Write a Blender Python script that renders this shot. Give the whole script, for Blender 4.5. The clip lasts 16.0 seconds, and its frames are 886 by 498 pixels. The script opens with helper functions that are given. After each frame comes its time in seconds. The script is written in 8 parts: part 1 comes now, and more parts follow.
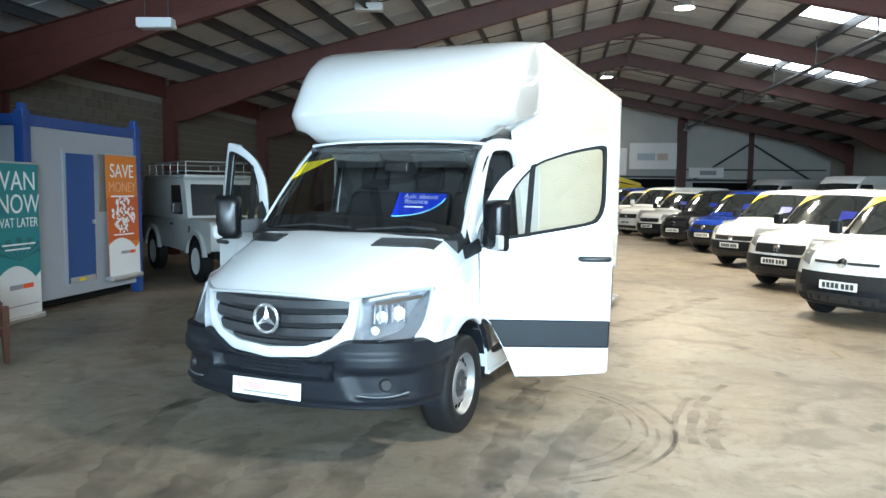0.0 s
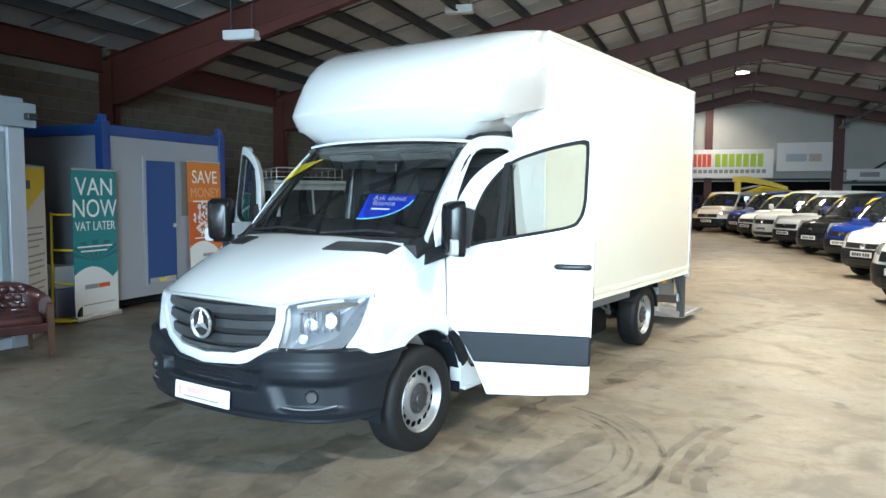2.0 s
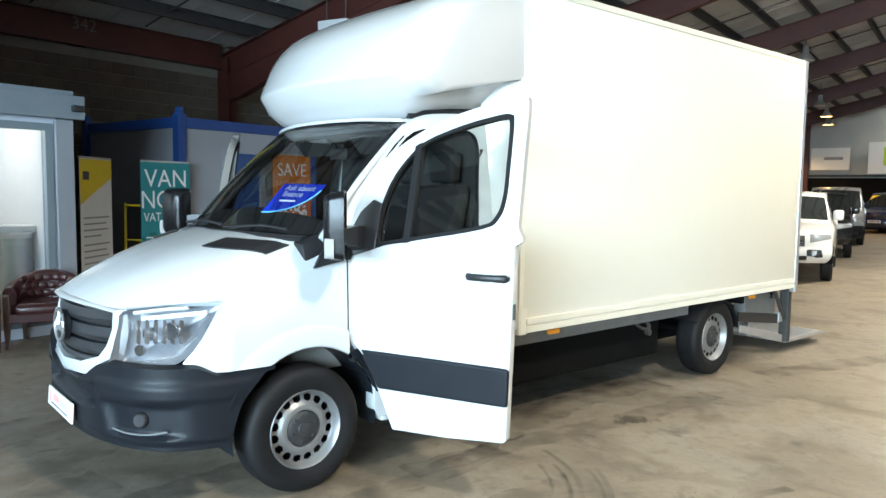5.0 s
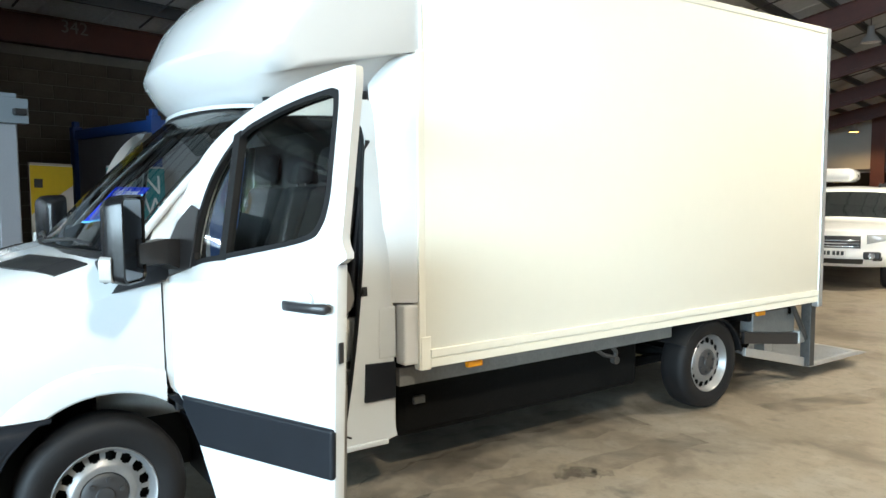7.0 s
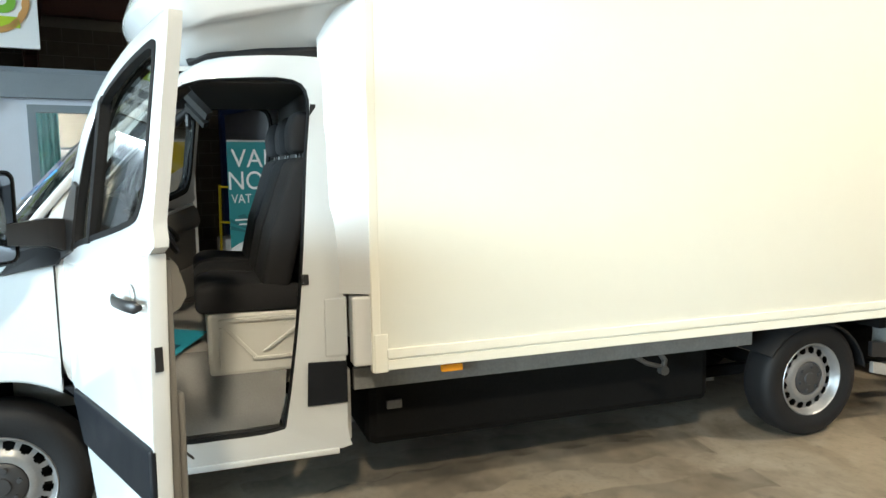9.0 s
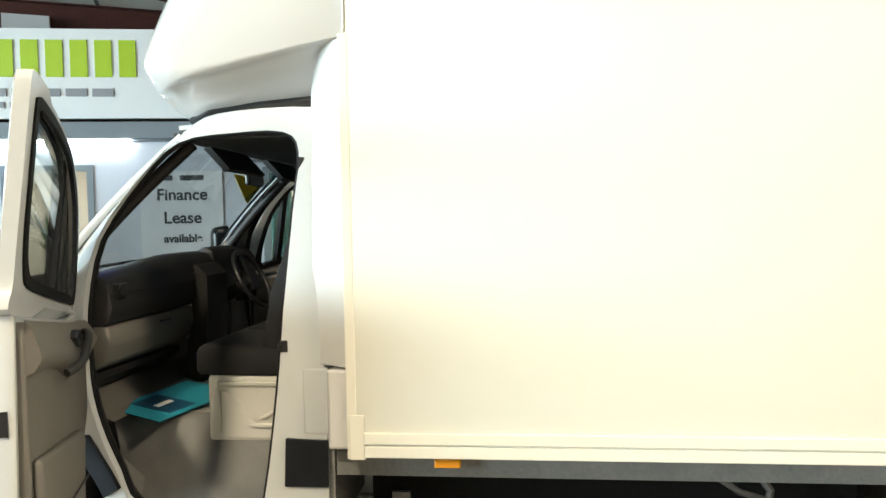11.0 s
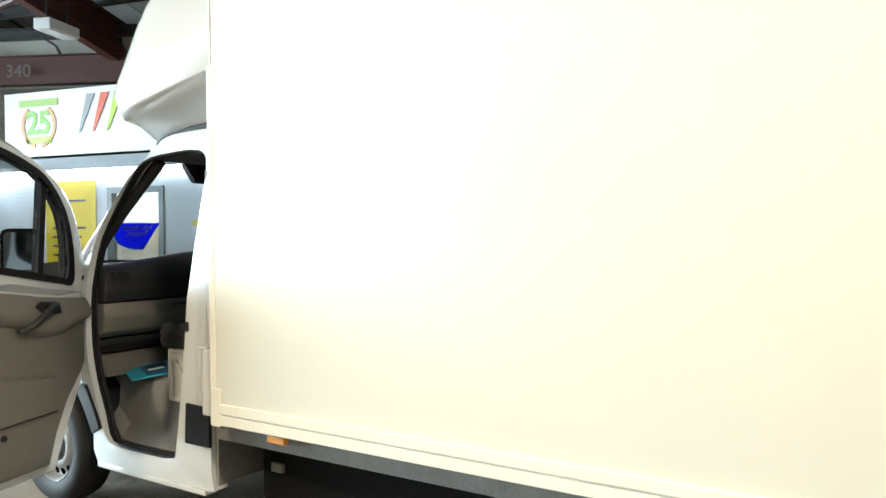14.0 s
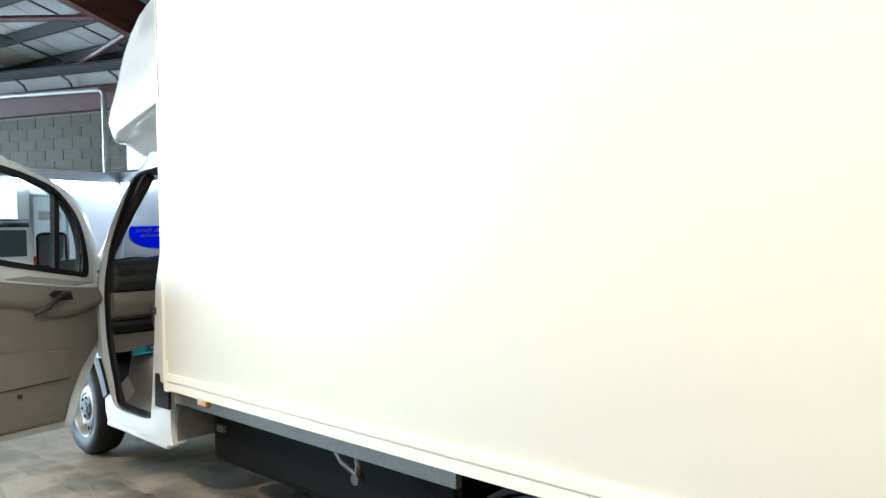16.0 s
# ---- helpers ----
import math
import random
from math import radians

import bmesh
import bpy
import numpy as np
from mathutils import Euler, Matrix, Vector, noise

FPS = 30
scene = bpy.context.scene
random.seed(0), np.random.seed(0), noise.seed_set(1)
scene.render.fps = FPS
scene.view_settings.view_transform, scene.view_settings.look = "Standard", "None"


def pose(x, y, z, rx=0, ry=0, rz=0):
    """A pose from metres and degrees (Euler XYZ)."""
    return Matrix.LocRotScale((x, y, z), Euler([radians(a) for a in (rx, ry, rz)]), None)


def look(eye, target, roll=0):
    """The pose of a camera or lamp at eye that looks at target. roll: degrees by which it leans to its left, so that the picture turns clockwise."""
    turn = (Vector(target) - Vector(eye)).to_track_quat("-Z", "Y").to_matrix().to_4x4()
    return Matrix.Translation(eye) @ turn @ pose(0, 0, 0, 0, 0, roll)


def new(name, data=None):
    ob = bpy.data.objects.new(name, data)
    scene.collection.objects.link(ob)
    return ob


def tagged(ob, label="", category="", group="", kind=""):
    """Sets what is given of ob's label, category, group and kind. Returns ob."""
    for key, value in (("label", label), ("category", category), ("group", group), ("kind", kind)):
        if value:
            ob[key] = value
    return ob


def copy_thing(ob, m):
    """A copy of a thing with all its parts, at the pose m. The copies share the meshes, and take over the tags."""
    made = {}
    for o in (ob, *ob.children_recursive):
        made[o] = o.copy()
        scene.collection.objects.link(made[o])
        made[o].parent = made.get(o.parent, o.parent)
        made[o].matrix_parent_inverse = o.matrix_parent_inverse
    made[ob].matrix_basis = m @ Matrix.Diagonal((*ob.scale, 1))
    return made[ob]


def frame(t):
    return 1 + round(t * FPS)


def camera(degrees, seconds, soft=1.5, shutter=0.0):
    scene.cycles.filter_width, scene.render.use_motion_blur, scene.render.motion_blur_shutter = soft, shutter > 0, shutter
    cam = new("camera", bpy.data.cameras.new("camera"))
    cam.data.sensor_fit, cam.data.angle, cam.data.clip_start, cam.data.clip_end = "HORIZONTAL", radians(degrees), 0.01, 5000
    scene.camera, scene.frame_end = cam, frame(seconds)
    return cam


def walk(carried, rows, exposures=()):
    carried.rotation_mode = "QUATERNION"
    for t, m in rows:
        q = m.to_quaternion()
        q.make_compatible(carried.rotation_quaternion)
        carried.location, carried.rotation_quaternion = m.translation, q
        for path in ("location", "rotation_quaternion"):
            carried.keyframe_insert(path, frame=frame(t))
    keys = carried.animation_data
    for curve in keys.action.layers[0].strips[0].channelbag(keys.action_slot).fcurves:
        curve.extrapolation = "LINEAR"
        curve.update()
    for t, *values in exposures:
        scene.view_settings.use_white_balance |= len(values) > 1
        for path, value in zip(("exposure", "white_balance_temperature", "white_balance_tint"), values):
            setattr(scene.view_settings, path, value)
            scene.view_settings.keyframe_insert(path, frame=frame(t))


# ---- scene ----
cam = camera(62.5, 16.0)
PATH = [
    (0, (2.798, -4.788, 1.723), (2.026, -2.949, 1.564), 0.6),
    (0.5, (3.126, -4.629, 1.725), (2.247, -2.838, 1.589), 0.5),
    (1, (3.39, -4.437, 1.703), (2.375, -2.719, 1.573), -0.4),
    (1.5, (3.577, -4.127, 1.713), (2.475, -2.463, 1.586), 1.2),
    (2, (3.762, -3.845, 1.698), (2.633, -2.2, 1.552), 0.3),
    (2.5, (3.978, -3.564, 1.714), (2.737, -2.003, 1.553), 0.6),
    (3, (4.071, -3.27, 1.693), (2.739, -1.788, 1.524), 1.2),
    (5.5, (4.48, -1.625, 1.675), (2.933, -0.369, 1.505), 0.6),
    (6, (4.486, -1.259, 1.679), (2.909, -0.043, 1.49), 0.8),
    (6.5, (4.401, -0.921, 1.682), (2.794, 0.254, 1.491), 1.0),
    (7, (4.335, -0.568, 1.667), (2.703, 0.577, 1.514), -0.3),
    (7.5, (4.408, -0.215, 1.69), (2.674, 0.772, 1.56), 0.0),
    (8, (4.407, 0.148, 1.674), (2.607, 1.004, 1.511), 0.3),
    (8.5, (4.363, 0.451, 1.659), (2.531, 1.233, 1.479), -0.3),
    (10.8, (3.996, 2.208, 1.674), (2.01, 2.039, 1.51), -1.8),
    (11, (3.933, 2.304, 1.658), (1.947, 2.079, 1.585), -1.2),
    (11.5, (3.769, 2.617, 1.643), (1.805, 2.247, 1.692), -1.3),
    (12, (3.676, 3.066, 1.63), (1.752, 2.544, 1.785), -0.1),
    (12.5, (3.549, 3.373, 1.613), (1.668, 2.72, 1.803), -1.3),
    (13, (3.496, 3.725, 1.615), (1.633, 3.009, 1.739), -1.3),
    (13.5, (3.488, 4.098, 1.616), (1.704, 3.194, 1.644), -0.9),
    (14, (3.388, 4.405, 1.593), (1.707, 3.322, 1.562), -0.5),
    (14.5, (3.216, 4.685, 1.601), (1.645, 3.449, 1.527), -1.0),
    (15, (3.171, 5.11, 1.589), (1.689, 3.768, 1.542), -1.1),
    (15.5, (3.06, 5.431, 1.537), (1.586, 4.079, 1.524), -1.4),
    (16, (2.986, 5.757, 1.574), (1.55, 4.365, 1.541), -1.2),
]
walk(cam, [(t, look(eye, target, roll)) for t, eye, target, roll in PATH],
     exposures=[(0.0, 1.10, 6300, 10), (5.5, 0.97, 6400, 10), (8.5, 0.98, 6750, 10), (11.0, 1.1, 7400, 11), (13.0, 1.1, 7500, 12), (14.5, 1.08, 6750, 11), (16.0, 1.1, 6300, 12)])

# ---- building frame: e to the east, n to the north, turned from the van ----
TURN = radians(13.5)
BM = Matrix.Rotation(TURN, 4, "Z")


def W(e, n, z=0.0):
    """World place of a point given in the building's own axes."""
    return BM @ Vector((e, n, z))


# ---- world and light ----
world = bpy.data.worlds.new("sky")
scene.world = world
world.use_nodes = True
wn = world.node_tree
sky = wn.nodes.new("ShaderNodeTexSky")
sky.sky_type, sky.sun_disc = "NISHITA", False
sky.sun_elevation, sky.sun_rotation = radians(35), radians(200)
wn.links.new(sky.outputs[0], wn.nodes["Background"].inputs[0])
wn.nodes["Background"].inputs[1].default_value = 0.12


def area(name, m, sx, sy, watts, colour):
    d = bpy.data.lights.new(name, "AREA")
    d.shape, d.size, d.size_y, d.energy, d.color = "RECTANGLE", sx, sy, watts, colour
    ob = new(name, d)
    ob.matrix_world = m
    return ob


def lamp_light(name, e, n, z, watts, colour, spread=150):
    d = bpy.data.lights.new(name, "SPOT")
    d.energy, d.color, d.spot_size, d.spot_blend, d.shadow_soft_size = watts, colour, radians(spread), 0.6, 0.22
    ob = new(name, d)
    ob.location = W(e, n, z)
    return ob


SOUTH, NORTH, WEST, EAST = -15.0, 39.0, -8.6, 16.4
RIDGE_E, RIDGE_Z, EAVE_Z = 3.9, 7.3, 4.5
# daylight through the big open doorway in the south wall
area("doorway_daylight", BM @ look((3.7, SOUTH + 0.3, 2.9), (1.6, -5.0, -3.5)), 12.6, 3.9, 2150, (0.60, 0.84, 1.0)).data.spread = radians(125)
LAMPS = [(6.8, -12.5), (5.8, -1.3), (5.1, 6.1), (4.4, 13.5), (3.3, 26.4), (2.1, 37.2)]
for le, ln in LAMPS:
    lamp_light("bay_lamp_light", le, ln, 5.9 if ln < 0 else 6.12 if ln < 20 else 6.45, 730 if ln < 10 else 1500 if ln < 20 else 700 if ln < 30 else 90, (1.0, 0.90, 0.695))
WARM_LAMPS = [(-1.54, 32.0, 5.0), (-2.0, 35.5, 4.95), (-4.3, 37.0, 4.4)]
for le, ln, lz in WARM_LAMPS:
    lamp_light("warm_lamp_light", le, ln, lz - 0.2, 120, (1.0, 0.62, 0.25))

# ---- materials ----
MATS = {}


def mat(name, base, rough=0.5, metal=0.0, var=0.08, scale=6.0, fine=60.0, bump=0.0, rvar=0.08, coat=0.0, spec=0.5, emit=None, power=0.0, rand=0.0):
    """Procedural surface: a base colour that varies at two scales, uneven gloss and fine relief."""
    m = bpy.data.materials.new(name)
    m.use_nodes = True
    nt = m.node_tree
    b = nt.nodes["Principled BSDF"]
    L = nt.links.new
    tc = nt.nodes.new("ShaderNodeTexCoord")
    n1 = nt.nodes.new("ShaderNodeTexNoise")
    n1.inputs["Scale"].default_value, n1.inputs["Detail"].default_value = scale, 5
    n2 = nt.nodes.new("ShaderNodeTexNoise")
    n2.inputs["Scale"].default_value, n2.inputs["Detail"].default_value = fine, 3
    L(tc.outputs["Object"], n1.inputs["Vector"])
    L(tc.outputs["Object"], n2.inputs["Vector"])
    add = nt.nodes.new("ShaderNodeMath")
    add.operation = "ADD"
    L(n1.outputs[0], add.inputs[0])
    L(n2.outputs[0], add.inputs[1])
    mr = nt.nodes.new("ShaderNodeMapRange")
    mr.inputs[1].default_value, mr.inputs[2].default_value = 0.6, 1.4
    mr.inputs[3].default_value, mr.inputs[4].default_value = 1 - var, 1 + var
    L(add.outputs[0], mr.inputs[0])
    last = mr.outputs[0]
    if rand:
        oi = nt.nodes.new("ShaderNodeObjectInfo")
        r2 = nt.nodes.new("ShaderNodeMapRange")
        r2.inputs[3].default_value, r2.inputs[4].default_value = 1 - rand, 1 + rand
        L(oi.outputs["Random"], r2.inputs[0])
        mu = nt.nodes.new("ShaderNodeMath")
        mu.operation = "MULTIPLY"
        L(last, mu.inputs[0])
        L(r2.outputs[0], mu.inputs[1])
        last = mu.outputs[0]
    mix = nt.nodes.new("ShaderNodeVectorMath")
    mix.operation = "SCALE"
    mix.inputs[0].default_value = base
    L(last, mix.inputs["Scale"])
    L(mix.outputs[0], b.inputs["Base Color"])
    rr = nt.nodes.new("ShaderNodeMapRange")
    rr.inputs[3].default_value, rr.inputs[4].default_value = max(0.02, rough - rvar), min(1, rough + rvar)
    L(n1.outputs[0], rr.inputs[0])
    L(rr.outputs[0], b.inputs["Roughness"])
    b.inputs["Metallic"].default_value = metal
    b.inputs["Specular IOR Level"].default_value = spec
    b.inputs["Coat Weight"].default_value = coat
    b.inputs["Coat Roughness"].default_value = 0.05
    if bump:
        bp = nt.nodes.new("ShaderNodeBump")
        bp.inputs["Strength"].default_value, bp.inputs["Distance"].default_value = bump, 0.004
        L(n2.outputs[0], bp.inputs["Height"])
        L(bp.outputs[0], b.inputs["Normal"])
    if emit:
        b.inputs["Emission Color"].default_value = (*emit, 1)
        b.inputs["Emission Strength"].default_value = power
    MATS[name] = m
    return m


def glass(name, tint=(0.9, 0.95, 0.95), clear=0.9, rough=0.01, shine=(0.85, 0.055)):
    """A thin pane: mostly seen through, with a mirror-like reflection by Fresnel."""
    m = bpy.data.materials.new(name)
    m.use_nodes = True
    nt = m.node_tree
    nt.nodes.remove(nt.nodes["Principled BSDF"])
    out = nt.nodes["Material Output"]
    tr = nt.nodes.new("ShaderNodeBsdfTransparent")
    tr.inputs[0].default_value = (*[c * clear for c in tint], 1)
    gl = nt.nodes.new("ShaderNodeBsdfGlossy")
    gl.inputs["Roughness"].default_value = rough
    fr = nt.nodes.new("ShaderNodeLayerWeight")
    fr.inputs[0].default_value = 0.5
    pw = nt.nodes.new("ShaderNodeMath")
    pw.operation = "POWER"
    pw.inputs[1].default_value = 4.0
    sc = nt.nodes.new("ShaderNodeMath")
    sc.operation = "MULTIPLY_ADD"
    sc.inputs[1].default_value, sc.inputs[2].default_value = shine
    nt.links.new(fr.outputs["Facing"], pw.inputs[0])
    nt.links.new(pw.outputs[0], sc.inputs[0])
    mx = nt.nodes.new("ShaderNodeMixShader")
    nt.links.new(sc.outputs[0], mx.inputs[0])
    nt.links.new(tr.outputs[0], mx.inputs[1])
    nt.links.new(gl.outputs[0], mx.inputs[2])
    nt.links.new(mx.outputs[0], out.inputs[0])
    MATS[name] = m
    return m


def floor_mat():
    """Worn power-floated concrete: pale tan and grey patches, dark tyre sweeps, oil spots and hairline dirt."""
    m = mat("concrete_floor", (0.250, 0.204, 0.152), 0.48, var=0.12, scale=0.9, fine=14, bump=0.15, rvar=0.16)
    nt = m.node_tree
    b = nt.nodes["Principled BSDF"]
    L = nt.links.new
    tc = nt.nodes.new("ShaderNodeTexCoord")
    old = b.inputs["Base Color"].links[0].from_socket

    def patch(scale, detail, lo, hi, stretch=(1, 1, 1), turn=0.0, distort=0.0):
        mp = nt.nodes.new("ShaderNodeMapping")
        mp.inputs["Scale"].default_value = stretch
        mp.inputs["Rotation"].default_value = (0, 0, turn)
        n = nt.nodes.new("ShaderNodeTexNoise")
        n.inputs["Scale"].default_value, n.inputs["Detail"].default_value = scale, detail
        n.inputs["Distortion"].default_value = distort
        r = nt.nodes.new("ShaderNodeMapRange")
        r.inputs[1].default_value, r.inputs[2].default_value = lo, hi
        L(tc.outputs["Object"], mp.inputs[0])
        L(mp.outputs[0], n.inputs["Vector"])
        L(n.outputs[0], r.inputs[0])
        return r.outputs[0]

    def blend(fac, colour, amount):
        nonlocal old
        mx = nt.nodes.new("ShaderNodeMix")
        mx.data_type = "RGBA"
        k = nt.nodes.new("ShaderNodeMath")
        k.operation = "MULTIPLY"
        k.inputs[1].default_value = amount
        L(fac, k.inputs[0])
        L(k.outputs[0], mx.inputs["Factor"])
        L(old, mx.inputs["A"])
        mx.inputs["B"].default_value = (*colour, 1)
        old = mx.outputs["Result"]

    blend(patch(0.35, 6, 0.45, 0.65, distort=0.6), (0.165, 0.135, 0.10), 0.7)
    blend(patch(0.9, 7, 0.48, 0.66, distort=0.9), (0.27, 0.245, 0.21), 0.6)
    blend(patch(1.6, 8, 0.50, 0.68, distort=1.0), (0.10, 0.078, 0.055), 0.75)
    blend(patch(0.7, 5, 0.54, 0.70, (0.6, 1.5, 1), 0.5, 1.6), (0.10, 0.082, 0.06), 0.4)
    blend(patch(0.8, 5, 0.56, 0.70, (0.6, 1.5, 1), -0.9, 1.4), (0.105, 0.085, 0.063), 0.4)
    blend(patch(3.2, 6, 0.64, 0.72, distort=0.4), (0.06, 0.05, 0.042), 0.7)
    blend(patch(5.0, 10, 0.56, 0.75), (0.33, 0.29, 0.24), 0.45)
    blend(patch(9.0, 8, 0.52, 0.72, distort=0.5), (0.12, 0.098, 0.074), 0.5)
    blend(patch(34, 6, 0.54, 0.76), (0.10, 0.083, 0.065), 0.4)
    L(old, b.inputs["Base Color"])
    return m


PAINT = mat("white_van_paint", (0.575, 0.60, 0.615), 0.22, var=0.015, scale=2, fine=400, rvar=0.04, coat=0.6)
GRP = mat("white_box_panel", (0.755, 0.732, 0.640), 0.55, var=0.012, scale=1.2, fine=9, bump=0.02, rvar=0.06, coat=0.0, spec=0.3)
POD = mat("white_moulded_pod", (0.61, 0.61, 0.605), 0.20, var=0.012, scale=2, fine=200, rvar=0.04, coat=0.6)
BLACKPL = mat("black_textured_plastic", (0.011, 0.013, 0.017), 0.40, var=0.15, scale=9, fine=500, bump=0.1, spec=0.20)
SEALBLACK = mat("matt_black_rubber", (0.009, 0.009, 0.010), 0.7, var=0.15, fine=200, spec=0.2)
STEPMAT = mat("dark_grey_step_mat", (0.15, 0.148, 0.142), 0.5, var=0.15, scale=9, fine=160, bump=0.2)
CABFLOOR = mat("grey_cab_floor_mat", (0.34, 0.325, 0.30), 0.75, var=0.12, scale=7, fine=180, bump=0.25)
SATIN = mat("satin_black_trim", (0.018, 0.018, 0.02), 0.38, var=0.1, fine=200)
RUBBER = mat("tyre_rubber", (0.008, 0.008, 0.009), 0.62, var=0.2, scale=12, fine=120, bump=0.2, spec=0.28)
STEEL = mat("silver_painted_steel", (0.27, 0.27, 0.275), 0.40, metal=0.6, var=0.1, scale=14, fine=90)
DARKHOLE = mat("dark_opening", (0.008, 0.008, 0.009), 0.8)
CHROME = mat("chrome", (0.80, 0.81, 0.83), 0.07, metal=1.0, var=0.03)
GREYPL = mat("grey_door_card_plastic", (0.145, 0.137, 0.124), 0.6, var=0.08, scale=9, fine=400, bump=0.12)
DARKPL = mat("dark_dashboard_plastic", (0.015, 0.014, 0.015), 0.55, var=0.1, fine=400, bump=0.12)
FABRIC = mat("black_seat_fabric", (0.013, 0.013, 0.015), 0.9, var=0.25, scale=20, fine=300, bump=0.3)
CREAMPL = mat("pale_moulded_plastic", (0.68, 0.67, 0.63), 0.5, var=0.05, fine=200, bump=0.05)
ALU = mat("dull_aluminium", (0.50, 0.50, 0.50), 0.42, metal=0.7, var=0.12, scale=8, fine=120)
GALV = mat("galvanised_steel", (0.38, 0.38, 0.37), 0.5, metal=0.6, var=0.2, scale=18, fine=90)
# Chassis black; also fills openings and hollows whose shade is put into colour.
CHASSIS_AND_SHADE = mat("black_chassis_and_shade", (0.006, 0.006, 0.006), 0.85, var=0.3, scale=8, spec=0.12)
AMBER = mat("amber_lens", (0.80, 0.30, 0.015), 0.25, var=0.05, coat=0.5)
LENS = glass("headlamp_lens", (0.90, 0.93, 0.97), 0.88, 0.05, (0.30, 0.012))
REFL = mat("headlamp_reflector", (0.55, 0.56, 0.58), 0.12, metal=0.95, var=0.05, scale=30)
GLASS = glass("van_glass", (0.93, 0.96, 0.94), 0.95)
SCREENGLASS = glass("windscreen_glass", (0.88, 0.93, 0.92), 0.62)
OFFGLASS = glass("office_glass", (0.92, 0.96, 0.97), 0.92)


def see_through(name, colour, amount=0.6):
    """Thin printed film that lets light through."""
    m = mat(name, colour, 0.35, var=0.03)
    nt = m.node_tree
    tl = nt.nodes.new("ShaderNodeBsdfTranslucent")
    tl.inputs[0].default_value = (*colour, 1)
    mx = nt.nodes.new("ShaderNodeMixShader")
    mx.inputs[0].default_value = amount
    nt.links.new(nt.nodes["Principled BSDF"].outputs[0], mx.inputs[1])
    nt.links.new(tl.outputs[0], mx.inputs[2])
    nt.links.new(mx.outputs[0], nt.nodes["Material Output"].inputs[0])
    return m


SCUFF = mat("rubber_scuff", (0.05, 0.045, 0.038), 0.6, var=0.2)
_nt = SCUFF.node_tree
_tc = _nt.nodes.new("ShaderNodeTexCoord")
_no, _rg = _nt.nodes.new("ShaderNodeTexNoise"), _nt.nodes.new("ShaderNodeMapRange")
_no.inputs["Scale"].default_value, _no.inputs["Detail"].default_value = 3.5, 10
_rg.inputs[1].default_value, _rg.inputs[2].default_value, _rg.inputs[4].default_value = 0.34, 0.80, 0.42
_tr, _mx = _nt.nodes.new("ShaderNodeBsdfTransparent"), _nt.nodes.new("ShaderNodeMixShader")
_nt.links.new(_tc.outputs["Object"], _no.inputs["Vector"])
_nt.links.new(_no.outputs[0], _rg.inputs[0])
_nt.links.new(_rg.outputs[0], _mx.inputs[0])
_nt.links.new(_tr.outputs[0], _mx.inputs[1])
_nt.links.new(_nt.nodes["Principled BSDF"].outputs[0], _mx.inputs[2])
_nt.links.new(_mx.outputs[0], _nt.nodes["Material Output"].inputs[0])
BLUEFILM = see_through("blue_film", (0.02, 0.07, 0.75))
WHITEFILM = see_through("white_film_print", (0.75, 0.78, 0.85))
PLATEW = mat("plate_white", (0.78, 0.78, 0.76), 0.35, var=0.03)
BLUEST = mat("blue_sticker", (0.012, 0.03, 0.28), 0.35, var=0.04)
CYAN = mat("light_blue_edge", (0.10, 0.40, 0.75), 0.35)
WHITEINK = mat("white_print", (0.80, 0.80, 0.80), 0.5)
YELLOW = mat("yellow_print", (0.75, 0.56, 0.02), 0.5, var=0.05)
CONCRETE = floor_mat()
OXIDE = mat("red_oxide_steel", (0.080, 0.020, 0.014), 0.55, var=0.25, scale=3, fine=40, bump=0.1)
PURLIN = mat("dark_purlin_steel", (0.055, 0.055, 0.058), 0.5, metal=0.3, var=0.2)
SHEET = mat("grey_white_roof_sheet", (0.50, 0.51, 0.51), 0.6, var=0.14, scale=1.6, fine=16)
SKYLIGHT = mat("translucent_skylight_sheet", (0.8, 0.85, 0.9), 0.5, emit=(0.85, 0.95, 1.0), power=5.0)
BLOCK = mat("brown_grey_blockwork", (0.108, 0.090, 0.070), 0.85, var=0.2, scale=5, fine=50, bump=0.5, rand=0.14)
MORTAR = mat("grey_mortar", (0.20, 0.185, 0.16), 0.9, var=0.15, bump=0.4)
CLAD = mat("pale_wall_cladding", (0.45, 0.45, 0.42), 0.55, var=0.1, scale=1.5)

CABGREY = mat("light_grey_cabin_panel", (0.29, 0.30, 0.33), 0.5, var=0.06, scale=2, bump=0.05)
CABBLUE = mat("blue_cabin_steel", (0.012, 0.05, 0.20), 0.45, var=0.12, scale=4)
DOORBLUE = mat("blue_cabin_door", (0.014, 0.06, 0.20), 0.5, var=0.06)
OFFWALL = mat("pale_office_wall", (0.60, 0.63, 0.70), 0.6, var=0.03)
FASCIA = mat("grey_fascia", (0.20, 0.23, 0.26), 0.5, var=0.06)
FRAMEG = mat("grey_window_frame", (0.20, 0.24, 0.27), 0.45, var=0.05)
WHITEFR = mat("white_frame", (0.72, 0.73, 0.74), 0.45, var=0.03)
LED = mat("led_strip", (0.9, 0.9, 0.9), 0.5, emit=(0.74, 0.90, 1.0), power=24.0)
LAMPGLOW = mat("lamp_glow", (0.9, 0.9, 0.9), 0.5, emit=(1.0, 0.95, 0.85), power=90.0)
WARMGLOW = mat("warm_lamp_glow", (0.9, 0.8, 0.6), 0.5, emit=(1.0, 0.55, 0.16), power=5.0)
SIGNW = mat("white_sign_board", (0.80, 0.80, 0.80), 0.5, var=0.02)
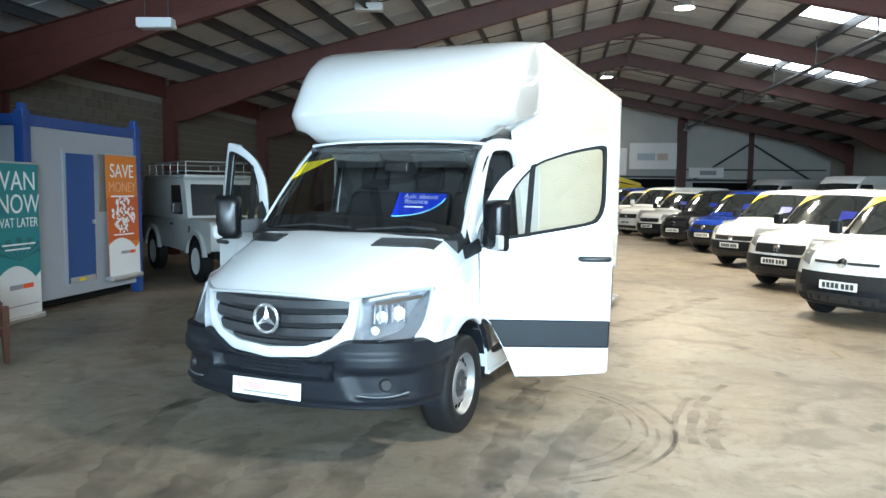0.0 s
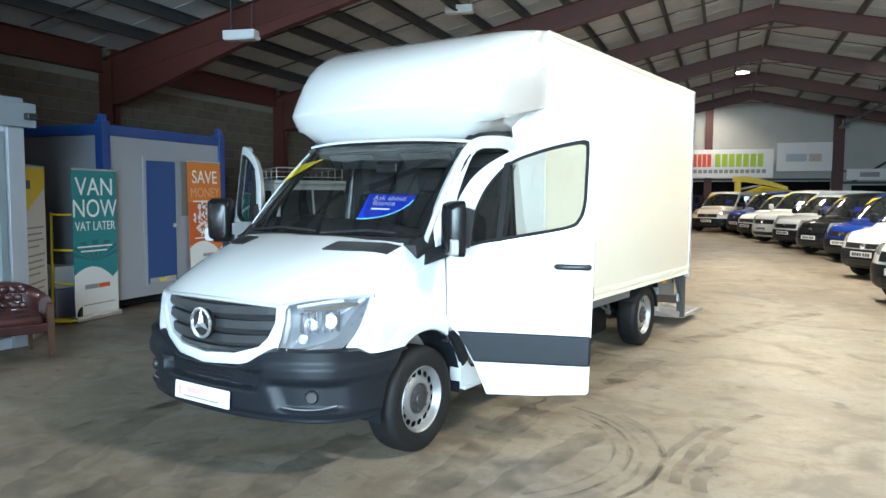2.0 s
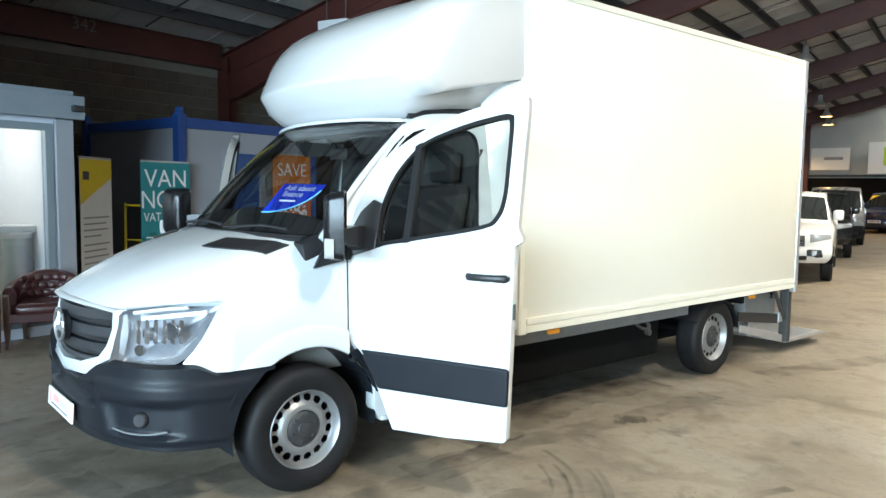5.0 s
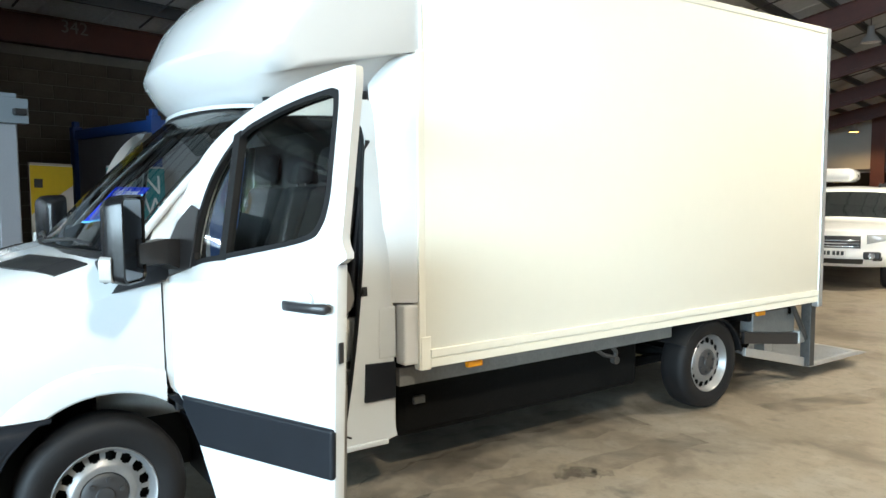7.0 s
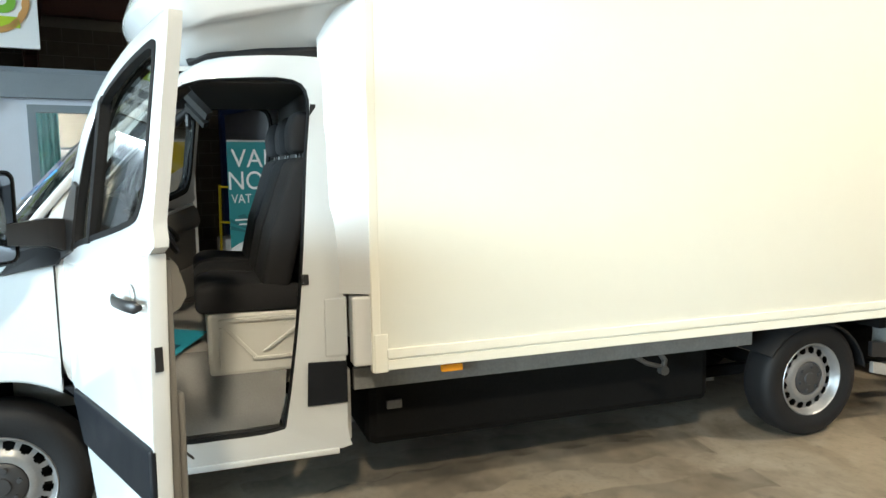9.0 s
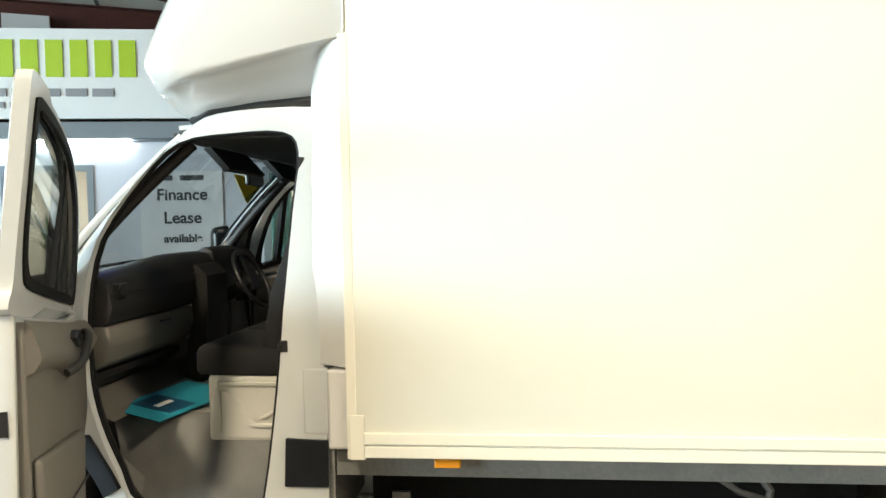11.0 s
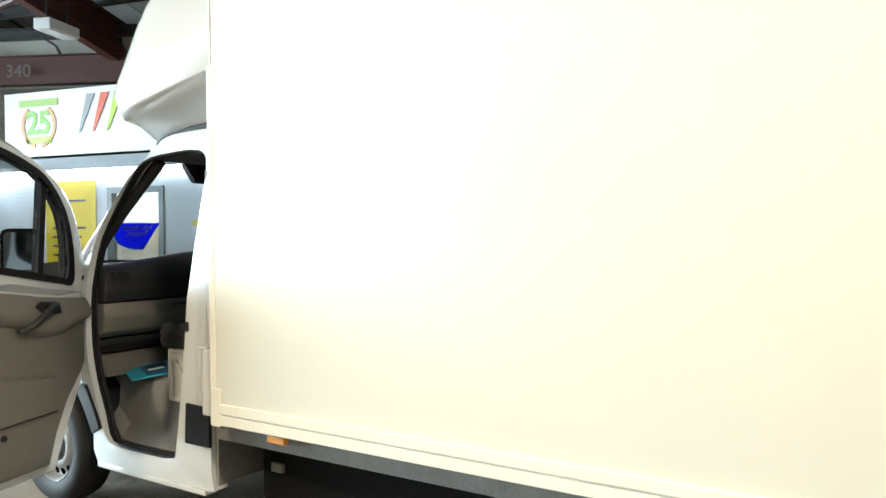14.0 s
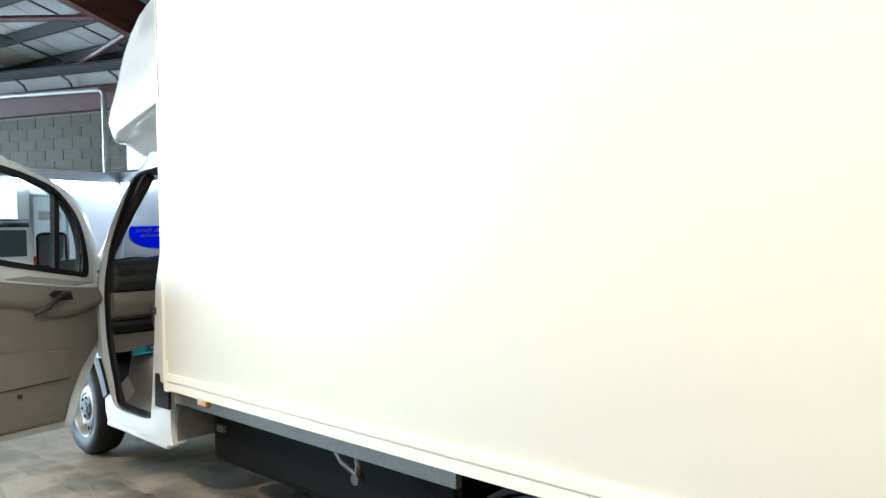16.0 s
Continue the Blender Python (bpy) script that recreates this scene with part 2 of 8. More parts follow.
SIGNRED = mat("orange_red_print", (0.72, 0.09, 0.03), 0.5, var=0.05)
SIGNGREEN = mat("lime_print", (0.42, 0.58, 0.03), 0.5, var=0.05)
SIGNGREY = mat("grey_sign_print", (0.28, 0.28, 0.30), 0.5)
GOLD = mat("gold_print", (0.60, 0.30, 0.10), 0.5)
TEAL = mat("teal_banner", (0.012, 0.20, 0.22), 0.5, var=0.05)
TEAL2 = mat("teal_banner_dark", (0.008, 0.12, 0.14), 0.5, var=0.05)
ORANGE = mat("orange_banner", (0.60, 0.17, 0.02), 0.5, var=0.05)
ORANGE2 = mat("deep_orange_banner", (0.50, 0.09, 0.01), 0.5, var=0.05)
BANW = mat("banner_white", (0.70, 0.70, 0.70), 0.5, var=0.02)
LEATHER = mat("oxblood_leather", (0.042, 0.010, 0.011), 0.32, var=0.35, scale=10, fine=120, bump=0.3, coat=0.2)
WOOD = mat("dark_wood", (0.07, 0.03, 0.018), 0.4, var=0.3, scale=14)
CARGLASS = mat("dark_car_glass", (0.02, 0.024, 0.026), 0.06, var=0.1, coat=0.5)
CARWHITE = mat("white_car_paint", (0.80, 0.80, 0.79), 0.22, var=0.015, coat=0.6)
CARBLUE = mat("blue_car_paint", (0.012, 0.045, 0.30), 0.22, var=0.03, coat=0.6)
CARBLACK = mat("black_car_paint", (0.012, 0.013, 0.016), 0.18, var=0.03, coat=0.6)
CARNAVY = mat("navy_car_paint", (0.012, 0.02, 0.08), 0.22, var=0.03, coat=0.6)
CARSILVER = mat("silver_car_paint", (0.42, 0.43, 0.45), 0.28, metal=0.5, var=0.03, coat=0.6)
LAND = mat("dull_white_paint", (0.40, 0.40, 0.39), 0.4, var=0.06)
CARLAMP = mat("car_headlamp", (0.48, 0.50, 0.52), 0.12, metal=0.5, var=0.25, scale=40, coat=0.6)
LEAF = mat("plant_leaf", (0.05, 0.16, 0.03), 0.5, var=0.3)
FLOWER = mat("yellow_flower", (0.75, 0.55, 0.03), 0.6)
CURTAIN = mat("teal_curtain", (0.22, 0.60, 0.62), 0.8, var=0.1)
INTW = mat("office_inside_wall", (0.56, 0.52, 0.45), 0.7, var=0.04)
PANEL = mat("office_light_panel", (0.9, 0.9, 0.9), 0.5, emit=(1.0, 0.93, 0.82), power=15.0)
FINW = mat("white_poster", (0.72, 0.73, 0.76), 0.5)
INK = mat("dark_print", (0.04, 0.045, 0.05), 0.5)

# ---- mesh helpers ----


def link(name, bm, material, parent=None, label="", smooth=None):
    """Turn a bmesh into one mesh object."""
    me = bpy.data.meshes.new(name)
    bmesh.ops.recalc_face_normals(bm, faces=bm.faces)
    bm.to_mesh(me)
    bm.free()
    for m in material if isinstance(material, (list, tuple)) else [material]:
        me.materials.append(m)
    if smooth is not None:
        me.polygons.foreach_set("use_smooth", [True] * len(me.polygons))
        me.set_sharp_from_angle(angle=radians(smooth))
    ob = new(name, me)
    if parent:
        ob.parent = parent
    if label:
        ob["label"] = label
    return ob


def part(name, bm, material, parent, label="", smooth=None):
    return link(name, bm, material, parent, label, smooth)


def structure(name, bm, material, label, category, m=None, smooth=None):
    ob = link(name, bm, material, None, "", smooth)
    if m is not None:
        ob.matrix_world = m
    return tagged(ob, label, category, kind="structure")


def thing(name, m, label, category, group=""):
    ob = new(name)
    ob.empty_display_size = 0.2
    ob.matrix_world = m
    return tagged(ob, label, category, group)


def bx(bm, x0, x1, y0, y1, z0, z1, m=None):
    vs = [bm.verts.new((x, y, z)) for z in (z0, z1) for y in (y0, y1) for x in (x0, x1)]
    for q in ((0, 2, 3, 1), (4, 5, 7, 6), (0, 1, 5, 4), (2, 6, 7, 3), (0, 4, 6, 2), (1, 3, 7, 5)):
        bm.faces.new([vs[i] for i in q])
    if m is not None:
        bmesh.ops.transform(bm, matrix=m, verts=vs)
    return vs


def box(x0, x1, y0, y1, z0, z1, bevel=0.0, seg=2):
    bm = bmesh.new()
    bx(bm, x0, x1, y0, y1, z0, z1)
    if bevel:
        bmesh.ops.bevel(bm, geom=bm.edges[:], offset=bevel, segments=seg, affect="EDGES", profile=0.5)
    return bm


def prism(bm, pts, a, b, axis="x"):
    """Extrude a closed outline between two planes. pts are (y, z) for axis x, (x, z) for y, (x, y) for z."""
    def put(p, c):
        return {"x": (c, p[0], p[1]), "y": (p[0], c, p[1]), "z": (p[0], p[1], c)}[axis]
    lo = [bm.verts.new(put(p, a)) for p in pts]
    hi = [bm.verts.new(put(p, b)) for p in pts]
    n = len(pts)
    bm.faces.new(lo)
    bm.faces.new(hi)
    for i in range(n):
        bm.faces.new((lo[i], lo[(i + 1) % n], hi[(i + 1) % n], hi[i]))
    return lo + hi


def prism_bm(pts, a, b, axis="x", bevel=0.0, seg=2):
    bm = bmesh.new()
    prism(bm, pts, a, b, axis)
    if bevel:
        bmesh.ops.bevel(bm, geom=bm.edges[:], offset=bevel, segments=seg, affect="EDGES", profile=0.5)
    return bm


def frame_bm(outer, inner, a, b, axis="x"):
    """A ring between two outlines with the same number of points, extruded from a to b."""
    bm = bmesh.new()
    def put(p, c):
        return {"x": (c, p[0], p[1]), "y": (p[0], c, p[1]), "z": (p[0], p[1], c)}[axis]
    rings = [[bm.verts.new(put(p, c)) for p in o] for c in (a, b) for o in (outer, inner)]
    n = len(outer)
    for i in range(n):
        j = (i + 1) % n
        bm.faces.new((rings[0][i], rings[0][j], rings[1][j], rings[1][i]))
        bm.faces.new((rings[2][i], rings[2][j], rings[3][j], rings[3][i]))
        bm.faces.new((rings[0][i], rings[0][j], rings[2][j], rings[2][i]))
        bm.faces.new((rings[1][i], rings[1][j], rings[3][j], rings[3][i]))
    return bm


def loft(bm, rings, close=True, cap=True):
    """Skin through rings of equal length."""
    vv = [[bm.verts.new(p) for p in r] for r in rings]
    n = len(rings[0])
    for a, b in zip(vv, vv[1:]):
        for i in range(n if close else n - 1):
            j = (i + 1) % n
            bm.faces.new((a[i], a[j], b[j], b[i]))
    if cap and close:
        bm.faces.new(vv[0])
        bm.faces.new(vv[-1])
    return vv


def lathe(bm, prof, axis="x", seg=32, c=(0, 0, 0), cap=True):
    """Turn a profile of (along, radius) about an axis."""
    rings = []
    for a, r in prof:
        ring = []
        for i in range(seg):
            t = 2 * math.pi * i / seg
            u, v = r * math.cos(t), r * math.sin(t)
            p = {"x": (a, u, v), "y": (u, a, v), "z": (u, v, a)}[axis]
            ring.append((p[0] + c[0], p[1] + c[1], p[2] + c[2]))
        rings.append(ring)
    return loft(bm, rings, cap=cap)


def tube(bm, pts, r, seg=10):
    """A round bar along a polyline."""
    P = [Vector(p) for p in pts]
    rings = []
    for i, p in enumerate(P):
        d = (P[min(i + 1, len(P) - 1)] - P[max(i - 1, 0)]).normalized()
        u = d.orthogonal().normalized() if i == 0 else (u - d * u.dot(d)).normalized()
        v = d.cross(u)
        rings.append([p + r * (math.cos(2 * math.pi * k / seg) * u + math.sin(2 * math.pi * k / seg) * v) for k in range(seg)])
    loft(bm, rings)
    return bm


def beam(bm, a, b, w, h, t=0.014):
    """An I-section between two points, h deep in the vertical plane, flanges w wide."""
    a, b = Vector(a), Vector(b)
    d = (b - a).normalized()
    side = d.cross(Vector((0, 0, 1)))
    side = side.normalized() if side.length > 0.01 else Vector((1, 0, 0))
    up = side.cross(d).normalized()
    o = [(-w / 2, -h / 2), (w / 2, -h / 2), (w / 2, -h / 2 + t), (t / 2, -h / 2 + t), (t / 2, h / 2 - t), (w / 2, h / 2 - t),
         (w / 2, h / 2), (-w / 2, h / 2), (-w / 2, h / 2 - t), (-t / 2, h / 2 - t), (-t / 2, -h / 2 + t), (-w / 2, -h / 2 + t)]
    loft(bm, [[p + side * x + up * y for x, y in o] for p in (a, b)])


def text(name, body, size, m, material, parent=None, label="", stretch=1.0, align="CENTER", bold=0.0):
    """Flat lettering in the built-in font, turned into a mesh; reads from the side that local -Y faces before m."""
    cu = bpy.data.curves.new(name, "FONT")
    cu.body, cu.size, cu.align_x, cu.align_y, cu.extrude, cu.offset = body, size, align, "CENTER", 0.0012, bold
    tmp = bpy.data.objects.new(name, cu)
    scene.collection.objects.link(tmp)
    bpy.context.view_layer.update()
    me = bpy.data.meshes.new_from_object(tmp.evaluated_get(bpy.context.evaluated_depsgraph_get()))
    bpy.data.objects.remove(tmp)
    bpy.data.curves.remove(cu)
    me.transform(Matrix.Diagonal((stretch, 1, 1, 1)))
    me.transform(Matrix.Rotation(radians(90), 4, "X"))
    me.materials.clear()
    me.materials.append(material)
    ob = new(name, me)
    if parent:
        ob.parent = parent
    ob.matrix_local = m
    if label:
        ob["label"] = label
    return ob


def flip(bm):
    bmesh.ops.scale(bm, vec=(-1, 1, 1), verts=bm.verts)
    return bm


def lag(v, a, b, c):
    """Smooth curve through three points at v = 0, 0.5 and 1."""
    a, b, c = Vector(a), Vector(b), Vector(c)
    return a * (2 * (v - 0.5) * (v - 1)) + b * (-4 * v * (v - 1)) + c * (2 * v * (v - 0.5))


def smooth_pts(pts, n, closed=False):
    """n steps of a Catmull-Rom curve through each pair of points."""
    P = [Vector(p) for p in pts]
    m, out = len(P), []
    for i in range(m if closed else m - 1):
        p0, p1, p2, p3 = (P[(i + k) % m] if closed else P[min(max(i + k, 0), m - 1)] for k in (-1, 0, 1, 2))
        for k in range(n):
            t = k / n
            out.append(0.5 * (2 * p1 + (p2 - p0) * t + (2 * p0 - 5 * p1 + 4 * p2 - p3) * t * t + (3 * p1 - p0 - 3 * p2 + p3) * t ** 3))
    if not closed:
        out.append(P[-1])
    return out


def sheet(bm, rows):
    """An open skin through rows of points, made of quads."""
    vv = [[bm.verts.new(p) for p in r] for r in rows]
    for a, b in zip(vv, vv[1:]):
        for i in range(len(a) - 1):
            bm.faces.new((a[i], a[i + 1], b[i + 1], b[i]))
    return vv


def thick(bm, d):
    """Give an open skin thickness."""
    bmesh.ops.recalc_face_normals(bm, faces=bm.faces)
    bmesh.ops.solidify(bm, geom=bm.faces[:], thickness=d)
    return bm


# ---- the hall ----
def roof_z(e):
    return RIDGE_Z - abs(e - RIDGE_E) * (RIDGE_Z - EAVE_Z) / (EAST - RIDGE_E)


fl = bmesh.new()
bx(fl, WEST - 0.3, EAST + 0.3, SOUTH - 0.3, NORTH + 0.3, -0.2, 0.0)
structure("floor", fl, CONCRETE, "worn stained concrete warehouse floor with tyre marks", "floor", BM)

for name, e0, e1 in (("wall_west", WEST - 0.25, WEST), ("wall_east", EAST, EAST + 0.25)):
    structure(name, box(e0, e1, SOUTH, NORTH, 0, EAVE_Z + 0.3), MORTAR if "west" in name else CLAD, "tall warehouse side wall", "wall", BM)


def gable(n0, n1):
    bm = bmesh.new()
    prism(bm, [(WEST - 0.25, 0), (EAST + 0.25, 0), (EAST + 0.25, EAVE_Z + 0.3), (RIDGE_E, RIDGE_Z + 0.3), (WEST - 0.25, EAVE_Z + 0.3)], n0, n1, "y")
    return bm


structure("wall_north", gable(NORTH, NORTH + 0.25), CLAD, "pale sheeted warehouse end wall", "wall", BM)
sb = bmesh.new()
for pts in ([(WEST - 0.25, 0), (-2.7, 0), (-2.7, 4.6), (WEST - 0.25, 4.6)], [(10.1, 0), (EAST + 0.25, 0), (EAST + 0.25, 4.6), (10.1, 4.6)],
            [(WEST - 0.25, 4.6), (EAST + 0.25, 4.6), (EAST + 0.25, EAVE_Z + 0.3), (RIDGE_E, RIDGE_Z + 0.3), (WEST - 0.25, EAVE_Z + 0.3)]):
    prism(sb, pts, SOUTH - 0.25, SOUTH, "y")
structure("wall_south", sb, CLAD, "pale sheeted end wall with a wide doorway", "wall", BM)

# roof sheets, skylights, purlins and portal frames
STRIPS = [(9.2, 10.2), (14.6, 15.6), (21.0, 22.1)]
rf = bmesh.new()
for e0, e1 in ((WEST, RIDGE_E), (RIDGE_E, EAST)):
    prism(rf, [(e0, roof_z(e0)), (e1, roof_z(e1)), (e1, roof_z(e1) + 0.06), (e0, roof_z(e0) + 0.06)], SOUTH, NORTH, "y")
    # sheet laps and ribs
    for k in range(55):
        n = SOUTH + 1.0 * k
        prism(rf, [(e0, roof_z(e0) - 0.012), (e1, roof_z(e1) - 0.012), (e1, roof_z(e1) + 0.01), (e0, roof_z(e0) + 0.01)], n, n + 0.035, "y")
structure("ceiling", rf, SHEET, "pale grey insulated sheet roof", "roof", BM)
for k, (n0, n1) in enumerate(STRIPS):
    for e0, e1 in ((7.47, 8.70), (8.83, 10.06), (10.19, 11.42)):
        bm = bmesh.new()
        prism(bm, [(e0, roof_z(e0) - 0.03), (e1, roof_z(e1) - 0.03), (e1, roof_z(e1) - 0.008), (e0, roof_z(e0) - 0.008)], n0, n1, "y")
        ob = structure("skylight", bm, SKYLIGHT, "bright translucent skylight sheet in the roof", "skylight", BM)
PE = [WEST + 0.35 + 1.36 * k + (0.70 if k > 9 else 0) for k in range(9, 18)]
PE += [3.05 - 0.95 * k for k in range(12)]
for e in PE:
    bm = bmesh.new()
    z = roof_z(e) - 0.02
    bx(bm, e - 0.035, e + 0.035, SOUTH, NORTH, z - 0.02, z)
    bx(bm, e - 0.035, e - 0.015, SOUTH, NORTH, z - 0.19, z - 0.02)
    bx(bm, e - 0.035, e + 0.035, SOUTH, NORTH, z - 0.21, z - 0.19)
    structure("purlin", bm, PURLIN, "dark grey steel roof purlin", "purlin", BM)
FRAMES = [18.15 + 5.85 * k for k in range(-5, 4)]
for n in FRAMES:
    bm = bmesh.new()
    for s, e0 in ((1, WEST + 0.18), (-1, EAST - 0.18)):
        zt = 0.21 + 0.24
        beam(bm, (e0, n, roof_z(e0) - zt), (RIDGE_E, n, RIDGE_Z - zt), 0.20, 0.46)
        # haunch at the eaves and ridge gusset
        e1 = e0 + s * 2.3
        web = [(e0, roof_z(e0) - 0.64), (e0, roof_z(e0) - 1.15), (e0 + s * 0.25, roof_z(e0) - 1.15), (e1, roof_z(e1) - 0.66)]
        if s > 0:
            # the western rafters carry a long tapered web
            web = web[:2] + [(e0 + 0.5, roof_z(e0 + 0.5) - 1.19), (e0 + 3.2, roof_z(e0 + 3.2) - 0.88), (RIDGE_E - 1.0, roof_z(RIDGE_E - 1.0) - 0.66)]
        prism(bm, web, n - 0.08, n + 0.08, "y")
        bx(bm, e0 - 0.16, e0 + 0.16, n - 0.10, n - 0.085, 0, roof_z(e0) - 0.3)
        bx(bm, e0 - 0.16, e0 + 0.16, n + 0.085, n + 0.10, 0, roof_z(e0) - 0.3)
        bx(bm, e0 - 0.012, e0 + 0.012, n - 0.085, n + 0.085, 0, roof_z(e0) - 0.3)
    prism(bm, [(RIDGE_E - 1.0, roof_z(RIDGE_E - 1.0) - 0.66), (RIDGE_E + 1.0, roof_z(RIDGE_E + 1.0) - 0.66), (RIDGE_E, RIDGE_Z - 0.84)], n - 0.09, n + 0.09, "y")
    structure("portal_frame", bm, OXIDE, "red oxide painted steel portal frame", "steel frame", BM)
for n in FRAMES[:-1]:
    for dn in (1.95, 3.9):
        bm = bmesh.new()
        for e0, e1 in ((WEST + 0.5, RIDGE_E - 0.2), (RIDGE_E + 0.2, EAST - 0.5)):
            tube(bm, [(e0, n + dn, roof_z(e0) - 0.13), (e1, n + dn, roof_z(e1) - 0.13)], 0.018, 6)
        structure("sag_rod", bm, PURLIN, "thin dark steel rod between the purlins", "rod", BM)
# eaves beams, wall girts, bracing on the west side
for z0, z1, e0 in ((4.02, 4.50, WEST + 0.02),):
    for a, b in zip(FRAMES, FRAMES[1:]):
        bm = bmesh.new()
        beam(bm, (e0 + 0.10, a + 0.1, (z0 + z1) / 2), (e0 + 0.10, b - 0.1, (z0 + z1) / 2), 0.18, z1 - z0)
        structure("eaves_beam", bm, OXIDE, "red oxide steel eaves beam", "steel beam", BM)
for (ea, na), (eb, nb) in (((-3.75, -5.25), (-5.15, -11.1)), ((-3.75, -5.25), (-2.2, -9.9)), ((-3.7, -5.2), (-6.2, -0.8))):
    bm = bmesh.new()
    tube(bm, [(ea, na, roof_z(ea) - 0.30), (eb, nb, roof_z(eb) - 0.30)], 0.06, 8)
    structure("roof_brace", bm, OXIDE, "red oxide tubular roof brace", "brace", BM)
# bay numbers on the eaves beam
INKW = mat("faded_white_number", (0.15, 0.12, 0.11), 0.7)
PARTITION = Matrix.Translation((-5.6, -3.0, 0)) @ Matrix.Rotation(math.atan2(-4.9, 1.2), 4, "Z")
for body_, m_ in (("342", pose(WEST + 0.215, 3.55, 4.36, 0, 0, 90)), ("340", PARTITION @ pose(3.9, 0.203, 4.30, 0, 0, 180))):
    ob = text("bay_number", body_, 0.29, BM @ m_, INKW)
    tagged(ob, "faded white stencilled number on the red beam", "number", kind="structure")

# block partition above the office with a red beam, pale sheeting and pipes; local x runs south along it, y towards the hall
structure("wall_partition", box(-2.6, 11.5, -0.22, 0.0, 2.75, 4.10), MORTAR, "brown block partition above the office", "wall", BM @ PARTITION)
structure("partition_sheeting", box(-2.6, 11.5, -0.16, -0.06, 4.10, 4.92), CLAD, "pale sheeting above the partition", "wall", BM @ PARTITION)
bm = bmesh.new()
beam(bm, (-2.6, 0.10, 4.33), (11.5, 0.10, 4.33), 0.18, 0.46)
structure("partition_beam", bm, OXIDE, "red oxide steel beam above the sign", "steel beam", BM @ PARTITION)
bm = bmesh.new()
beam(bm, (-2.6, 0.05, 4.93), (11.5, 0.05, 4.93), 0.16, 0.16)
structure("partition_purlin", bm, PURLIN, "dark steel purlin over the partition", "purlin", BM @ PARTITION)
for u in [-2.2 + 1.1 * k for k in range(12)]:
    bm = bmesh.new()
    tube(bm, [(u, 0.02, 4.60), (u + 0.05, 0.06, 4.72), (u + 0.22, 0.10, 4.84)], 0.025, 6)
    structure("purlin_cleat", bm, PURLIN, "dark cleat under the purlin", "cleat", BM @ PARTITION)
bm = bmesh.new()
bx(bm, -0.55, -0.02, 0.20, 0.26, 4.12, 4.36)
structure("beam_board", bm, BANW, "pale board hung on the red beam", "board", BM @ PARTITION)
bm = bmesh.new()
tube(bm, [(4.56, 0.26, 2.8), (4.56, 0.26, 4.36), (4.66, 0.26, 4.44), (7.5, 0.26, 4.50)], 0.045, 8)
structure("wall_pipe", bm, GALV, "grey pipe along the partition", "pipe", BM @ PARTITION)
# hanging conduit with lamp along the east side
bm = bmesh.new()
tube(bm, [(8.6, 12.0, 5.32), (8.3, 37.5, 5.32)], 0.06, 8)
for k in range(7):
    tube(bm, [(8.58 - 0.012 * k * 4, 13 + 4.0 * k, 5.36), (8.58 - 0.012 * k * 4, 13 + 4.0 * k, roof_z(8.5) - 0.1)], 0.02, 6)
structure("conduit", bm, PURLIN, "dark hanging service pipe", "pipe", BM)

# north end: flat black panels painting in a dark opening, posts and signs
for name, e0, e1, z0, z1, m_, lab in (("loading_bay", -8.4, 8.0, 0.0, 2.55, CHASSIS_AND_SHADE, "flat black panel for the dark opening in the end wall"), ("loading_bay", 9.0, 16.0, 0.0, 2.35, CHASSIS_AND_SHADE, "flat black panel for the dark opening in the end wall"),
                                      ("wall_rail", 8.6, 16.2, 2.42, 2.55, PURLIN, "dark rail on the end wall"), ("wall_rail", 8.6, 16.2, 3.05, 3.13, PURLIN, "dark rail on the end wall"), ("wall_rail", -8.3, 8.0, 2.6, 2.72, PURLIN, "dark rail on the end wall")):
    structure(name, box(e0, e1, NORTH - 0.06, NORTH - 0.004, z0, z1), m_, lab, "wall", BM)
for e, w in ((8.3, 0.26), (12.1, 0.12), (-3.6, 0.3), (1.9, 0.2)):
    bm = bmesh.new()
    bx(bm, e - w, e + w, NORTH - 0.35, NORTH - 0.07, 0, roof_z(e) - 0.3)
    structure("end_post", bm, OXIDE, "red oxide steel post at the end wall", "post", BM)
for a, b in (((9.0, 2.5), (12.1, 4.6)), ((12.1, 4.6), (15.4, 2.5))):
    bm = bmesh.new()
    tube(bm, [(a[0], NORTH - 0.12, a[1]), (b[0], NORTH - 0.12, b[1])], 0.06, 6)
    structure("end_brace", bm, PURLIN, "dark diagonal brace on the end wall", "brace", BM)


def far_sign(e0, e1, z0, z1, bars, label):
    t = tagged(link("wall_sign", box(e0, e1, NORTH - 0.46, NORTH - 0.40, z0, z1), SIGNW), label, "sign")
    t.matrix_world = BM
    for a, b, c, d, m_ in bars:
        part("sign_bar", box(a, b, NORTH - 0.468, NORTH - 0.459, c, d), m_, t)


far_sign(-0.6, 5.2, 2.75, 4.3, [(0.05, 0.75, 3.15, 4.05, SIGNGREEN), *[(0.85 + 0.25 * k, 1.05 + 0.25 * k, 3.35, 4.05, SIGNRED) for k in range(5)], *[(2.25 + 0.36 * k, 2.53 + 0.36 * k, 3.35, 4.05, SIGNGREEN) for k in range(7)], *[(0.85 + 0.27 * k, 1.05 + 0.27 * k, 3.0, 3.2, SIGNGREY) for k in range(15)]], "white sign with orange and green bars")
far_sign(5.35, 8.0, 3.1, 4.6, [(5.8, 6.8, 3.6, 4.0, mat("pale_blue_print", (0.45, 0.52, 0.60), 0.6)), (6.9, 7.5, 3.6, 4.0, mat("pale_red_print", (0.60, 0.48, 0.42), 0.6))], "pale sign with faint blue and red bars")
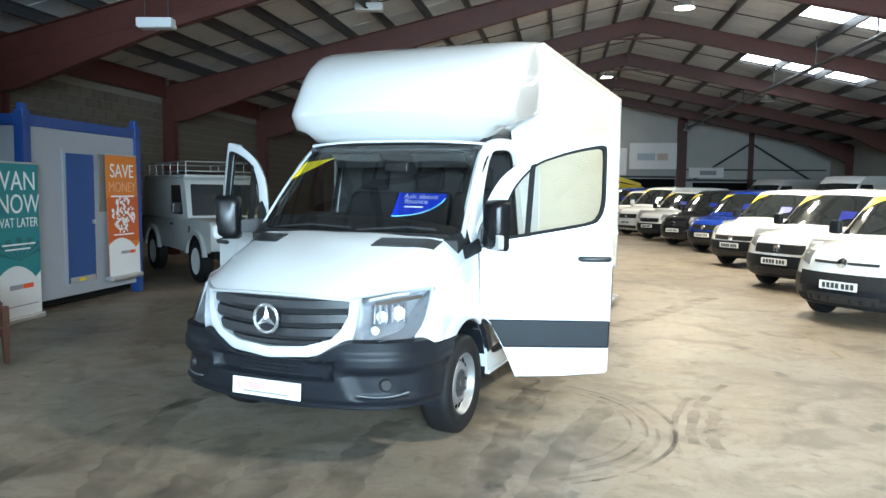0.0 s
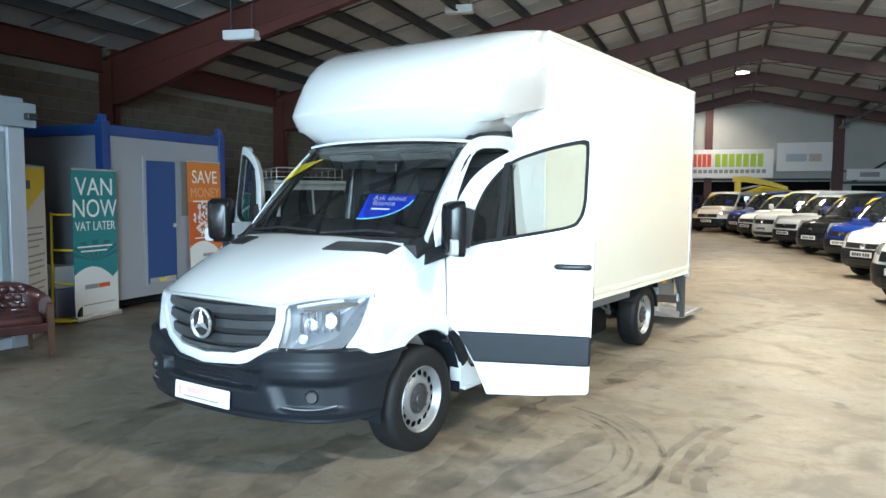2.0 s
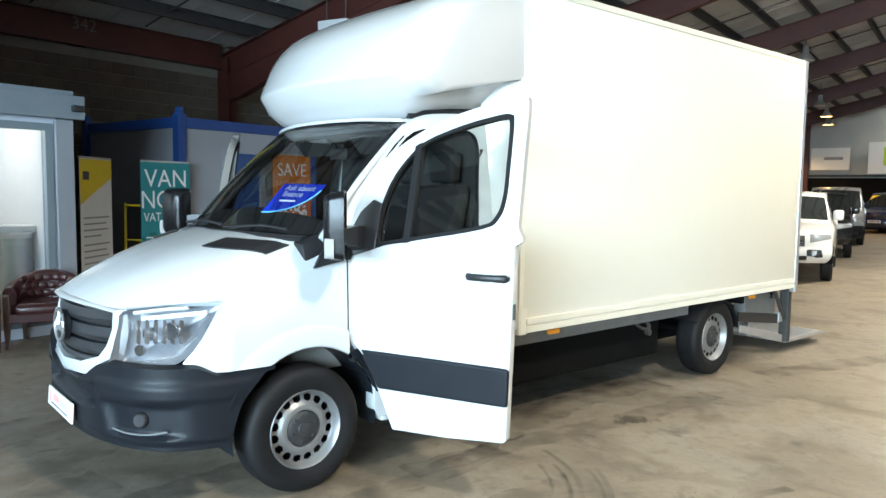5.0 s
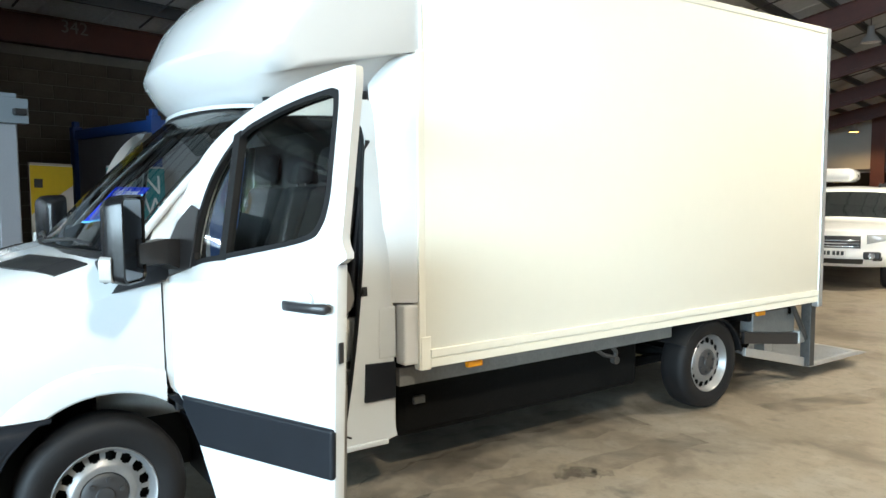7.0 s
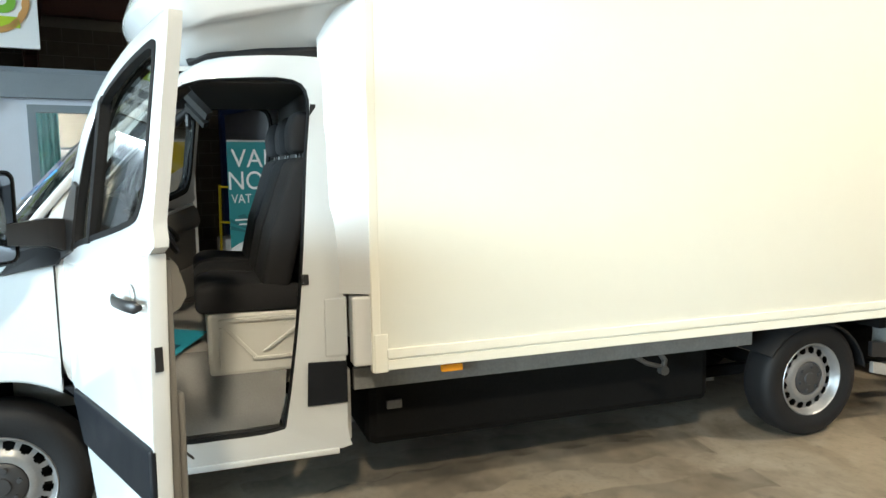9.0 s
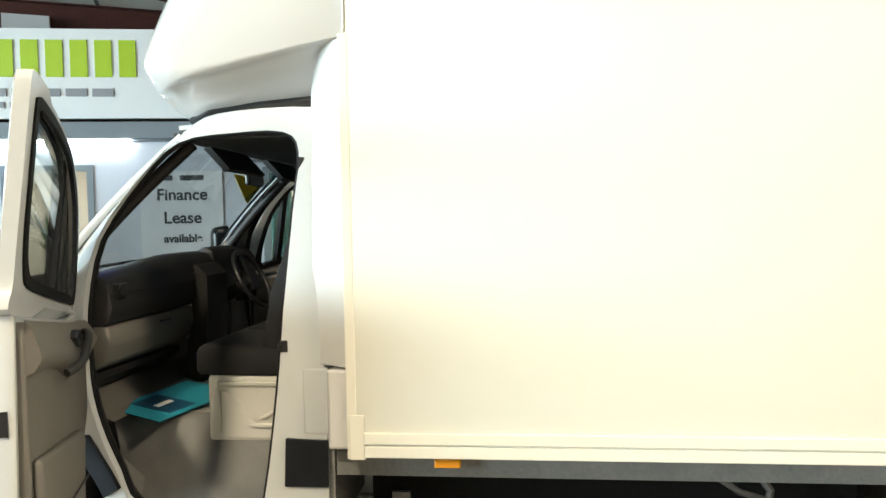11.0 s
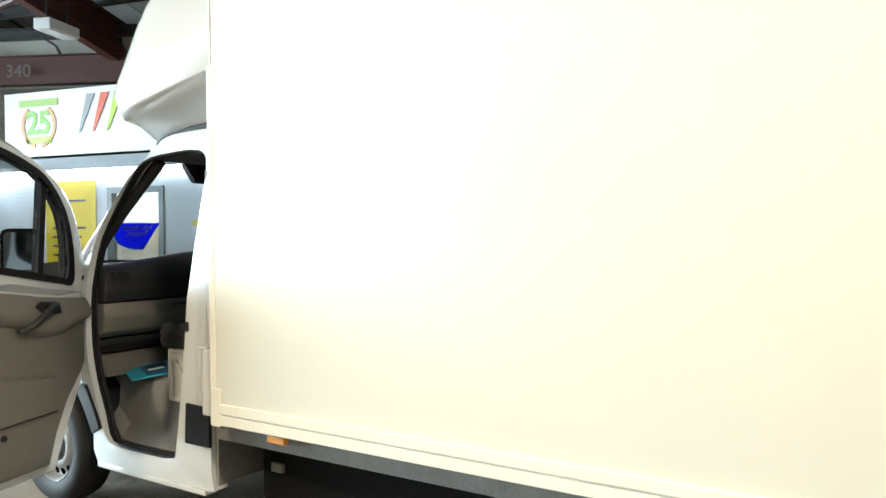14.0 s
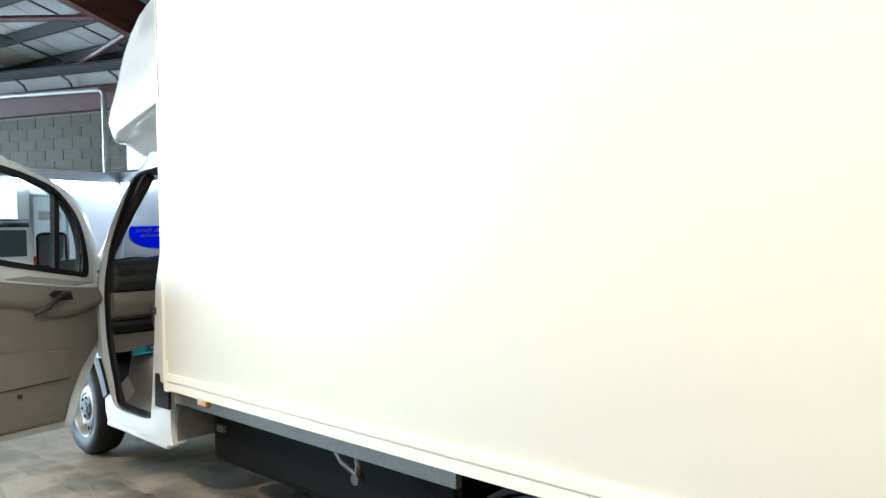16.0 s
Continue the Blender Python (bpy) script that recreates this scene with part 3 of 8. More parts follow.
far_sign(-3.15, -1.4, 2.95, 4.05, [(-2.55, -1.7, 3.45, 3.6, SIGNGREY)], "white sign with a round grey mark")
far_sign(8.7, 10.6, 2.62, 3.2, [(9.3, 10.2, 2.78, 3.02, SIGNGREY)], "white sign with a grey bar")
# yellow post and machine at the far end
t = thing("yellow_cabinet", BM @ pose(-3.9, 33.8, 0), "yellow topped pale cabinet near the end wall", "cabinet")
part("body", box(-0.35, 0.35, -0.3, 0.3, 0, 1.5, 0.02), BANW, t)
part("top", box(-0.38, 0.38, -0.33, 0.33, 1.5, 1.85, 0.02), YELLOW, t, "yellow top")
t = thing("forklift_boom", BM @ pose(4.6, 36.6, 0), "yellow machine boom beside the end wall", "machine")
part("base", box(-0.7, 0.7, -0.4, 0.4, 0, 1.2, 0.05), YELLOW, t)
bm = bmesh.new()
tube(bm, [(-1.2, 0, 1.7), (0.0, 0, 2.15), (1.4, 0, 1.9)], 0.14, 8)
bx(bm, -0.1, 0.1, -0.1, 0.1, 1.1, 2.1)
part("boom", bm, YELLOW, t)


# lamps
def bay_lamp(e, n, z, glow, group, label):
    t = thing("bay_lamp", BM @ pose(e, n, z), label, "lamp", group)
    bm = bmesh.new()
    lathe(bm, [(0.0, 0.24), (0.02, 0.25), (0.16, 0.14), (0.22, 0.09), (0.42, 0.08), (0.43, 0.01)], "z", 24, cap=False)
    part("shade", bm, ALU, t, "aluminium lamp shade", smooth=50)
    bm = bmesh.new()
    lathe(bm, [(0.006, 0.002), (0.004, 0.22), (0.03, 0.22), (0.03, 0.002)], "z", 24)
    part("diffuser", bm, glow, t)
    bm = bmesh.new()
    tube(bm, [(0, 0, 0.42), (0, 0, roof_z(e) - z - 0.02)], 0.012, 6)
    part("chain", bm, PURLIN, t)


for le, ln in LAMPS:
    bay_lamp(le, ln, 5.98 if ln < 0 else 6.2 if ln < 20 else 6.52, LAMPGLOW, "lit bay lamps", "bright round bay lamp hanging from the roof")
for le, ln, lz in WARM_LAMPS:
    bay_lamp(le, ln, lz, WARMGLOW, "warm bay lamps", "orange-lit round bay lamp hanging from the roof")
for le, ln, lz in ((-0.3, 20.0, 5.45), (-1.4, 29.5, 5.2), (8.3, 37.3, 5.2), (9.3, 25.0, 5.3)):
    bay_lamp(le, ln, lz, WHITEINK, "unlit bay lamps", "unlit aluminium bay lamp hanging from the roof")
for le, ln, lz in ((-5.2, 6.26, 4.40), (-2.63, 10.36, 5.59), (-6.6, 13.8, 4.5), (-3.62, -5.0, 4.50), (-5.0, 19.0, 4.75), (10.4, 12.5, 5.3), (11.6, 19.0, 5.1)):
    t = thing("batten_light", BM @ pose(le, ln, lz, 0, 0, 8), "white unlit box light fitting under the roof", "light fitting", "box lights")
    part("housing", box(-0.30, 0.30, -0.13, 0.13, 0, 0.15, 0.015), WHITEFR, t)
    for dx in (-0.2, 0.2):
        bm = bmesh.new()
        tube(bm, [(dx, 0, 0.15), (dx, 0, roof_z(le) - lz)], 0.01, 5)
        part("hanger", bm, PURLIN, t)
    part("diffuser", box(-0.28, 0.28, -0.11, 0.11, -0.012, 0.002), BANW, t)

# ---- site cabin ----
t = thing("site_cabin", BM @ pose(0, 0, 0), "grey portable site cabin with blue steel frame", "cabin")
CE0, CE1, CN0, CN1, CZ0, CZ1 = -7.95, -5.36, 3.27, 5.86, 0.16, 2.62
part("panel", box(CE0 + 0.05, CE1, CN0 + 0.03, CN1 - 0.03, CZ0, CZ1), CABGREY, t, "light grey cabin walls")
for e in (CE0 + 0.06, CE1 - 0.03):
    for n in (CN0 + 0.03, CN1 - 0.03):
        part("corner_post", box(e - 0.07, e + 0.07, n - 0.07, n + 0.07, 0, CZ1 + 0.10, 0.008), CABBLUE, t, "blue steel corner post")
        part("lifting_lug", box(e - 0.045, e + 0.045, n - 0.045, n + 0.045, CZ1 + 0.09, CZ1 + 0.19, 0.01), CABBLUE, t)
part("top_rail", box(CE1 - 0.03, CE1 + 0.03, CN0 + 0.10, CN1 - 0.10, CZ1 - 0.10, CZ1 + 0.05, 0.006), CABBLUE, t, "blue steel top rail")
part("top_rail", box(CE0 + 0.13, CE1 - 0.10, CN0 - 0.02, CN0 + 0.05, CZ1 - 0.10, CZ1 + 0.05, 0.006), CABBLUE, t, "blue steel top rail")
part("roof", box(CE0 + 0.08, CE1 - 0.04, CN0 + 0.06, CN1 - 0.06, CZ1, CZ1 + 0.04), CABBLUE, t)
# Black block stands in for the dark gap under the cabin.
part("skid", box(CE0 + 0.1, CE1 - 0.12, CN0 + 0.1, CN1 - 0.1, 0.05, 0.16), CHASSIS_AND_SHADE, t)
dr = part("cabin_door", box(CE1 - 0.004, CE1 + 0.028, 4.06, 4.68, 0.34, 2.20, 0.006), DOORBLUE, t, "blue cabin door")
part("door_frame", frame_bm([(4.0, 0.28), (4.74, 0.28), (4.74, 2.26), (4.0, 2.26)], [(4.055, 0.335), (4.685, 0.335), (4.685, 2.205), (4.055, 2.205)], CE1 - 0.003, CE1 + 0.022), CABGREY, t)
part("kick_plate", box(CE1 + 0.027, CE1 + 0.033, 4.09, 4.65, 0.34, 0.42), ALU, dr)
part("door_knob", box(CE1 + 0.027, CE1 + 0.07, 4.60, 4.65, 1.18, 1.24, 0.01), ALU, dr)
part("door_tag", box(CE1 + 0.034, CE1 + 0.037, 4.28, 4.42, 0.36, 0.40), YELLOW, dr)
part("notice_board", box(CE1, CE1 + 0.02, 4.82, 5.40, 1.35, 2.22, 0.006), GREYPL, t, "dark framed notice board")


def roller_banner(name, m, w, h, base_m, label, bands):
    """A printed banner on a stand; local x along the banner, facing local -y."""
    t = thing(name, m, label, "banner")
    part("stand", box(-w / 2 - 0.01, w / 2 + 0.01, -0.06, 0.08, 0.0, 0.07, 0.015), ALU, t, "silver banner stand")
    part("pole", box(-0.01, 0.01, 0.02, 0.035, 0.05, h), ALU, t)
    part("print", box(-w / 2, w / 2, -0.004, 0.004, 0.06, h), base_m, t)
    part("top_rail", box(-w / 2, w / 2, -0.008, 0.012, h - 0.012, h + 0.012), ALU, t)
    for bm, m_ in bands:
        part("print_area", bm, m_, t)
    return t


def swoosh(w, z0, z1, y=-0.006):
    """White foot of a banner with a curved upper edge."""
    bm = bmesh.new()
    pts = [(-w / 2, z0), (w / 2, z0), (w / 2, z1 - 0.10)] + [(w / 2 - w * k / 8, z1 - 0.10 * (k / 8 - 0.62) ** 2 / 0.14) for k in range(1, 9)]
    prism(bm, pts, y, y + 0.002, "y")
    return bm


va, vb = Vector((-5.603, 1.262, 0)), Vector((-5.851, 2.026, 0))
d = vb - va
m = Matrix.Translation((va + vb) / 2) @ Matrix.Rotation(math.atan2(d.y, d.x), 4, "Z")
rays = bmesh.new()
for k in range(7):
    a0, a1 = math.radians(20 + 22 * k), math.radians(31 + 22 * k)
    prism(rays, [(0.0, 0.78), (min(0.4, max(-0.4, 0.62 * math.cos(a0))), 0.78 + 0.30 * math.sin(a0)), (min(0.4, max(-0.4, 0.62 * math.cos(a1))), 0.78 + 0.30 * math.sin(a1))], -0.0065, -0.005, "y")
vb_ = roller_banner("roller_banner", m, 0.80, 2.02, TEAL, "teal roller banner with white lettering beside the cabin", [(rays, TEAL2), (swoosh(0.80, 0.07, 0.72), BANW)])
for body_, z, sz, st in (("VAN", 1.78, 0.34, 1.0), ("NOW", 1.49, 0.34, 0.92), ("VAT LATER", 1.26, 0.17, 0.86)):
    text("lettering", body_, sz, pose(0.0, -0.008, z), WHITEINK, vb_, stretch=st)
part("small_print", box(-0.33, 0.30, -0.008, -0.005, 0.98, 1.0), WHITEINK, vb_)
part("small_print", box(-0.28, 0.20, -0.008, -0.005, 0.92, 0.94), WHITEINK, vb_)
part("logo_bar", box(-0.22, 0.02, -0.009, -0.007, 0.42, 0.48), SIGNGREY, vb_)
part("logo_bar", box(0.03, 0.24, -0.009, -0.007, 0.42, 0.48), SIGNRED, vb_)
part("small_print", box(-0.25, 0.33, -0.009, -0.007, 0.20, 0.215), SIGNGREY, vb_)

d = Vector((-0.42, 0.64, 0))
m = BM @ Matrix.Translation((-4.94, 1.81, 0)) @ Matrix.Rotation(math.atan2(d.y, d.x), 4, "Z")
tri = bmesh.new()
prism(tri, [(-0.37, 2.0), (0.37, 2.0), (0.37, 1.78), (0.0, 1.62), (-0.37, 1.45)], -0.007, -0.005, "y")
ab = roller_banner("roller_banner", m, 0.74, 2.02, BANW, "white and yellow roller banner with fine print", [(tri, YELLOW)])
part("logo_bar", box(-0.31, -0.17, -0.009, -0.006, 1.75, 1.85), INK, ab)
for k in range(13):
    w_ = (0.60, 0.52, 0.57, 0.40)[k % 4]
    part("small_print", box(-0.31, -0.31 + w_, -0.0075, -0.004, 1.28 - 0.075 * k - 0.03 * (k // 4), 1.30 - 0.075 * k - 0.03 * (k // 4)), SIGNGREY, ab)

m = BM @ Matrix.Translation((CE1 + 0.075, 5.35, 0.27)) @ Matrix.Rotation(radians(90), 4, "Z") @ Matrix.Rotation(radians(-1.2), 4, "X")
low = bmesh.new()
prism(low, [(-0.41, 0.6), (0.41, 0.6), (0.41, 1.30), (-0.41, 1.30)], -0.0055, -0.0045, "y")
ob_ = roller_banner("roller_banner", m, 0.82, 1.96, ORANGE, "orange roller banner with white lettering against the cabin", [(low, ORANGE2), (swoosh(0.82, 0.07, 0.66, -0.008), BANW)])
PALEORANGE = mat("pale_orange_print", (0.72, 0.36, 0.18), 0.5)
for body_, z, sz, st in (("SAVE", 1.70, 0.30, 0.95), ("MONEY", 1.45, 0.22, 0.95)):
    text("lettering", body_, sz, pose(0.0, -0.010, z), WHITEINK if body_ == "SAVE" else PALEORANGE, ob_, stretch=st)
part("small_print", box(-0.30, 0.30, -0.009, -0.006, 1.30, 1.325), WHITEINK, ob_)
bm = bmesh.new()
random.seed(5)
for k in range(110):
    a, r = random.random() * 6.283, 0.30 * math.sqrt(random.random())
    cx, cz, s_ = r * math.cos(a), 1.02 + r * math.sin(a) * 0.95, random.uniform(0.016, 0.032)
    b_ = random.random() * 3.14
    prism(bm, [(cx + s_ * math.cos(b_ + q) * (1 if q % 2 else 0.7), cz + s_ * math.sin(b_ + q)) for q in (0, 1.05, 2.1, 3.14, 4.2, 5.24)], -0.0105, -0.008, "y")
tagged(part("coin_swirl", bm, WHITEINK, ob_, "round swirl of white specks"), kind="stuff")
part("small_print", box(-0.28, 0.26, -0.009, -0.006, 0.70, 0.72), WHITEINK, ob_)
part("logo_bar", box(-0.10, 0.12, -0.012, -0.009, 0.40, 0.45), SIGNGREY, ob_)
part("logo_bar", box(0.13, 0.28, -0.012, -0.009, 0.40, 0.45), SIGNRED, ob_)

# yellow folding trolley and white box between the banners
t = thing("folding_trolley", BM @ pose(-5.35, 2.55, 0, 0, 0, 20), "yellow folding trolley behind the banners", "trolley")
for dx in (-0.16, 0.16):
    bm = bmesh.new()
    tube(bm, [(dx, 0, 0.12), (dx, 0.03, 1.45)], 0.018, 8)
    part("upright", bm, YELLOW, t)
for z in (0.5, 0.95, 1.42):
    bm = bmesh.new()
    tube(bm, [(-0.16, 0.02, z), (0.16, 0.02, z)], 0.015, 8)
    part("rung", bm, YELLOW, t)
part("toe_plate", box(-0.2, 0.2, -0.26, 0.02, 0.03, 0.05), YELLOW, t)
for dx in (-0.2, 0.2):
    bm = bmesh.new()
    lathe(bm, [(-0.02, 0.02), (-0.02, 0.1), (0.02, 0.1), (0.02, 0.02)], "x", 20, (dx, 0.05, 0.1))
    part("wheel", bm, RUBBER, t)
t = thing("storage_box", BM @ pose(-5.75, 2.75, 0), "stacked pale plastic storage boxes by the cabin", "box")
part("lower_box", box(-0.25, 0.25, -0.2, 0.2, 0, 0.42, 0.02), mat("dusty_lilac_plastic", (0.22, 0.24, 0.34), 0.5), t)
part("upper_box", box(-0.22, 0.22, -0.18, 0.18, 0.42, 0.72, 0.02), BANW, t)


# ---- leather tub chairs ----
def tub_chair(m):
    t = thing("tub_chair", m, "buttoned oxblood leather tub chair with wooden legs", "armchair", "leather tub chairs")
    bm = bmesh.new()
    rings = []
    arc = [math.pi * (-0.06 + 1.12 * i / 20) for i in range(21)]
    for a in arc:
        k = math.sin(a) if 0 < a < math.pi else 0
        top = 0.60 + 0.15 * max(0, k) ** 1.5
        ring = []
        for dr_, z in ((0.0, 0.30), (0.0, top - 0.05), (0.03, top), (0.085, top + 0.005), (0.11, top - 0.04), (0.095, 0.30)):
            r = 0.235 + dr_
            ring.append((r * math.cos(a) * 1.05, r * math.sin(a) + 0.02, z))
        rings.append(ring)
    loft(bm, rings)
    back = part("back", bm, LEATHER, t, "rounded leather back and arms", smooth=50)
    for row in range(3):
        for k in range(6 - row % 2):
            a = math.pi * (0.26 + 0.48 * (k + 0.5 * (row % 2)) / 5)
            bm = bmesh.new()
            bmesh.ops.create_uvsphere(bm, u_segments=8, v_segments=6, radius=0.012)
            b = part("button", bm, LEATHER, back)
            b.matrix_local = Matrix.Translation((0.232 * math.cos(a) * 1.05, 0.232 * math.sin(a) + 0.02, 0.46 + 0.085 * row))
            bm = bmesh.new()
            bmesh.ops.create_uvsphere(bm, u_segments=10, v_segments=7, radius=0.05)
            bmesh.ops.scale(bm, vec=(1, 0.45, 0.85), verts=bm.verts)
            p_ = part("tuft", bm, LEATHER, back, smooth=80)
            a2 = a + 0.15
            p_.matrix_local = Matrix.Translation((0.238 * math.cos(a2) * 1.05, 0.238 * math.sin(a2) + 0.02, 0.50 + 0.085 * row)) @ Matrix.Rotation(a2 - math.pi / 2, 4, "Z")
    bm = box(-0.245, 0.245, -0.27, 0.22, 0.33, 0.46, 0.05, 3)
    part("seat", bm, LEATHER, t, "plump leather seat cushion", smooth=60)
    part("apron", box(-0.30, 0.30, -0.27, -0.22, 0.26, 0.36, 0.015), LEATHER, t)
    for sx in (1, -1):
        bm = bmesh.new()
        loft(bm, [[(sx * (0.30 + o), -0.25 + p, z) for o, p in ((-w, -w), (w, -w), (w, w), (-w, w))] for z, w in ((0, 0.017), (0.26, 0.028), (0.56, 0.028))])
        part("front_leg", bm, WOOD, t, "turned dark wood leg")
        bm = bmesh.new()
        loft(bm, [[(sx * 0.21 + o, 0.24 + p + (0.03 if z == 0 else 0), z) for o, p in ((-w, -w), (w, -w), (w, w), (-w, w))] for z, w in ((0, 0.016), (0.30, 0.024))])
        part("back_leg", bm, WOOD, t, "dark wood leg")
    return t


ch = tub_chair(BM @ pose(-4.12, 0.78, 0, 0, 0, 60))
ch.scale = (1.1, 1.06, 1.0)
copy_thing(ch, BM @ pose(-4.30, -0.02, 0, 0, 0, 75))

# ---- office ----
OE, ON0, ON1, OZ = -4.5, -7.25, 1.32, 2.88
FZ0 = 2.66
off = thing("site_office", BM @ pose(0, 0, 0), "pale panelled office with grey fascia and lit cove", "office")
# east face in pieces round its openings: (n0, n1, z0, z1)
OPEN = [(0.28, 1.08, 0.12, 2.36), (-2.62, -1.62, 1.0, 2.40), (-5.0, -3.95, 0.1, 2.40)]
segs, cur = [], ON0
for a, b, z0, z1 in sorted(OPEN):
    segs += [(cur, a, 0, FZ0), (a, b, 0, z0), (a, b, z1, FZ0)]
    cur = b
segs.append((cur, ON1, 0, FZ0))
for a, b, z0, z1 in segs:
    part("wall_panel", box(OE - 0.10, OE, a, b, z0, z1), OFFWALL, off)
part("wall_panel", box(-8.3, OE - 0.10, ON1 - 0.1, ON1, 0, FZ0), OFFWALL, off)
part("wall_panel", box(OE - 0.1, -2.55, ON0 - 0.1, ON0, 0, FZ0), OFFWALL, off)
part("wall_panel", box(-2.65, -2.55, -11.0, ON0 - 0.1, 0, FZ0), OFFWALL, off)
part("roof", box(-8.3, OE + 0.02, ON0, ON1, FZ0, FZ0 + 0.08), FASCIA, off)
part("roof", box(-8.3, -2.53, -11.0, ON0, FZ0, FZ0 + 0.08), FASCIA, off)
part("fascia", box(OE + 0.022, OE + 0.12, -0.14, ON1 + 0.08, 2.42, 2.68, 0.006), FASCIA, off, "grey fascia board")
part("fascia", box(OE + 0.022, OE + 0.12, ON0 + 0.12, -0.145, 2.69, OZ, 0.006), FASCIA, off, "grey fascia board")
part("fascia_end", box(OE + 0.01, OE + 0.125, -0.16, -0.13, 2.30, 2.90, 0.005), SATIN, off, "dark end bracket of the fascia")
part("fascia", box(OE + 0.12, -2.45, ON0 + 0.02, ON0 + 0.12, FZ0 + 0.03, OZ, 0.006), FASCIA, off, "grey fascia board")
part("cove_light", box(OE + 0.03, OE + 0.06, ON0 + 0.1, -1.2, 2.645, 2.685), LED, off, "glowing white cove light")
part("cove_light", box(OE + 0.12, -2.5, ON0 + 0.03, ON0 + 0.06, FZ0 - 0.03, FZ0 + 0.02), LED, off, "glowing white cove light")
part("corner_post", box(OE - 0.02, OE + 0.05, 1.10, 1.30, 0, 2.415, 0.008), CABGREY, off, "pale grey corner post")
part("junction_box", box(OE + 0.12, OE + 0.20, 1.24, 1.36, 2.50, 2.57, 0.01), SATIN, off)


def framed(n0, n1, z0, z1, glass_m, w=0.07, mull=()):
    fr_ = part("window", frame_bm([(n0, z0), (n1, z0), (n1, z1), (n0, z1)], [(n0 + w, z0 + w), (n1 - w, z0 + w), (n1 - w, z1 - w), (n0 + w, z1 - w)], OE - 0.08, OE + 0.02), FRAMEG, off, "grey framed window")
    g = part("pane", box(OE - 0.045, OE - 0.04, n0 + w, n1 - w, z0 + w, z1 - w), glass_m, fr_)
    g.visible_shadow = False
    for a in mull:
        part("mullion", box(OE - 0.07, OE + 0.015, a - 0.03, a + 0.03, z0 + w, z1 - w), FRAMEG, fr_)


framed(0.28, 1.08, 0.12, 2.36, OFFGLASS, 0.08)
framed(-2.62, -1.62, 1.0, 2.40, OFFGLASS, 0.07)
framed(-5.0, -3.95, 0.1, 2.40, OFFGLASS, 0.09)
# inside: pale back wall, floor, ceiling light, counter, curtain
part("inner_wall", box(-6.6, -6.5, ON0, ON1 - 0.1, 0, FZ0), INTW, off)
part("inner_floor", box(-6.5, OE - 0.1, ON0, ON1 - 0.1, 0.002, 0.05), INTW, off)
for n in (-5.8, -3.4, -1.4, 0.5):
    part("ceiling_light", box(-5.9, -5.3, n - 0.3, n + 0.3, FZ0 - 0.03, FZ0 - 0.002), PANEL, off, "lit ceiling panel")
t = thing("reception_counter", BM @ pose(-5.4, 0.72, 0), "pale panelled reception counter inside the office", "counter")
part("front", box(-0.1, 0.1, -0.55, 0.5, 0.05, 1.12, 0.01), INTW, t)
part("top", box(-0.16, 0.16, -0.58, 0.52, 1.12, 1.20, 0.01), WHITEFR, t, "white counter top")
t = thing("curtain", BM @ pose(-4.78, 0.40, 0), "teal curtain behind the office glass", "curtain")
bm = bmesh.new()
sheet(bm, [[(0.02 * math.sin(k * 1.3), -0.06 + 0.012 * k, z) for k in range(22)] for z in (0.12, 2.35)])
part("drape", thick(bm, 0.004), CURTAIN, t)
t = thing("steel_pedestal", BM @ pose(-5.45, 1.02, 0), "round brushed steel pedestal bin behind the office glass", "bin")
bm = bmesh.new()
lathe(bm, [(0.05, 0.20), (0.10, 0.22), (1.02, 0.22), (1.05, 0.21)], "z", 32)
part("drum", bm, ALU, t, "brushed steel drum", smooth=40)
bm = bmesh.new()
lathe(bm, [(1.05, 0.23), (1.10, 0.235), (1.15, 0.20), (1.17, 0.02)], "z", 32)
part("lid", bm, WHITEFR, t, "white domed lid", smooth=40)
t = thing("framed_picture", BM @ pose(-6.48, 0.85, 1.75), "small framed picture on the office wall", "picture")
part("picture_frame", box(0, 0.02, -0.16, 0.16, -0.22, 0.22, 0.005), FRAMEG, t)
part("picture_sheet", box(0.018, 0.024, -0.13, 0.13, -0.19, 0.19), BANW, t)
# plant and yellow flowers behind the window
t = thing("house_plant", BM @ pose(-4.85, -2.2, 0), "green potted plant with yellow flowers behind the window", "plant")
bm = bmesh.new()
lathe(bm, [(1.10, 0.08), (1.30, 0.12), (1.30, 0.02)], "z", 16)
part("pot", bm, BANW, t)
bm = bmesh.new()
bx(bm, -0.14, 0.14, -0.25, 0.25, 0.05, 1.10)
part("stand", bm, WHITEFR, t)
bm = bmesh.new()
random.seed(9)
for k in range(110):
    a, r, h = random.random() * 6.28, random.uniform(0.08, 0.30), random.uniform(0.15, 0.62)
    p0, p1 = Vector((0, 0, 1.28)), Vector((r * math.cos(a) * 0.5, r * math.sin(a) * 1.1, 1.32 + h))
    s_ = Vector((-math.sin(a), math.cos(a), 0)) * 0.022
    md = p0.lerp(p1, 0.6) + Vector((0, 0, 0.05))
    v = [bm.verts.new(q) for q in (p0, md + s_, p1, md - s_)]
    bm.faces.new(v)
part("leaves", bm, LEAF, t)
bm = bmesh.new()
for k in range(9):
    bmesh.ops.create_icosphere(bm, subdivisions=1, radius=0.03, matrix=Matrix.Translation((0, 0.02 + random.uniform(-0.1, 0.1), 2.02 + random.uniform(-0.12, 0.12))))
part("flowers", bm, FLOWER, t)
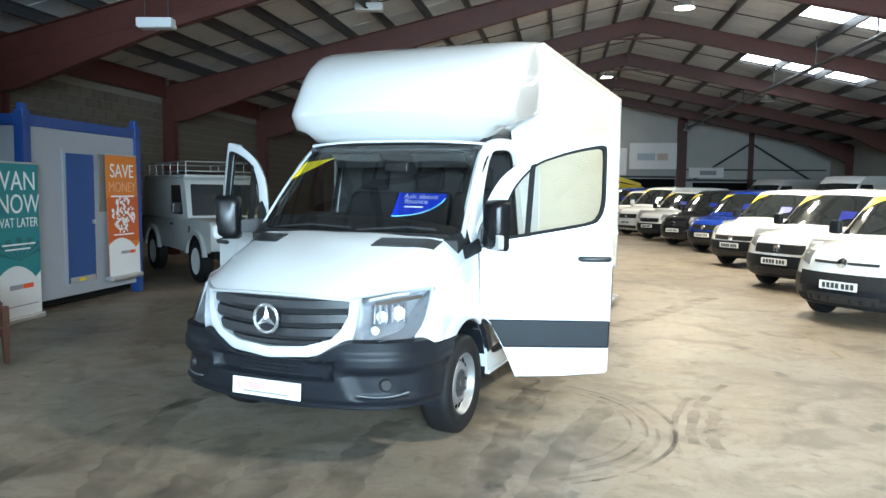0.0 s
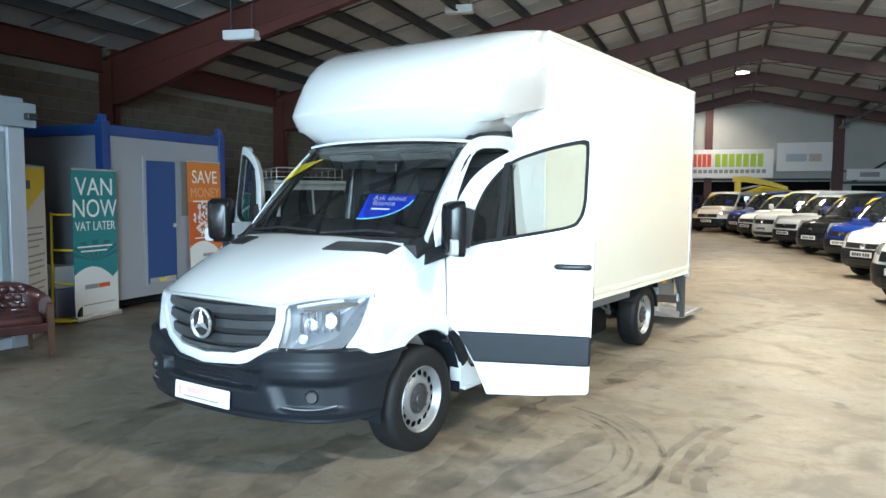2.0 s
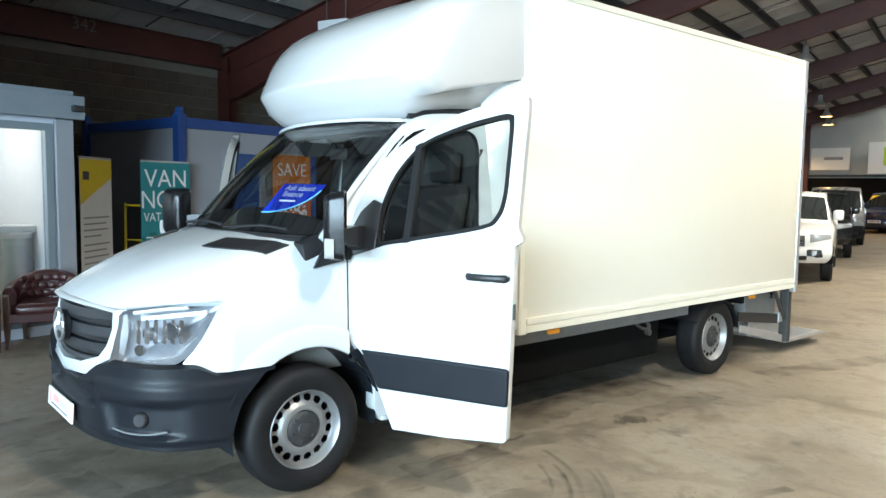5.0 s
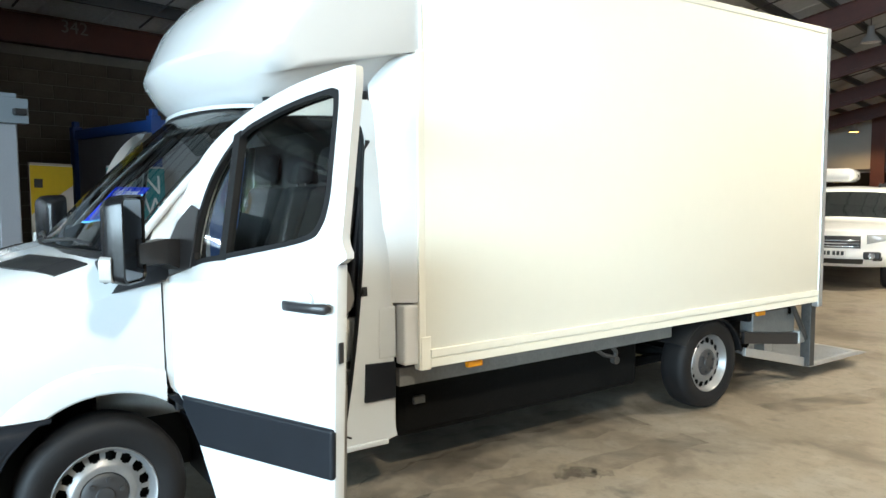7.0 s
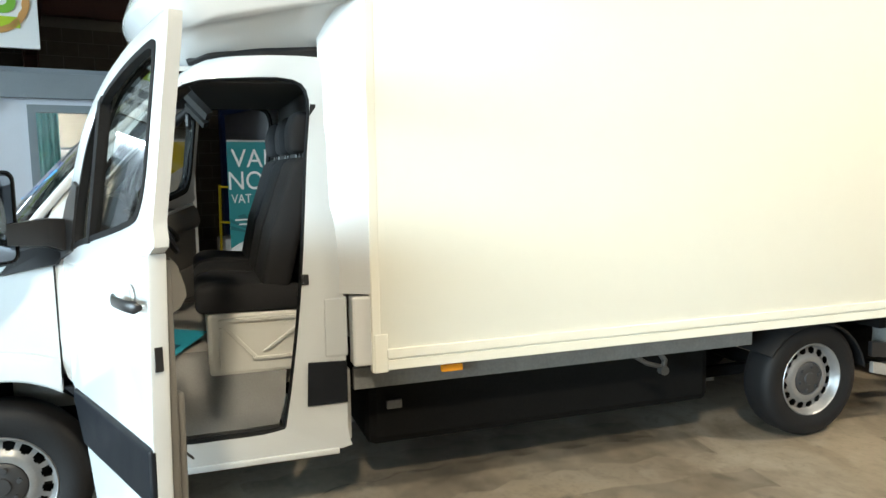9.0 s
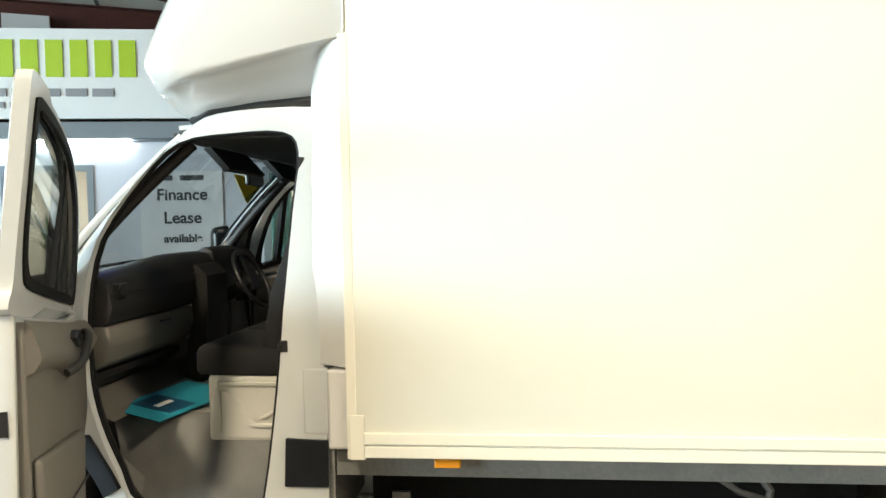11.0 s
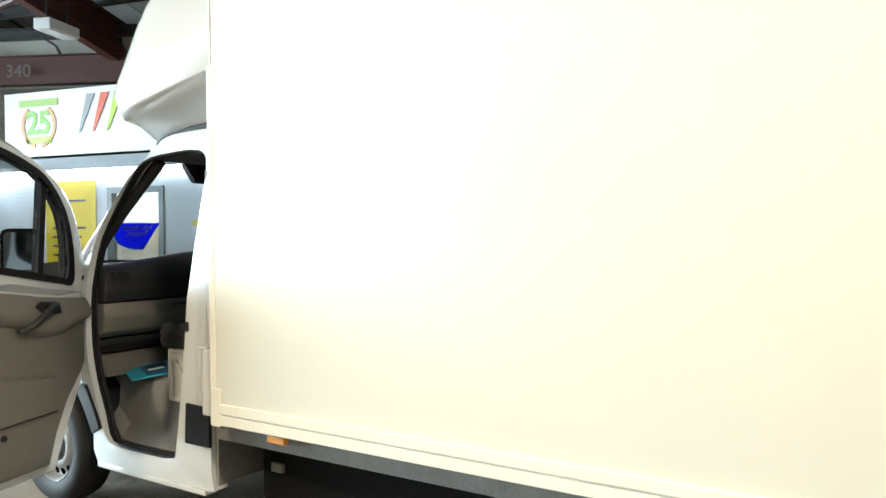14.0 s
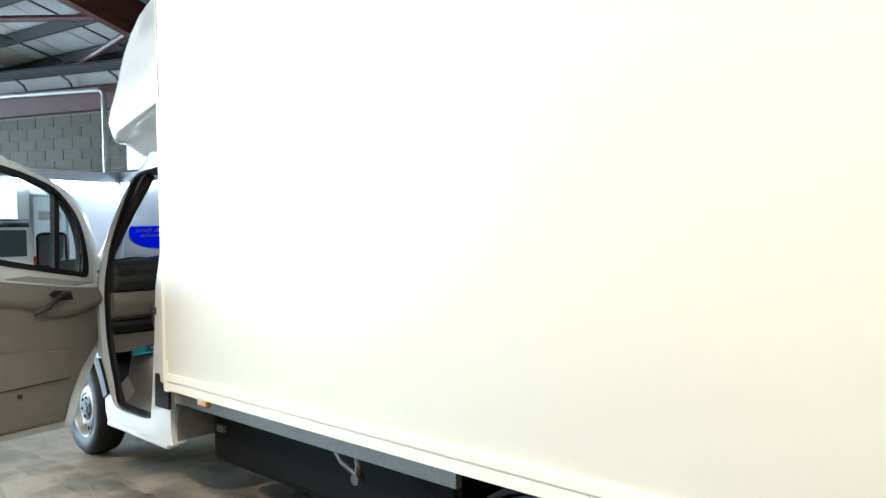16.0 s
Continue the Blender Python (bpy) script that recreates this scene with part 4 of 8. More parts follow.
# posters on the office wall
t = thing("poster_board", BM @ pose(OE + 0.004, -0.64, 0), "tall white poster listing finance and lease", "poster")
part("sheet", box(0, 0.012, -0.47, 0.46, 0.3, 2.32), FINW, t)
for body_, z in (("Finance", 2.04), ("Lease", 1.77), ("available", 1.53)):
    text("lettering", body_, 0.13 if z < 1.6 else 0.19, pose(0.015, 0.0, z, 0, 0, 90), INK, t, bold=0.004)
part("print_bar", box(0.012, 0.015, -0.33, -0.10, 2.21, 2.27), INK, t)
part("print_bar", box(0.012, 0.015, -0.02, 0.25, 2.21, 2.27), INK, t)
for k in range(5):
    part("print_bar", box(0.012, 0.015, -0.35, 0.30 - 0.05 * (k % 3), 1.34 - 0.12 * k, 1.35 - 0.12 * k), SIGNGREY, t)
t = thing("wall_notice", BM @ pose(OE + 0.004, -3.3, 1.78), "small white notice with a yellow head", "notice")
part("sheet", box(0, 0.008, -0.14, 0.14, -0.10, 0.10), FINW, t)
part("head", box(0.008, 0.010, -0.14, 0.14, 0.02, 0.10), YELLOW, t)
t = thing("wall_poster", BM @ pose(OE + 0.004, -5.72, 0), "large yellow poster with dark print", "poster")
part("sheet", box(0, 0.010, -0.50, 0.50, 0.5, 2.52), YELLOW, t)
part("logo_bar", box(0.010, 0.013, -0.36, -0.12, 2.12, 2.30), INK, t)
part("print_bar", box(0.010, 0.013, -0.08, 0.30, 2.2, 2.23), INK, t)
for k in range(9):
    part("print_bar", box(0.010, 0.013, -0.36, 0.30 - 0.09 * (k % 3), 1.78 - 0.14 * k, 1.81 - 0.14 * k), INK, t)
t = thing("wall_poster", BM @ pose(-3.08, ON0 + 0.004, 0), "pale framed board on the office wall", "poster")
part("poster_frame", box(-0.33, 0.33, 0, 0.025, 0.9, 2.44, 0.006), FRAMEG, t)
part("sheet", box(-0.28, 0.28, 0.024, 0.030, 0.95, 2.39), mat("pale_blue_sheet", (0.50, 0.58, 0.66), 0.5, var=0.08), t)
part("print_bar", box(-0.2, 0.2, 0.030, 0.033, 2.0, 2.15), SIGNGREY, t)
# low pale items along the office front
t = thing("shelf_unit", BM @ pose(-3.3, ON0 + 0.32, 0), "low white counter against the office wall", "counter")
part("body", box(-0.6, 0.6, -0.25, 0.2, 0, 1.02, 0.015), OFFWALL, t)
part("top", box(-0.63, 0.63, -0.27, 0.24, 1.02, 1.07, 0.008), WHITEFR, t)

# big sign above the office
sg = thing("shop_sign", BM @ pose(OE + 0.02, 0, 0), "long white sign board with coloured bars above the office", "sign")
SN0, SN1, SZ0, SZ1 = -7.05, 0.45, 2.93, 3.95
part("board", box(-0.06, 0.0, SN0, SN1, SZ0, SZ1, 0.006), SIGNW, sg)


def block_word(n0, n1, count, z0, z1, m_, gap=0.30):
    w_ = (n1 - n0) / count
    for k in range(count):
        a = n0 + k * w_
        part("sign_bar", box(0.0, 0.012, a, a + w_ * (1 - gap), z0, z1), m_, sg)


block_word(-4.28, -3.10, 5, 3.43, 3.84, SIGNRED)
block_word(-2.88, -1.02, 7, 3.40, 3.82, SIGNGREEN)
block_word(-3.9, -1.3, 9, 3.18, 3.27, SIGNGREY, 0.2)
block_word(-3.2, -2.0, 5, 3.05, 3.12, SIGNGREY, 0.25)
for k, m_ in enumerate((SIGNGREY, SIGNRED, SIGNGREEN)):
    bm = bmesh.new()
    n = -5.35 + 0.27 * k
    prism(bm, [(n, 3.85), (n + 0.16, 3.85), (n - 0.12, 3.28), (n - 0.17, 3.26)], 0.0, 0.012)
    part("stripe", bm, m_, sg)
for nb in (-6.33, 0.02):
    bm = bmesh.new()
    for s, a0 in ((1, -70), (-1, 250)):
        pts_o = [(nb + s * 0.36 * math.cos(radians(a)), 3.42 + 0.36 * math.sin(radians(a))) for a in range(-78, 62, 10)]
        pts_i = [(nb + s * (0.30 - 0.015 * (k % 2)) * math.cos(radians(a)), 3.42 + 0.30 * math.sin(radians(a))) for k, a in enumerate(range(-78, 62, 10))]
        prism(bm, pts_o + pts_i[::-1], 0.0, 0.010)
    part("wreath", bm, GOLD, sg, "gold wreath")
    text("badge_number", "25", 0.50, pose(0.008, nb, 3.44, 0, 0, 90), mat("green_number", (0.20, 0.45, 0.05), 0.5), sg, bold=0.016)
    part("badge_bar", box(0.0, 0.010, nb - 0.40, nb + 0.40, 3.72, 3.83), mat("badge_green", (0.30, 0.45, 0.08), 0.5), sg)
    part("badge_bar", box(0.0, 0.010, nb - 0.26, nb + 0.26, 3.13, 3.24), SIGNGREEN, sg)

# ---- the white box van: front axle at the origin, its nose towards -y, its near side towards +x ----
van = thing("box_van", Matrix(), "white luton box van, cab doors open, tail lift lowered", "van")


# bonnet
FRONT = [(0, -0.955, 1.065), (0.30, -0.93, 1.065), (0.53, -0.855, 1.055), (0.72, -0.675, 1.08), (0.90, -0.455, 1.092)]
MID = [(0, -0.56, 1.275), (0.30, -0.54, 1.275), (0.53, -0.47, 1.270), (0.745, -0.31, 1.262), (0.93, -0.08, 1.19)]
REAR = [(0, -0.09, 1.415), (0.30, -0.07, 1.415), (0.55, 0.0, 1.412), (0.77, 0.09, 1.40), (0.955, 0.26, 1.285)]


def bonnet_pt(u, v):
    """u from the middle to the shoulder, v from the grille to the windscreen."""
    A, B, C = (smooth_pts(r, 8) for r in (FRONT, MID, REAR))
    i = min(int(round(u * 32)), 32)
    return lag(v, A[i], B[i], C[i])


bm = bmesh.new()
cols = [i / 16 for i in range(17)]
sheet(bm, [[bonnet_pt(u, v / 10) for u in cols] for v in range(11)])
geo = bmesh.ops.duplicate(bm, geom=bm.verts[:] + bm.edges[:] + bm.faces[:])
bmesh.ops.scale(bm, vec=(-1, 1, 1), verts=[g for g in geo["geom"] if isinstance(g, bmesh.types.BMVert)])
bmesh.ops.remove_doubles(bm, verts=bm.verts[:], dist=0.002)
bonnet = part("bonnet", thick(bm, 0.02), PAINT, van, smooth=40)
for sx in (1, -1):
    # dark air slots near the windscreen, laid on the bonnet
    v_in, v_out = 0.70, 0.86
    q = [[bonnet_pt(u, v + dv * (u - 0.34) * 0.25) for u in (0.34, 0.45, 0.56, 0.68, 0.78)] for v, dv in ((v_in, -0.1), (0.77, 0.0), (v_out, 0.0))]
    q = [[(sx * p.x, p.y - 0.004, p.z + 0.008) for p in r] for r in q]
    bm = bmesh.new()
    sheet(bm, q)
    part("air_vent", thick(bm, 0.008), SATIN, bonnet, "black plastic air slot")

# front wings
ARCH_Y, ARCH_Z, ARCH_R = 0.02, 0.36, 0.45


def arch_z(y):
    d = ARCH_R ** 2 - (y - ARCH_Y) ** 2
    return ARCH_Z + math.sqrt(max(d, 0))


def shoulder(y):
    t = (y + 0.455) / 0.715
    return lag(min(max(t, 0), 1), FRONT[4], MID[4], REAR[4])


def wing_bm():
    rows = []
    for y, xt, zt, xb, zb in ((-0.645, 0.872, 0.80, 0.880, 0.775), (-0.60, 0.893, 0.855, 0.905, 0.755), (-0.555, 0.905, 0.92, 0.928, 0.748), (-0.50, 0.912, 1.02, 0.946, 0.745)):
        rows.append([(xt + (xb - xt) * (1 - (1 - t) ** 2), y, zt + (zb - zt) * t) for t in (0, 0.12, 0.25, 0.4, 0.55, 0.7, 0.8, 0.9, 1)])
    for i in range(25):
        y = -0.45 + i * (0.265 + 0.45) / 24
        s = shoulder(y)
        zb = 0.745 if y < -0.20 else max(arch_z(y), 0.745)
        row = []
        for t in (0, 0.12, 0.25, 0.4, 0.55, 0.7, 0.8, 0.9, 1):
            z = s.z + (zb - s.z) * t
            row.append((s.x + (0.972 - s.x) * math.sin(min(1, t * 1.8) * math.pi / 2), y, z))
        rows.append(row)
    bm = bmesh.new()
    sheet(bm, rows)
    return thick(bm, 0.015)


for sx in (1, -1):
    bm = wing_bm()
    if sx < 0:
        flip(bm)
    wing = part("front_wing", bm, PAINT, van, smooth=35)
    # raised lip round the arch, from the bumper's top back to the door
    bm = bmesh.new()
    lip = []
    for r, x in ((0.449, 0.966), (0.451, 0.984), (0.460, 0.991), (0.50, 0.992), (0.548, 0.988), (0.562, 0.984), (0.574, 0.9735), (0.578, 0.968)):
        a0, a1 = math.acos(0.243 / r), math.pi - math.asin(0.388 / r)
        lip.append([(x, ARCH_Y + r * math.cos(a0 + (a1 - a0) * k / 32), ARCH_Z + r * math.sin(a0 + (a1 - a0) * k / 32)) for k in range(33)])
    sheet(bm, lip)
    part("arch_lip", flip(bm) if sx < 0 else bm, PAINT, wing, "raised white lip round the wheel arch", smooth=30)
    # Black tube paints in the dark shut gap between wing and door.
    bm = bmesh.new()
    tube(bm, [(sx * 0.970, 0.264, 0.80), (sx * 0.970, 0.264, 1.05), (sx * 0.966, 0.262, 1.275)], 0.004, 6)
    part("wing_edge_seal", bm, SEALBLACK, wing, "thin black line drawn for the dark door gap")
    # wheel housing behind the arch
    bm = bmesh.new()
    sheet(bm, [[(x, ARCH_Y + (ARCH_R - 0.004) * math.cos(a), ARCH_Z + (ARCH_R - 0.004) * math.sin(a)) for a in [math.pi * (-0.05 + 1.1 * i / 24) for i in range(25)]] for x in (0.955, 0.60)])
    prism(bm, [(ARCH_Y - 0.46, 0.30), (ARCH_Y + 0.5, 0.30), (ARCH_Y + 0.5, 0.80), (ARCH_Y - 0.46, 0.80)], 0.56, 0.60)
    if sx < 0:
        flip(bm)
    part("wheel_arch_liner", bm, BLACKPL, van, "black plastic wheel arch liner")
    # black filler and white step panel behind the wheel
    bm = prism_bm([(0.265, 0.765), (0.40, 0.765), (0.50, 0.60), (0.535, 0.53), (0.462, 0.49), (0.415, 0.59), (0.34, 0.69)], 0.955, 0.990, bevel=0.004)
    part("arch_moulding", flip(bm) if sx < 0 else bm, BLACKPL, van, "black plastic moulding")

# bumper: a vertical profile swept round the nose
PLAN = [(-0.99, -0.20), (-0.985, -0.40), (-0.955, -0.58), (-0.86, -0.76), (-0.68, -0.885), (-0.40, -0.965), (0, -0.995),
        (0.40, -0.965), (0.68, -0.885), (0.86, -0.76), (0.955, -0.58), (0.985, -0.40), (0.99, -0.20)]
plan = [Vector((p[0], p[1], 0)) for p in smooth_pts([(x, y, 0) for x, y in PLAN], 10)]
def ramp(v, a, b):
    """0 below a, 1 above b, smooth between."""
    k = min(1, max(0, (v - a) / (b - a)))
    return k * k * (3 - 2 * k)


rows = []
for i, p in enumerate(plan):
    d = (plan[min(i + 1, len(plan) - 1)] - plan[max(i - 1, 0)]).normalized()
    n = Vector((d.y, -d.x, 0))
    ax = abs(p.x)
    top = 0.665 + 0.13 * ramp(ax, 0.25, 0.57)
    if p.y > -0.62:
        top = 0.795 - 0.05 * ramp(p.y, -0.62, -0.48)
    low = 0.335 if p.y < -0.43 else min(max(arch_z(p.y), 0.335), top - 0.02)
    prof = []
    for k in range(33):
        t = k / 32
        z = low + (top - low) * t
        o = 0.0
        o -= 0.10 * (1 - ramp(t, 0.0, 0.05)) + 0.05 * ramp(t, 0.97, 1.0)       # turned-in edges
        o -= 0.020 * (1 - ramp(z, 0.39, 0.41))                                # set-back lower lip
        mid = 1 - ramp(ax, 0.44 - (0.66 - z) * 0.15, 0.47 - (0.66 - z) * 0.15)
        o -= 0.055 * mid * ramp(z, 0.525, 0.545) * (1 - ramp(z, 0.635, 0.65))  # centre intake
        side = ramp(ax, 0.47 + (0.62 - z) * 0.45, 0.56 + (0.62 - z) * 0.45) * (1 - ramp(ax, 0.86, 0.95))
        o -= 0.032 * side * ramp(z, 0.425, 0.445) * (1 - ramp(z, 0.575, 0.60))  # fog lamp recess
        o += 0.014 * ramp(ax, 0.46, 0.52) * ramp(z, 0.60, 0.625) * (1 - ramp(z, 0.68, 0.72))  # shoulder crease
        prof.append((p.x + n.x * o, p.y + n.y * o, z))
    rows.append(prof)
bm = bmesh.new()
sheet(bm, rows)
bumper = part("bumper", thick(bm, 0.015), BLACKPL, van, "dark grey textured plastic bumper", smooth=50)


def front_y(x, off=0.0):
    """Depth of the nose at x."""
    return -0.985 + 0.40 * x * x - off


def curved(pts, depth, off=0.0, ref=None):
    """A plate with an (x, z) outline that follows the nose."""
    bm = bmesh.new()
    lo = [bm.verts.new((x, front_y(x, off), z)) for x, z in pts]
    hi = [bm.verts.new((x, front_y(x, off) + depth, z)) for x, z in pts]
    bm.faces.new(lo)
    bm.faces.new(hi)
    k = len(pts)
    for i in range(k):
        bm.faces.new((lo[i], lo[(i + 1) % k], hi[(i + 1) % k], hi[i]))
    bmesh.ops.triangulate(bm, faces=bm.faces[:])
    return bm


def strip(x0, x1, z0, z1, off, depth, n=16, bow=0.0):
    """A horizontal bar that follows the nose, its lower edge bowed."""
    bm = bmesh.new()
    rings = []
    for i in range(n + 1):
        x = x0 + (x1 - x0) * i / n
        dz = bow * (1 - (2 * i / n - 1) ** 2)
        y = front_y(x, off)
        rings.append([(x, y + 0.01, z0 - dz), (x, y, z0 + 0.3 * (z1 - z0) - dz), (x, y + 0.012, z1 - dz), (x, y + depth, z1 - dz), (x, y + depth, z0 - dz)])
    loft(bm, rings)
    return bm


LIP_HIGHLIGHT = mat("grey_lip_highlight", (0.16, 0.165, 0.175), 0.35, var=0.08)
# lower bumper openings, fog lamps, plate
part("lower_grille", strip(-0.42, 0.42, 0.55, 0.64, -0.046, 0.02), DARKHOLE, bumper, "dark lower air intake")
for k in range(3):
    part("intake_slat", strip(-0.41, 0.41, 0.558 + 0.027 * k, 0.568 + 0.027 * k, -0.032, 0.02), SATIN, bumper)
for sx in (1, -1):
    m = Matrix.Translation((sx * 0.755, -0.815, 0.515)) @ Matrix.Rotation(sx * radians(40), 4, "Z")
    bm = bmesh.new()
    lathe(bm, [(-0.020, 0.030), (-0.016, 0.036), (-0.004, 0.042), (0.03, 0.042)], "y", 24)
    fog = part("fog_lamp", bm, SATIN, bumper, "round black fog lamp blank")
    fog.matrix_local = m
    # Thin grey tube paints in the highlight along the fog recess lip.
    bm = bmesh.new()
    tube(bm, smooth_pts([(sx * 0.60, -0.905, 0.452), (sx * 0.70, -0.862, 0.442), (sx * 0.80, -0.800, 0.446), (sx * 0.875, -0.728, 0.465)], 4), 0.005, 6)
    part("fog_trim", bm, LIP_HIGHLIGHT, bumper, "grey line for the highlight on the recess lip")
bm = box(-0.26, 0.26, -0.012, 0.0, -0.055, 0.055, 0.004)
plate = part("number_plate", bm, PLATEW, van, "white dealer plate with red and green bars")
plate.matrix_local = pose(0, -1.004, 0.458, -4)
PRED, PGREEN, PGREY = mat("red_print", (0.72, 0.38, 0.36), 0.5), mat("green_print", (0.58, 0.72, 0.52), 0.5), mat("grey_print", (0.25, 0.25, 0.25), 0.5)
part("plate_bar", box(-0.135, -0.005, -0.0145, -0.011, -0.008, 0.030), PRED, plate)
part("plate_bar", box(0.005, 0.16, -0.0145, -0.011, -0.008, 0.026), PGREEN, plate)
part("plate_bar", box(-0.22, -0.19, -0.0145, -0.011, -0.03, 0.032), PRED, plate)
part("plate_bar", box(-0.17, 0.17, -0.0145, -0.011, -0.034, -0.024), PGREY, plate)

# white grille surround, dark bars, emblem
INN = [(-0.53, 1.03), (-0.27, 1.045), (0, 1.05), (0.27, 1.045), (0.53, 1.03), (0.522, 0.94), (0.478, 0.85), (0.418, 0.79), (0.25, 0.74), (0, 0.722), (-0.25, 0.74), (-0.418, 0.79), (-0.478, 0.85), (-0.522, 0.94)]
OUT = [(-0.585, 1.05), (-0.27, 1.068), (0, 1.072), (0.27, 1.068), (0.585, 1.05), (0.592, 0.93), (0.562, 0.82), (0.495, 0.725), (0.28, 0.675), (0, 0.655), (-0.28, 0.675), (-0.495, 0.725), (-0.562, 0.82), (-0.592, 0.93)]
bm = bmesh.new()
rings = []
for o, off, in ((OUT, -0.03), (OUT, 0.0), ([(0.5 * a + 0.5 * c, 0.5 * b + 0.5 * d) for (a, b), (c, d) in zip(OUT, INN)], 0.014), (INN, 0.0), (INN, -0.06)):
    rings.append([(x, front_y(x, off), z) for x, z in o])
loft(bm, rings, cap=False)
part("grille_surround", bm, PAINT, van, smooth=50)
grille = part("grille", curved([(x * 1.02, z) for x, z in INN], 0.02, -0.065), DARKHOLE, van, "dark grey slatted radiator grille")
GRILLE_PL = mat("grille_plastic", (0.020, 0.021, 0.024), 0.42, var=0.1, fine=200)
for z0, z1, hw in ((0.965, 1.035, 0.515), (0.875, 0.945, 0.505), (0.79, 0.855, 0.465), (0.745, 0.775, 0.33)):
    part("grille_slat", strip(-hw, hw, z0, z1, -0.018, 0.05, 20, 0.012), GRILLE_PL, grille)
SATINCHROME = mat("brushed_chrome", (0.62, 0.63, 0.65), 0.28, metal=0.9, var=0.04)
bm = bmesh.new()
R0, R1 = 0.088, 0.0105
rings = []
for i in range(40):
    a = 2 * math.pi * i / 40
    rings.append([((R0 + R1 * math.cos(b)) * math.cos(a), R1 * math.sin(b), (R0 + R1 * math.cos(b)) * math.sin(a)) for b in [2 * math.pi * k / 8 for k in range(8)]])
loft(bm, rings + [rings[0]], cap=False)
for i in range(3):
    a = math.pi / 2 + 2 * math.pi * i / 3
    d, s = Vector((math.cos(a), 0, math.sin(a))), Vector((-math.sin(a), 0, math.cos(a)))
    c = [d * 0.086, s * 0.021 + d * 0.012, -s * 0.021 + d * 0.012, Vector((0, -0.022, 0)), Vector((0, 0.006, 0))]
    v = [bm.verts.new(p) for p in c]
    for q in ((0, 1, 3), (0, 3, 2), (0, 4, 1), (0, 2, 4), (1, 4, 3), (2, 3, 4)):
        bm.faces.new([v[k] for k in q])
em = part("emblem", bm, SATINCHROME, grille, "round chrome emblem", smooth=30)
em.matrix_local = Matrix.Translation((0, -1.005, 0.905))
bm = bmesh.new()
lathe(bm, [(0.0, 0.001), (0.0, 0.084), (0.035, 0.084), (0.035, 0.001)], "y", 32)
part("emblem_back", bm, SATIN, grille).matrix_local = Matrix.Translation((0, -0.998, 0.905))

# headlamps
LAMPBOWL = mat("lamp_housing", (0.46, 0.47, 0.49), 0.34, metal=0.6, var=0.12, scale=9, fine=40)
LAMPDARK = mat("smoked_lamp_bezel", (0.17, 0.175, 0.185), 0.3, var=0.12, scale=20)
LAMP = [(0.605, -0.845, 1.045), (0.72, -0.70, 1.072), (0.82, -0.565, 1.088), (0.915, -0.43, 1.096), (0.915, -0.48, 1.03), (0.912, -0.53, 0.955), (0.900, -0.585, 0.875),
        (0.865, -0.665, 0.800), (0.80, -0.76, 0.776), (0.70, -0.845, 0.766), (0.575, -0.905, 0.762), (0.585, -0.892, 0.86), (0.598, -0.868, 0.97)]
